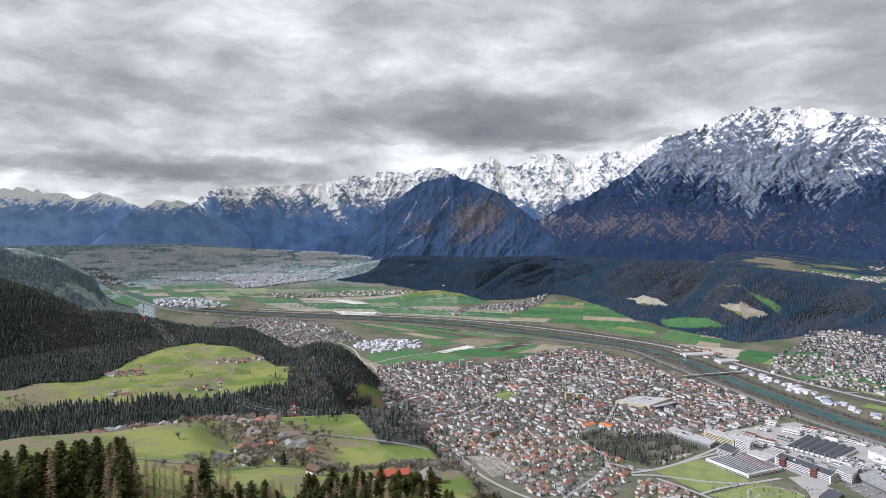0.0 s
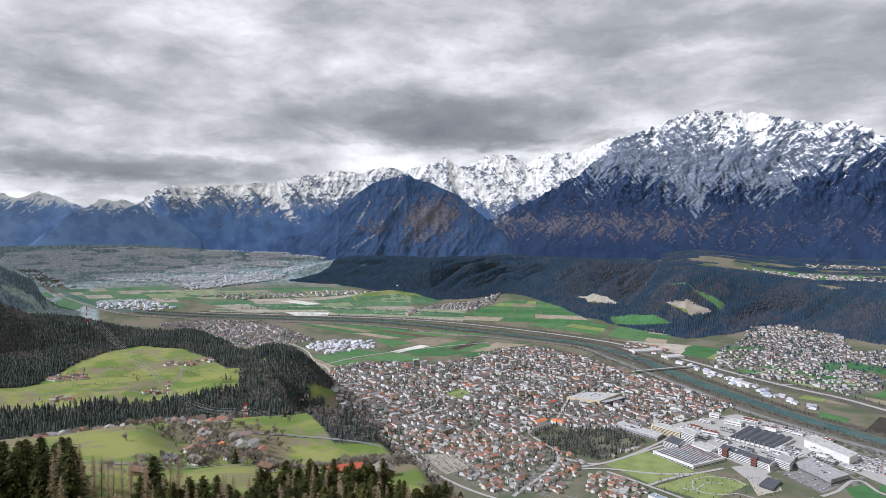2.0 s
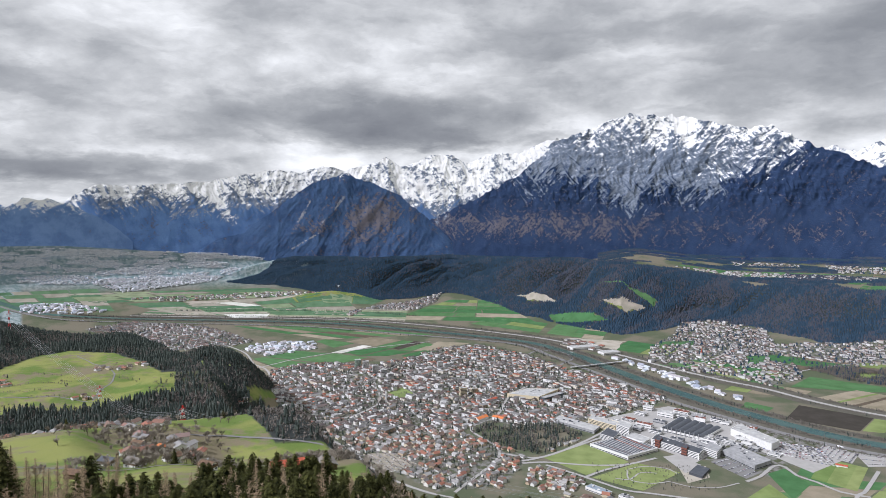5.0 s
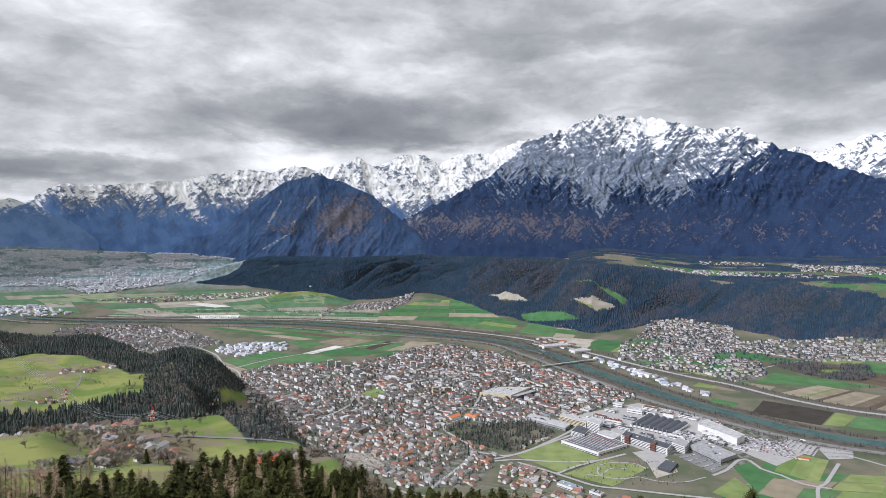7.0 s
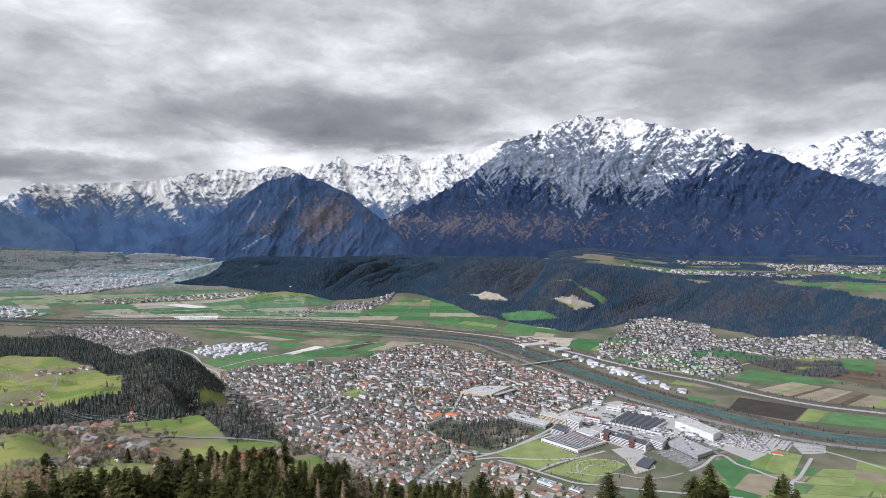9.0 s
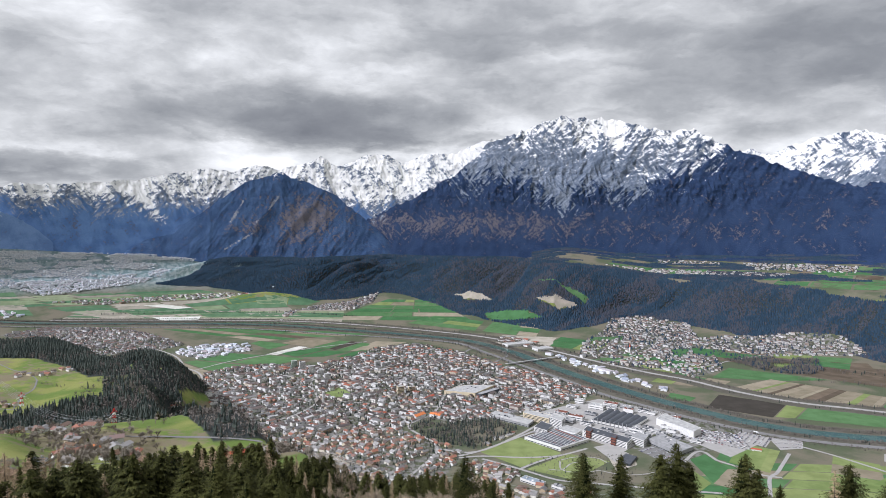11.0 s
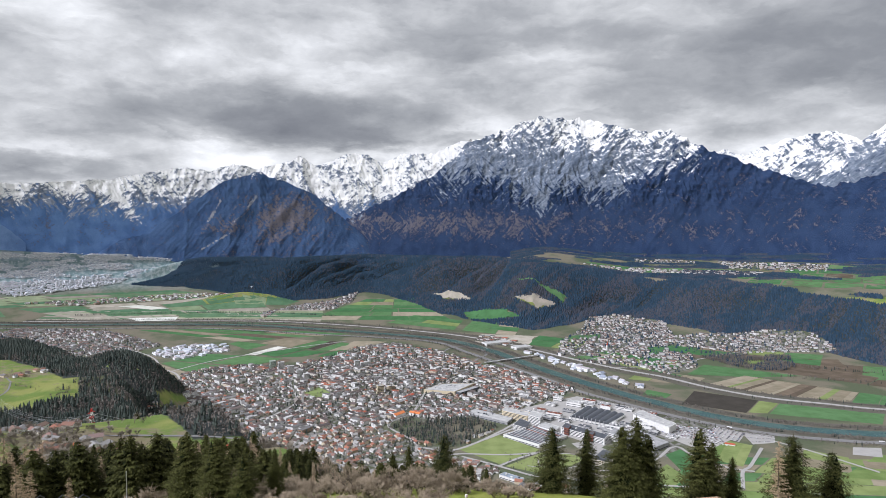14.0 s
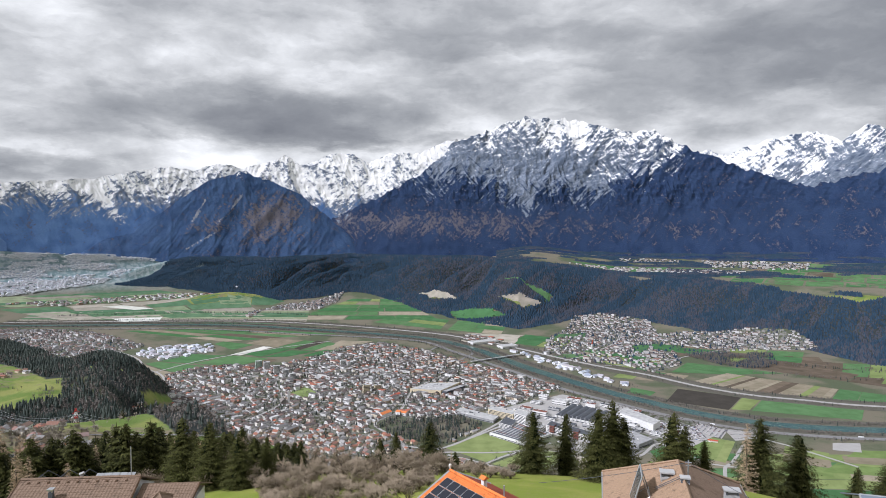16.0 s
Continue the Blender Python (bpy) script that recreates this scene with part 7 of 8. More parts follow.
def tree_thing(name, label, trunk, crown, bark, leaf, group, core=None):
    ob = new(name)
    part("trunk", trunk, bark, ob)
    me = mesh_object("crown", crown[0], crown[1], [M[leaf]])
    me.parent = ob
    # added solid cones, coloured dark in place of the crown's inner shade
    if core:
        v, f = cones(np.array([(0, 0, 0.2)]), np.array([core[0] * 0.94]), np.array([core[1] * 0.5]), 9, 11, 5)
        part("inner_crown", (v, f), "core", ob, "dark cones standing in for shade inside the crown")
    return tagged(ob, label, "tree", group)


def plant(kinds, spots, used):
    """Set out copies of a few kinds. spots: x, y, height wanted, kind, turn."""
    for x, y, tall, kind, turn in spots:
        src, base = kinds[kind]
        s = tall / base
        m = Matrix.Translation((x, y, float(height(x, y)) - 0.2)) @ Matrix.Rotation(turn, 4, "Z") @ Matrix.Scale(s, 4)
        if kind in used:
            ob = copy_thing(src, Matrix.Identity(4))
            ob.matrix_world = m
        else:
            used.add(kind)
            src.matrix_world = m


SPRUCE = "tall dark green spruce on the meadow edge"
KINDS = {}
for i in range(6):
    tall = 20.0
    tr, cr = spruce_mesh(100 + i, tall, (8.2, 7.2, 8.6, 7.6, 6.0, 8.8)[i], 1.1)
    KINDS["s%d" % i] = (tree_thing("spruce", SPRUCE, tr, cr, "bark", "needles", "spruces on the slope", (tall, (8.2, 7.2, 8.6, 7.6, 6.0, 8.8)[i])), tall)
for i in range(6):
    reach = (8.2, 7.2, 8.6, 7.6, 6.0, 8.8)[i]
    tr, cr = spruce_mesh(160 + i, 20.0, reach, 1.7, 0.62)
    KINDS["n%d" % i] = (tree_thing("spruce", SPRUCE, tr, cr, "bark", "needles", "spruces on the slope", (20.0, reach)), 20.0)
for i in range(4):
    reach = (8.0, 7.0, 6.2, 7.6)[i]
    tr, cr = spruce_mesh(140 + i, 20.0, reach, 0.75, 1.55)
    KINDS["f%d" % i] = (tree_thing("spruce", "dark green spruce in a stand down the slope", tr, cr, "bark", "needles", "spruces on the slope", (20.0, reach)), 20.0)
for i in range(3):
    tr, cr = larch_mesh(200 + i, 19.0, 2.6 + 0.4 * i)
    KINDS["l%d" % i] = (tree_thing("larch", "leafless tan larch among the spruces", tr, cr, "bark", "larch", "larches on the slope"), 19.0)
for i in range(3):
    tr, cr = bare_mesh(300 + i, 9.0, 3.5, 1, 4, 0.15, 6)
    KINDS["b%d" % i] = (tree_thing("bare_tree", "leafless grey-brown broadleaf tree", tr, cr, "bark", "twig", "bare trees on the slope"), 9.0)
for i in range(3):
    tr, cr = bare_mesh(320 + i, 4.5, 3.0, 9, 3, 0.05, 6)
    KINDS["h%d" % i] = (tree_thing("bare_shrub", "dense leafless brown shrub", tr, cr, "bark", "twig", "shrubs on the slope"), 4.5)

for i in range(4):
    tr, cr = bare_mesh(340 + i, 9.0, 3.5, 1 if i < 2 else 3, 4 if i < 2 else 3, 0.2, 7, 3.4)
    KINDS["t%d" % i] = (tree_thing("bare_tree", "leafless grey-brown tree beside the hamlet houses", tr, cr, "bark", "thicket", "bare trees on the slope"), 9.0)

rng = random.Random(21)
# the spruces that stand alone on the meadow edge: x, y, height of the tip
LONE = [(28.5, 101.2, 578.8, "s0"), (36.8, 106.1, 576.6, "s4"), (40.0, 95.0, 580.6, "s2"), (43.5, 97.5, 581.5, "s1"), (46.5, 99.5, 577.5, "s3"), (61.7, 109.5, 575.2, "s3"), (66.0, 113.0, 571.0, "s1"), (70.0, 112.0, 568.0, "s4"),
        (77.6, 103.1, 575.5, "s2"), (90.5, 109.8, 569.6, "s5"), (9.6, 124.0, 570.2, "s0"), (-2.0, 120.0, 567.8, "s1"), (1.6, 121.0, 568.8, "s4"), (72.8, 100.0, 575.5, "l2"), (102.0, 106.0, 563.0, "s4"), (107.5, 104.0, 565.0, "s0"), (110.5, 106.0, 564.0, "s3"), (-27.0, 92.0, 578.6, "s1"), (-33.0, 96.0, 579.8, "s0"), (-22.5, 95.0, 577.0, "s4"), (-39.0, 100.0, 579.5, "s3")]
spots = [(x, y, top - float(height(x, y)) + 0.2, kind.replace("s", "n"), rng.uniform(0, 6)) for x, y, top, kind in LONE]
# groves below, in bands along the slope: headings, distances, heights, kinds, count
S6 = ["s0", "s1", "s2", "s3", "s4", "s5"]
for a0, a1, d0, d1, h0, h1, kinds, count in (
        (-36, -22, 135, 165, 18, 23, S6 + ["s1", "l0"], 30), (-22, -13, 140, 170, 13, 18, S6 + ["l0"], 20), (-46, -13, 200, 262, 20, 26, S6 + ["l1", "l0", "l2"], 58), (-36, -30.5, 215, 300, 19, 26, ["l0", "l1", "l2", "b0"], 30), (-27.0, -23.5, 215, 300, 15, 20, ["l0", "l1", "l2", "b1"], 16), (-50, -36, 335, 430, 20, 28, S6 + S6 + ["l0"], 44), (-51, -36, 150, 190, 25, 30, ["s4", "s1", "s3", "s4", "l1"], 44), (-38, -29, 330, 400, 20, 27, ["l0", "l1", "l2", "s4", "l1"], 22), (-38, -31, 165, 200, 25, 30, ["l0", "l1", "l2"], 12), (-50, -30, 120, 160, 12, 18, ["l0", "l1", "l2", "l0", "s1"], 30),
        (-26, -9, 255, 300, 16, 21, S6 + ["l1"], 46), (-31, -13, 285, 345, 15, 22, S6 + ["l0", "l1", "l2"], 100), (-13, 7, 245, 340, 11, 16, S6 + ["b0", "l0", "l1", "l2", "b2"], 100), (-50, -34, 140, 200, 14, 20, S6 + ["l0", "l1"], 20), (-13, 9, 150, 240, 7, 11, ["s1", "s4", "s3", "b1", "l1", "b2"], 44),
        (-15, 6, 92, 128, 4, 7, ["b0", "b1", "b2", "h0", "h1", "h2"], 60), (-15, 5, 80, 104, 2.4, 4.4, ["h0", "h1", "h2", "b0"], 80), (-15, 3.5, 66, 82, 2.6, 4.2, ["h0", "h1", "h2"], 46), (-30, -12, 100, 128, 4, 8, ["b0", "h1", "h2", "l0"], 14), (3.5, 14, 93, 104, 2.2, 3.6, ["h0", "h1", "h2"], 26)):
    if d0 >= 190:
        kinds = ["f%d" % (int(k[1]) % 4) if k[0] == "s" else k for k in kinds]
    for i in range(count):
        az = a0 + (a1 - a0) * (i + rng.uniform(0, 1)) / count
        d = rng.uniform(d0, d1)
        x, y = d * math.sin(radians(az)), d * math.cos(radians(az))
        spots.append((x, y, rng.uniform(h0, h1), rng.choice(kinds), rng.uniform(0, 6)))
for x, y, tall, kind in ((16, 92, 3.4, "h0"), (17.5, 95, 4.6, "b2"), (40, 100, 5.0, "h1"), (43, 102, 5.5, "h2"), (46, 101, 4.8, "h0"), (97, 104, 5.5, "b1"), (100, 108, 4.0, "h2")):
    spots.append((x, y, tall, kind, rng.uniform(0, 6)))
rng.shuffle(SLOPE_TREES)
for x, y, tall in SLOPE_TREES[:130]:
    spots.append((x, y, tall * rng.uniform(0.7, 1.25), rng.choice(["t0", "t1", "t2", "t3", "t0", "t1", "f2"] if rng.random() < 0.4 else ["t0", "t1", "t2", "t3"]), rng.uniform(0, 6)))
plant(KINDS, spots, set())


def thicket(spots, seed):
    """Bare trees too many to tell apart: small forked copies joined in one mesh."""
    rng = np.random.default_rng(seed)
    makes = []
    for i in range(4):
        (lv, lf), (tv, tf) = bare_mesh(seed + i, 9.0, 3.5, 3, 2, 0.16, 9, 5.0)
        lf = np.array(lf)
        makes.append((np.concatenate([np.array(lv), tv]), np.concatenate([lf[:, [0, 1, 2]], lf[:, [0, 2, 3]], tf + len(lv)])))
    vs, fs, n = [], [], 0
    for x, y, tall in spots:
        v, f = makes[rng.integers(4)]
        vs.append(turned(v, rng.uniform(0, 6.28), tall * rng.uniform(0.7, 1.25) / 9.0) + (x, y, float(height(x, y))))
        fs.append(f + n)
        n += len(v)
    tagged(mesh_object("slope_thicket", np.concatenate(vs), np.concatenate(fs), [M["thicket"]]), "grey-brown leafless trees on the slope", "trees", kind="stuff")


thicket(SLOPE_TREES[130:], 360)


# ---- the near slope: houses ----


def pantile_look(a, b):
    """Rows of clay tiles, a little uneven in colour, with moss and soot."""
    def build(k, p):
        n1, n2 = k.noise(p, 1.2, 5, 0.6), k.noise(p, 7.0, 3)
        c = k.mix(k.span(n2, 0.3, 0.7), a, b)
        c = k.mix(k.span(n1, 0.52, 0.72), c, tuple(v * 0.55 for v in b))
        return c, n2, 0.02
    return build


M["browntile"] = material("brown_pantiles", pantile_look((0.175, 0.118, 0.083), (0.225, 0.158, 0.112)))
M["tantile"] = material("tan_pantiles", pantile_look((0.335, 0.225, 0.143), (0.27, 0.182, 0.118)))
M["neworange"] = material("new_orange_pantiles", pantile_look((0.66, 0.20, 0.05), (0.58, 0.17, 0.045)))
# darker copy of the orange tiles: shade painted on the roof's right-hand face
M["orangeshade"] = material("shaded_orange_pantiles", pantile_look((0.30, 0.075, 0.04), (0.24, 0.06, 0.035)))
M["bluemetal"] = material("blue_grey_metal_roof", plain((0.20, 0.23, 0.29), (0.17, 0.195, 0.25), 0.5), rough=0.4, metal=0.3)
M["cell"] = material("solar_cells", lambda k, p: (0.012, 0.014, 0.022), rough=0.2, spec=0.5)
M["collector"] = material("solar_collector_glass", lambda k, p: (0.05, 0.062, 0.06), rough=0.25, spec=0.5)


def tiled(parent, quad, cols, rows, mat, name="tile_course"):
    """A pitched roof face of tile courses: each course a ribbed strip that laps the one below. quad: eave left, eave right, ridge right, ridge left."""
    deck = slab(*quad, -0.12)
    part("roof_deck", deck, "wood", parent)
    for r in range(rows):
        v0, v1 = r / rows, (r + 1.25) / rows
        v1 = min(v1, 1.0)
        V, F = [], []
        for c in range(cols * 3 + 1):
            u = c / (cols * 3)
            up = (0.075, 0.10, 0.055)[c % 3]
            V += [on(quad, u, v0, up), on(quad, u, v1, up - 0.045), on(quad, u, v0, 0.0)]
        for c in range(cols * 3):
            a = c * 3
            F += [(a, a + 3, a + 4, a + 1), (a + 2, a + 5, a + 3, a)]
        part(name, (V, F), mat, parent)


def gutter(parent, a, b, r=0.08):
    part("gutter", beam(a, b, r * 2), "steel", parent)


def small_panel(parent, quad, u0, u1, v0, v1, lift=0.16):
    """One framed solar panel lying on a roof face."""
    q = [on(quad, u, v, lift) for u, v in ((u0, v0), (u1, v0), (u1, v1), (u0, v1))]
    fr = part("solar_panel", slab(*q, 0.05), "steel", parent, "black solar panel in a pale frame")
    du, dv = (u1 - u0) * 0.035, (v1 - v0) * 0.03
    q = [on(quad, u, v, lift + 0.056) for u, v in ((u0 + du, v0 + dv), (u1 - du, v0 + dv), (u1 - du, v1 - dv), (u0 + du, v1 - dv))]
    part("cell_sheet", slab(*q, 0.006), "cell", fr)


def chimney(parent, x, y, z0, z1, w=0.7, mat="grey", hood=True):
    c = part("chimney", box(x - w / 2, x + w / 2, y - w / 2, y + w / 2, z0, z1), mat, parent)
    if hood:
        part("chimney_hood", joined(box(x - w * 0.7, x + w * 0.7, y - w * 0.7, y + w * 0.7, z1 + 0.3, z1 + 0.42), *[box(x + sx * w * 0.4 - 0.05, x + sx * w * 0.4 + 0.05, y + sy * w * 0.4 - 0.05, y + sy * w * 0.4 + 0.05, z1, z1 + 0.3) for sx in (-1, 1) for sy in (-1, 1)]), "steel", c, "metal chimney hood")


def brown_house():
    """Long house under a brown pantile roof, its ridge across the view, with a wing and a pyramid bay."""
    gx, gy = -38.5, 54.0
    gz = float(height(gx, gy))
    ob = new("brown_roof_house")
    ob.location = (gx, gy, gz)
    tagged(ob, "large house with a brown pantile roof and solar racks", "house")
    R = 584.4 - gz
    e = R - 3.3
    L0, L1 = -7.2, 7.0
    front = [(L0 - 0.6, -4.4, e), (L1 - 0.3, -4.4, e), (L1, 3.7, R), (L0, 3.7, R)]
    backf = [(L1, 3.7, R), (L1, 11.0, e), (L0, 11.0, e), (L0, 3.7, R)]
    tiled(ob, front, 34, 22, "browntile")
    part("back_roof", slab((L0, 3.7, R), (L1, 3.7, R), (L1, 11.0, e), (L0, 11.0, e), 0.15), "browntile", ob)
    part("ridge_tiles", beam((L0, 3.7, R + 0.08), (L1, 3.7, R + 0.08), 0.26), "browntile", ob)
    for x in (L0, L1):
        part("verge_board", beam((x, -4.4, e), (x, 3.7, R), 0.2), "wood", ob)
    part("wall", (lambda: ([(-6.6, -3.6, -2), (6.4, -3.6, -2), (6.4, 10.2, -2), (-6.6, 10.2, -2), (-6.6, -3.6, e + 0.1), (6.4, -3.6, e + 0.1), (6.4, 10.2, e + 0.1), (-6.6, 10.2, e + 0.1), (-6.6, 3.7, R - 0.25), (6.4, 3.7, R - 0.25)], [(0, 1, 5, 4), (1, 2, 6, 9, 5), (2, 3, 7, 6), (3, 0, 4, 8, 7)]))(), "white", ob)
    for x in (-4, -1.5, 1.2, 3.8):
        part("window", box(x - 0.5, x + 0.5, -3.66, -3.55, 1.2, 2.5), "glass", ob)
    chimney(ob, -2.2, 0.6, R - 2.0, R - 0.35, 0.5, "dark")
    for i in range(11):
        x, y = L0 + 1.2 + 1.15 * i, 3.05
        part("roof_vent", moved(box(-0.1, 0.1, -0.14, 0.14, 0, 0.16), x, y, R - 0.22), "wood", ob)
    # racks of collectors behind the ridge
    for x0 in (-6.2, -3.6, -1.2):
        rk = part("collector_rack", joined(*[beam((x0, y, R - 0.6), (x0 + 1.0, y, R + 0.22), 0.07) for y in (4.6, 6.2)], *[beam((x0 + 2.4, y, R - 0.6), (x0 + 1.0, y, R + 0.22), 0.05) for y in (4.6, 6.2)],
                                           *[beam((x0 + 1.0 + 1.4 * t, 4.6, R + 0.22 - 0.82 * t), (x0 + 1.0 + 1.4 * t, 4.6, R - 0.6), 0.04) for t in (0.0, 0.3, 0.6)], beam((x0 + 1.0, 4.6, R + 0.22), (x0 + 1.0, 6.2, R + 0.22), 0.06)), "dark", ob, "dark steel frame that props a collector")
        part("collector", slab((x0, 4.5, R - 0.6), (x0, 6.4, R - 0.6), (x0 + 1.0, 6.4, R + 0.22), (x0 + 1.0, 4.5, R + 0.22), 0.06), "collector", rk)
    part("chimney_pipe", joined(beam((-0.3, 4.3, R - 0.6), (-0.3, 4.3, R + 0.25), 0.3), beam((-0.55, 4.3, R + 0.28), (0.0, 4.3, R + 0.5), 0.28)), "pale_roof", ob, "pale cowled flue")
    for i in range(5):
        part("flat_collector", slab((1.2 + i * 0.95, 4.3, R - 0.28), (2.1 + i * 0.95, 4.3, R - 0.28), (2.1 + i * 0.95, 5.2, R + 0.0), (1.2 + i * 0.95, 5.2, R + 0.0), 0.06), "steel", ob, "pale flat collector")
    part("pole", beam((5.6, 4.4, R - 0.3), (5.6, 4.4, R + 3.6), 0.09), "steel", ob)
    # wing and pyramid bay
    W = R - 1.0
    wing = [(L1 + 0.2, -3.2, W - 2.6), (L1 + 6.6, -3.2, W - 2.6), (L1 + 7.2, 3.6, W), (L1 + 0.2, 3.6, W)]
    tiled(ob, wing, 18, 16, "browntile")
    part("wing_back", slab((L1 + 0.2, 3.6, W), (L1 + 7.2, 3.6, W), (L1 + 7.2, 9.4, W - 2.4), (L1 + 0.2, 9.4, W - 2.4), 0.15), "browntile", ob)
    part("wing_wall", box(L1 - 0.2, L1 + 6.4, -2.2, 8.6, -2, W - 2.3), "white", ob)
    part("verge_board", beam((L1 + 6.6, -3.2, W - 2.6), (L1 + 7.2, 3.6, W + 0.05), 0.2), "wood", ob)
    p = (L1 + 3.2, 0.6, W + 0.15)
    c = [(L1 + 0.6, -2.8, W - 2.2), (L1 + 5.8, -2.8, W - 2.2), (L1 + 5.8, 3.0, W - 1.6), (L1 + 0.6, 3.0, W - 1.6)]
    for i in range(4):
        part("bay_roof", ([c[i], c[(i + 1) % 4], p], [(0, 1, 2)]), "browntile", ob)
        part("hip_tiles", beam(c[i], p, 0.2), "browntile", ob)


def orange_house():
    """House with a new orange roof, its ridge towards the view, half covered by solar panels."""
    ax, ay, az = 6.6, 50.6, 586.6
    gz = float(height(ax, ay))
    ob = new("orange_roof_house")
    ob.matrix_world = Matrix.Translation((ax, ay, gz)) @ Matrix.Rotation(math.atan2(-8.4, 4.9), 4, "Z")
    tagged(ob, "house with a bright orange roof and solar panels", "house")
    R = az - gz
    e = R - 3.1
    # local x runs along the ridge towards the eye, +y is the right-hand side of it
    left = [(0.0, -6.3, e), (14.0, -6.3, e), (14.0, 0.0, R), (0.0, 0.0, R)]
    right = [(14.0, 6.3, e), (0.0, 6.3, e), (0.0, 0.0, R), (14.0, 0.0, R)]
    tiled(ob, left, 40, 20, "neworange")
    tiled(ob, right, 40, 20, "orangeshade")
    part("ridge_tiles", beam((0, 0, R + 0.1), (14, 0, R + 0.1), 0.28), "neworange", ob)
    for y in (-6.3, 6.3):
        part("verge_trim", beam((0, y, e + 0.05), (0, 0, R + 0.08), 0.2), "steel", ob, "pale metal verge trim")
    for i in range(9):
        for j in range(4):
            u0 = 0.06 + i * 0.098
            small_panel(ob, left, u0, u0 + 0.094, 0.06 + j * 0.2, 0.06 + j * 0.2 + 0.19)
    part("wall", ([(0.7, -5.4, -2), (13.3, -5.4, -2), (13.3, 5.4, -2), (0.7, 5.4, -2), (0.7, -5.4, e + 0.2), (13.3, -5.4, e + 0.2), (13.3, 5.4, e + 0.2), (0.7, 5.4, e + 0.2), (0.7, 0, R - 0.25), (13.3, 0, R - 0.25)], [(0, 1, 5, 4), (1, 2, 6, 9, 5), (2, 3, 7, 6), (3, 0, 4, 8, 7)]), "white", ob)
    for x in (3, 6.5, 10):
        part("window", box(x - 0.55, x + 0.55, -5.47, -5.35, 1.2, 2.5), "glass", ob)
    c = part("chimney", box(5.0, 5.5, 0.7, 1.2, R - 1.2, R + 0.35), "white", ob, "white chimney with a small orange roof")
    part("chimney_roof", ([(4.8, 0.5, R + 0.55), (5.7, 0.5, R + 0.55), (5.7, 1.4, R + 0.55), (4.8, 1.4, R + 0.55), (4.8, 0.95, R + 0.9), (5.7, 0.95, R + 0.9)], [(0, 1, 5, 4), (2, 3, 4, 5), (1, 2, 5), (3, 0, 4), (3, 2, 1, 0)]), "neworange", c)
    part("chimney_posts", joined(*[box(x, x + 0.1, y, y + 0.1, R + 0.35, R + 0.55) for x in (5.0, 5.4) for y in (0.7, 1.1)]), "steel", c)
    part("finial", joined(beam((0.0, 0, R + 0.2), (0.0, 0, R + 0.55), 0.12), box(-0.12, 0.12, -0.12, 0.12, R + 0.55, R + 0.8)), "whitepaint", ob)
    part("flue", beam((8.2, 1.4, R - 0.9), (8.2, 1.4, R + 0.6), 0.16), "steel", ob)
    for i in range(14):
        part("snow_guard", moved(box(-0.12, 0.12, -0.05, 0.05, 0, 0.14), 0.9 + i * 0.95, -1.0, R - 0.42), "neworange", ob)


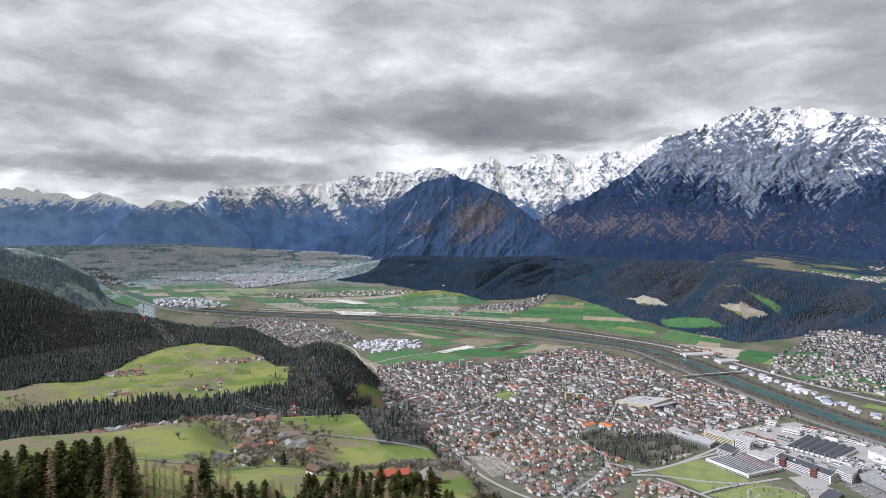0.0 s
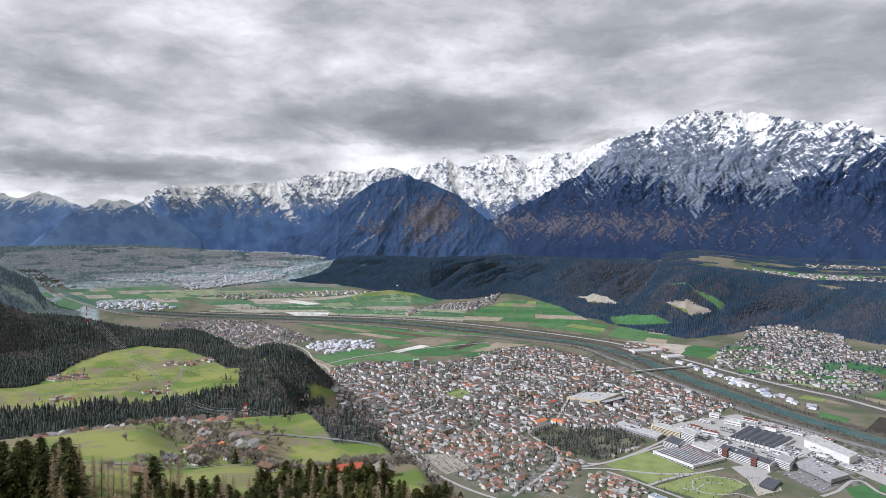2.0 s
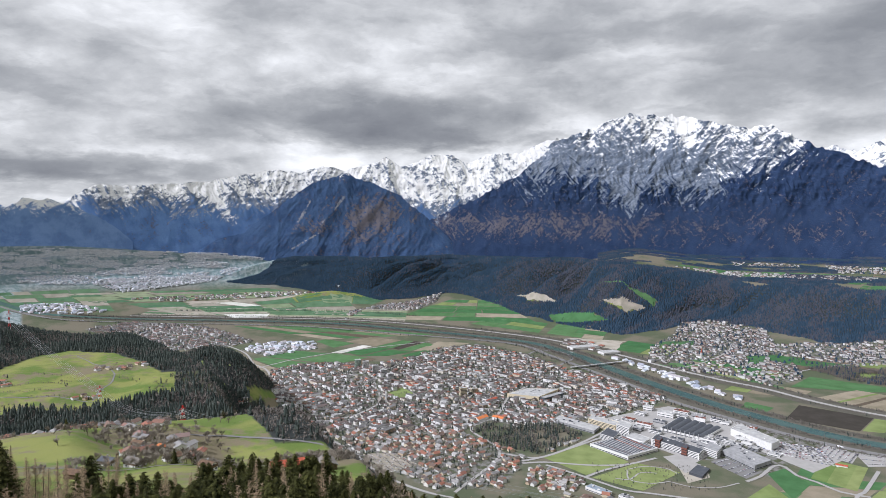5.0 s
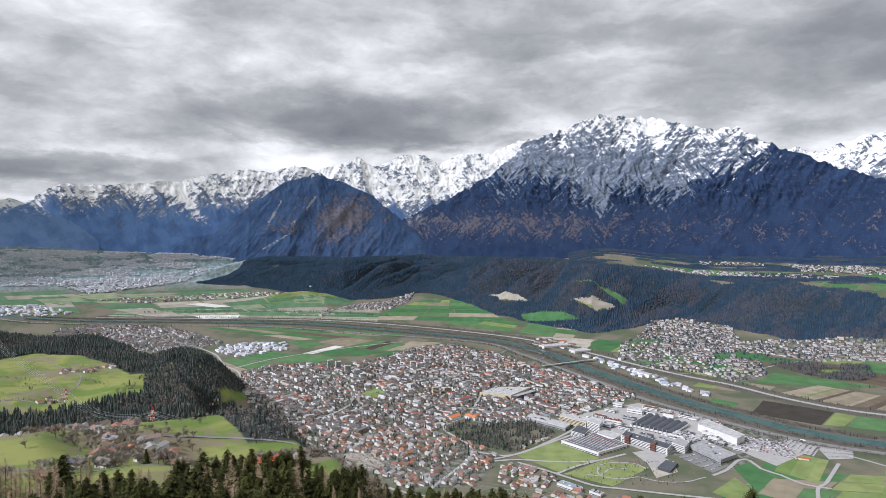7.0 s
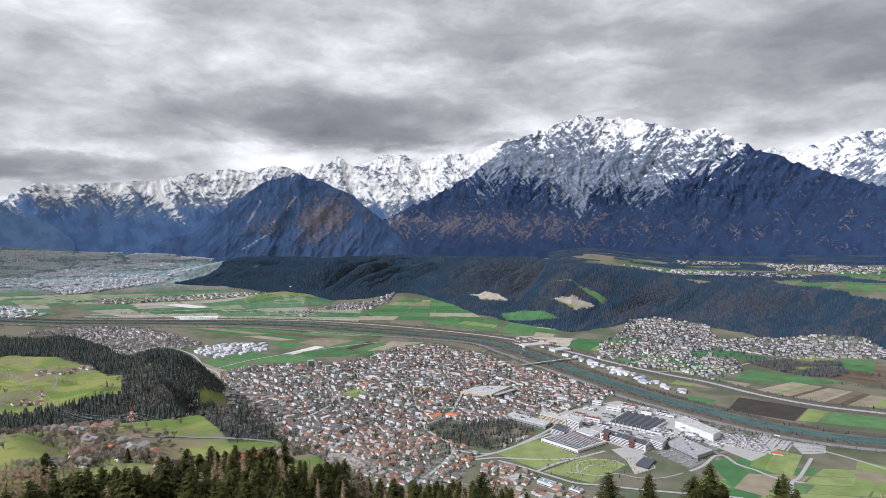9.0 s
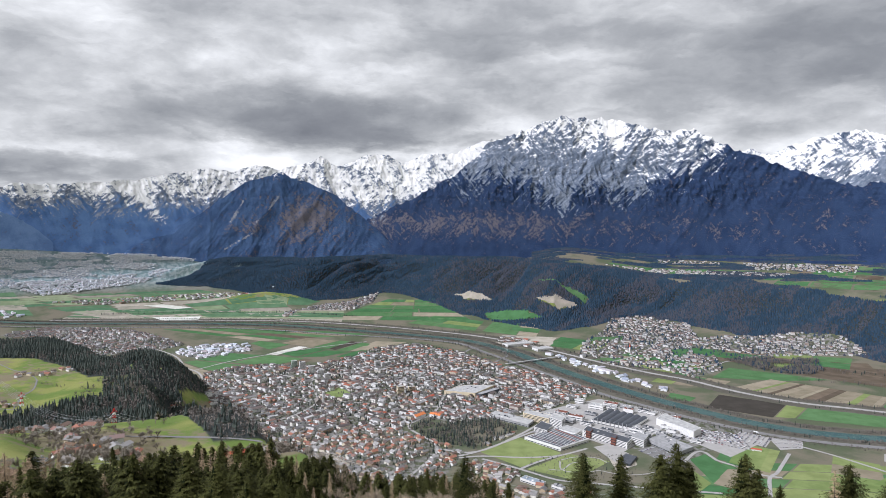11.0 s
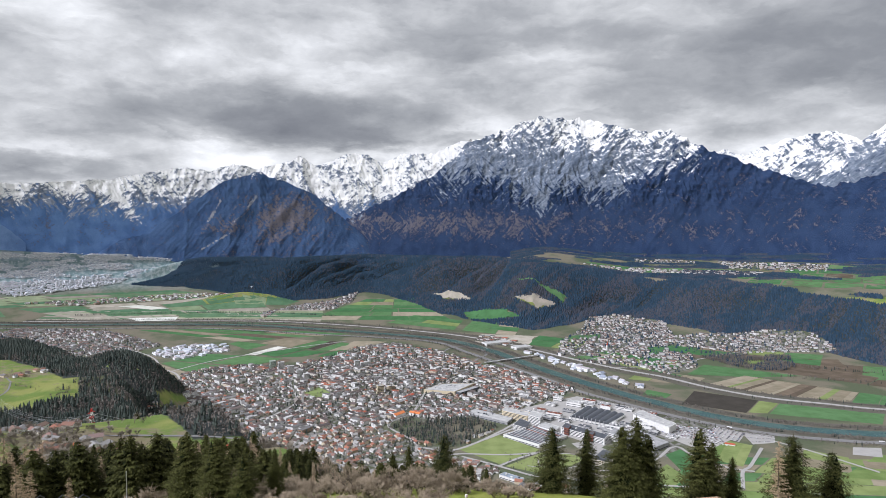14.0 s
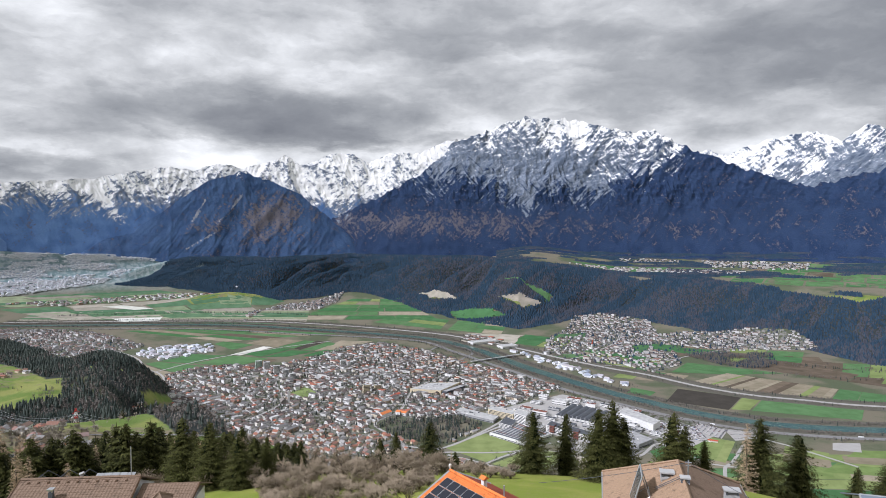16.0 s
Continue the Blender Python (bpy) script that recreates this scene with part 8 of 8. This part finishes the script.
def tan_house():
    """House under a weathered tan roof, its ridge towards the view and hipped behind, with a raised collector and white vent boxes."""
    ax, ay, az = 29.1, 38.5, 591.45
    gz = float(height(ax, ay))
    ob = new("tan_roof_house")
    ob.matrix_world = Matrix.Translation((ax, ay, gz)) @ Matrix.Rotation(math.atan2(-0.32, 0.95), 4, "Z")
    tagged(ob, "house with a weathered tan hipped roof and white vent boxes", "house")
    R, q, n = az - gz, 7.5, -13.0
    e = R - 4.6
    left = [(-q, q, e), (-q, n - 2, e), (0.0, n - 2, R), (0.0, 0.0, R)]
    right = [(q, n - 2, e), (q, q, e), (0.0, 0.0, R), (0.0, n - 2, R)]
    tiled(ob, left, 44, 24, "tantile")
    # same roof, but the darker brown tile stands in for this face's shade
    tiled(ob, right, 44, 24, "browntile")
    part("hip_roof", slab((q, q, e), (-q, q, e), (-0.02, 0.02, R), (0.02, 0.02, R), 0.08), "tantile", ob)
    part("ridge_tiles", beam((0, 0, R + 0.1), (0, n - 2, R + 0.1), 0.26), "tantile", ob)
    for x in (-q, q):
        part("hip_tiles", beam((x, q, e + 0.08), (0, 0, R + 0.1), 0.24), "tantile", ob)
        gutter(ob, (x, q, e), (x, n - 2, e))
    part("wall", box(-q + 0.8, q - 0.8, n - 1.2, q - 0.8, -2, e + 0.1), "white", ob)
    fall = lambda x: R - 4.6 * abs(x) / q
    # big collector propped up on the left face
    s = part("collector_stand", joined(*[beam((-3.1, y, fall(3.1)), (-3.9, y, R + 0.2), 0.08) for y in (-5.4, -2.9)], beam((-3.1, -5.4, fall(3.1) + 0.1), (-3.1, -2.9, fall(3.1) + 0.1), 0.08), *[beam((-4.7, y, fall(4.7)), (-3.1, y, fall(3.1) + 0.1), 0.07) for y in (-5.4, -2.9)]), "steel", ob, "steel props under the collector")
    c = part("collector", slab((-4.75, -2.5, fall(4.75)), (-4.75, -5.9, fall(4.75)), (-3.85, -5.9, R + 0.25), (-3.85, -2.5, R + 0.25), 0.1), "collector", s, "large tilted solar collector")
    part("collector_frame", joined(beam((-4.8, -2.5, fall(4.75)), (-3.9, -2.5, R + 0.28), 0.12), beam((-4.8, -5.9, fall(4.75)), (-3.9, -5.9, R + 0.28), 0.12), beam((-3.9, -2.5, R + 0.28), (-3.9, -5.9, R + 0.28), 0.12)), "steel", s)
    for x, y, wx, wy, top in ((-1.3, -2.6, 1.2, 0.9, R - 0.1), (0.1, -5.2, 0.8, 0.7, R + 0.45), (4.7, -3.0, 1.3, 1.0, R - 1.2), (5.2, -6.6, 1.1, 0.9, R - 1.7)):
        v = part("vent_box", box(x - wx / 2, x + wx / 2, y - wy / 2, y + wy / 2, fall(x) - 0.8, top - 0.5), "pale_roof", ob, "pale rendered chimney box")
        part("vent_slab", box(x - wx * 0.6, x + wx * 0.6, y - wy * 0.6, y + wy * 0.6, top - 0.14, top), "pale_roof", v)
        part("vent_posts", joined(*[box(x + sx * wx * 0.4 - 0.08, x + sx * wx * 0.4 + 0.08, y + sy * wy * 0.4 - 0.08, y + sy * wy * 0.4 + 0.08, top - 0.5, top - 0.14) for sx in (-1, 1) for sy in (-1, 1)]), "dark", v)
    part("roof_ladder", joined(beam((-2.6, -4.0, fall(2.6) + 0.2), (-0.3, -4.6, R + 0.2), 0.05), beam((-2.6, -4.4, fall(2.6) + 0.2), (-0.3, -5.0, R + 0.2), 0.05)), "dark", ob)
    a = part("antenna", beam((0.5, -4.2, R - 0.4), (0.5, -4.2, R + 1.7), 0.09), "steel", ob, "wire pole on the roof")
    part("antenna_arms", joined(beam((0.2, -4.2, R + 1.5), (0.8, -4.2, R + 1.5), 0.06), beam((0.25, -4.2, R + 1.2), (0.75, -4.2, R + 1.2), 0.06)), "steel", a)
    for end in ((-14.0, -4.0, R - 2.0), (9.5, -9.0, R - 1.6)):
        V = []
        for i in range(13):
            t = i / 12
            V.append((0.5 + (end[0] - 0.5) * t, -4.2 + (end[1] + 4.2) * t, R + 1.5 + (end[2] - R - 1.5) * t - 0.9 * t * (1 - t)))
        part("wire", joined(*[beam(V[i], V[i + 1], 0.035) for i in range(12)]), "dark", ob)


def blue_house():
    """House at the meadow's end with a blue-grey metal roof and solar panels."""
    gx, gy = 56.3, 38.0
    gz = float(height(gx, gy))
    ob = new("metal_roof_house")
    ob.matrix_world = Matrix.Translation((gx, gy, gz)) @ Matrix.Rotation(radians(-22), 4, "Z")
    tagged(ob, "house with a blue-grey metal roof and solar panels", "house")
    R = 586.4 - gz
    e = R - 2.6
    f = [(-6, -7, e), (8, -7, e), (8, 0, R), (-6, 0, R)]
    part("roof", slab(*f, 0.14), "bluemetal", ob)
    part("back_roof", slab((-6, 0, R), (8, 0, R), (8, 7, e), (-6, 7, e), 0.14), "bluemetal", ob)
    part("eave_trim", joined(beam((-6, -7, e + 0.05), (-6, 0, R + 0.1), 0.16), beam((-6, 0, R + 0.1), (8, 0, R + 0.1), 0.16)), "steel", ob)
    for i in range(6):
        for j in range(3):
            small_panel(ob, f, 0.18 + i * 0.12, 0.18 + i * 0.12 + 0.113, 0.2 + j * 0.24, 0.2 + j * 0.24 + 0.23)
    part("wall", ([(-5, -6, -2), (7, -6, -2), (7, 6, -2), (-5, 6, -2), (-5, -6, e + 0.3), (7, -6, e + 0.3), (7, 6, e + 0.3), (-5, 6, e + 0.3), (-5, 0, R - 0.1), (7, 0, R - 0.1)], [(0, 1, 5, 4), (1, 2, 6, 9, 5), (2, 3, 7, 6), (3, 0, 4, 8, 7)]), "white", ob)


brown_house()
orange_house()
tan_house()
blue_house()
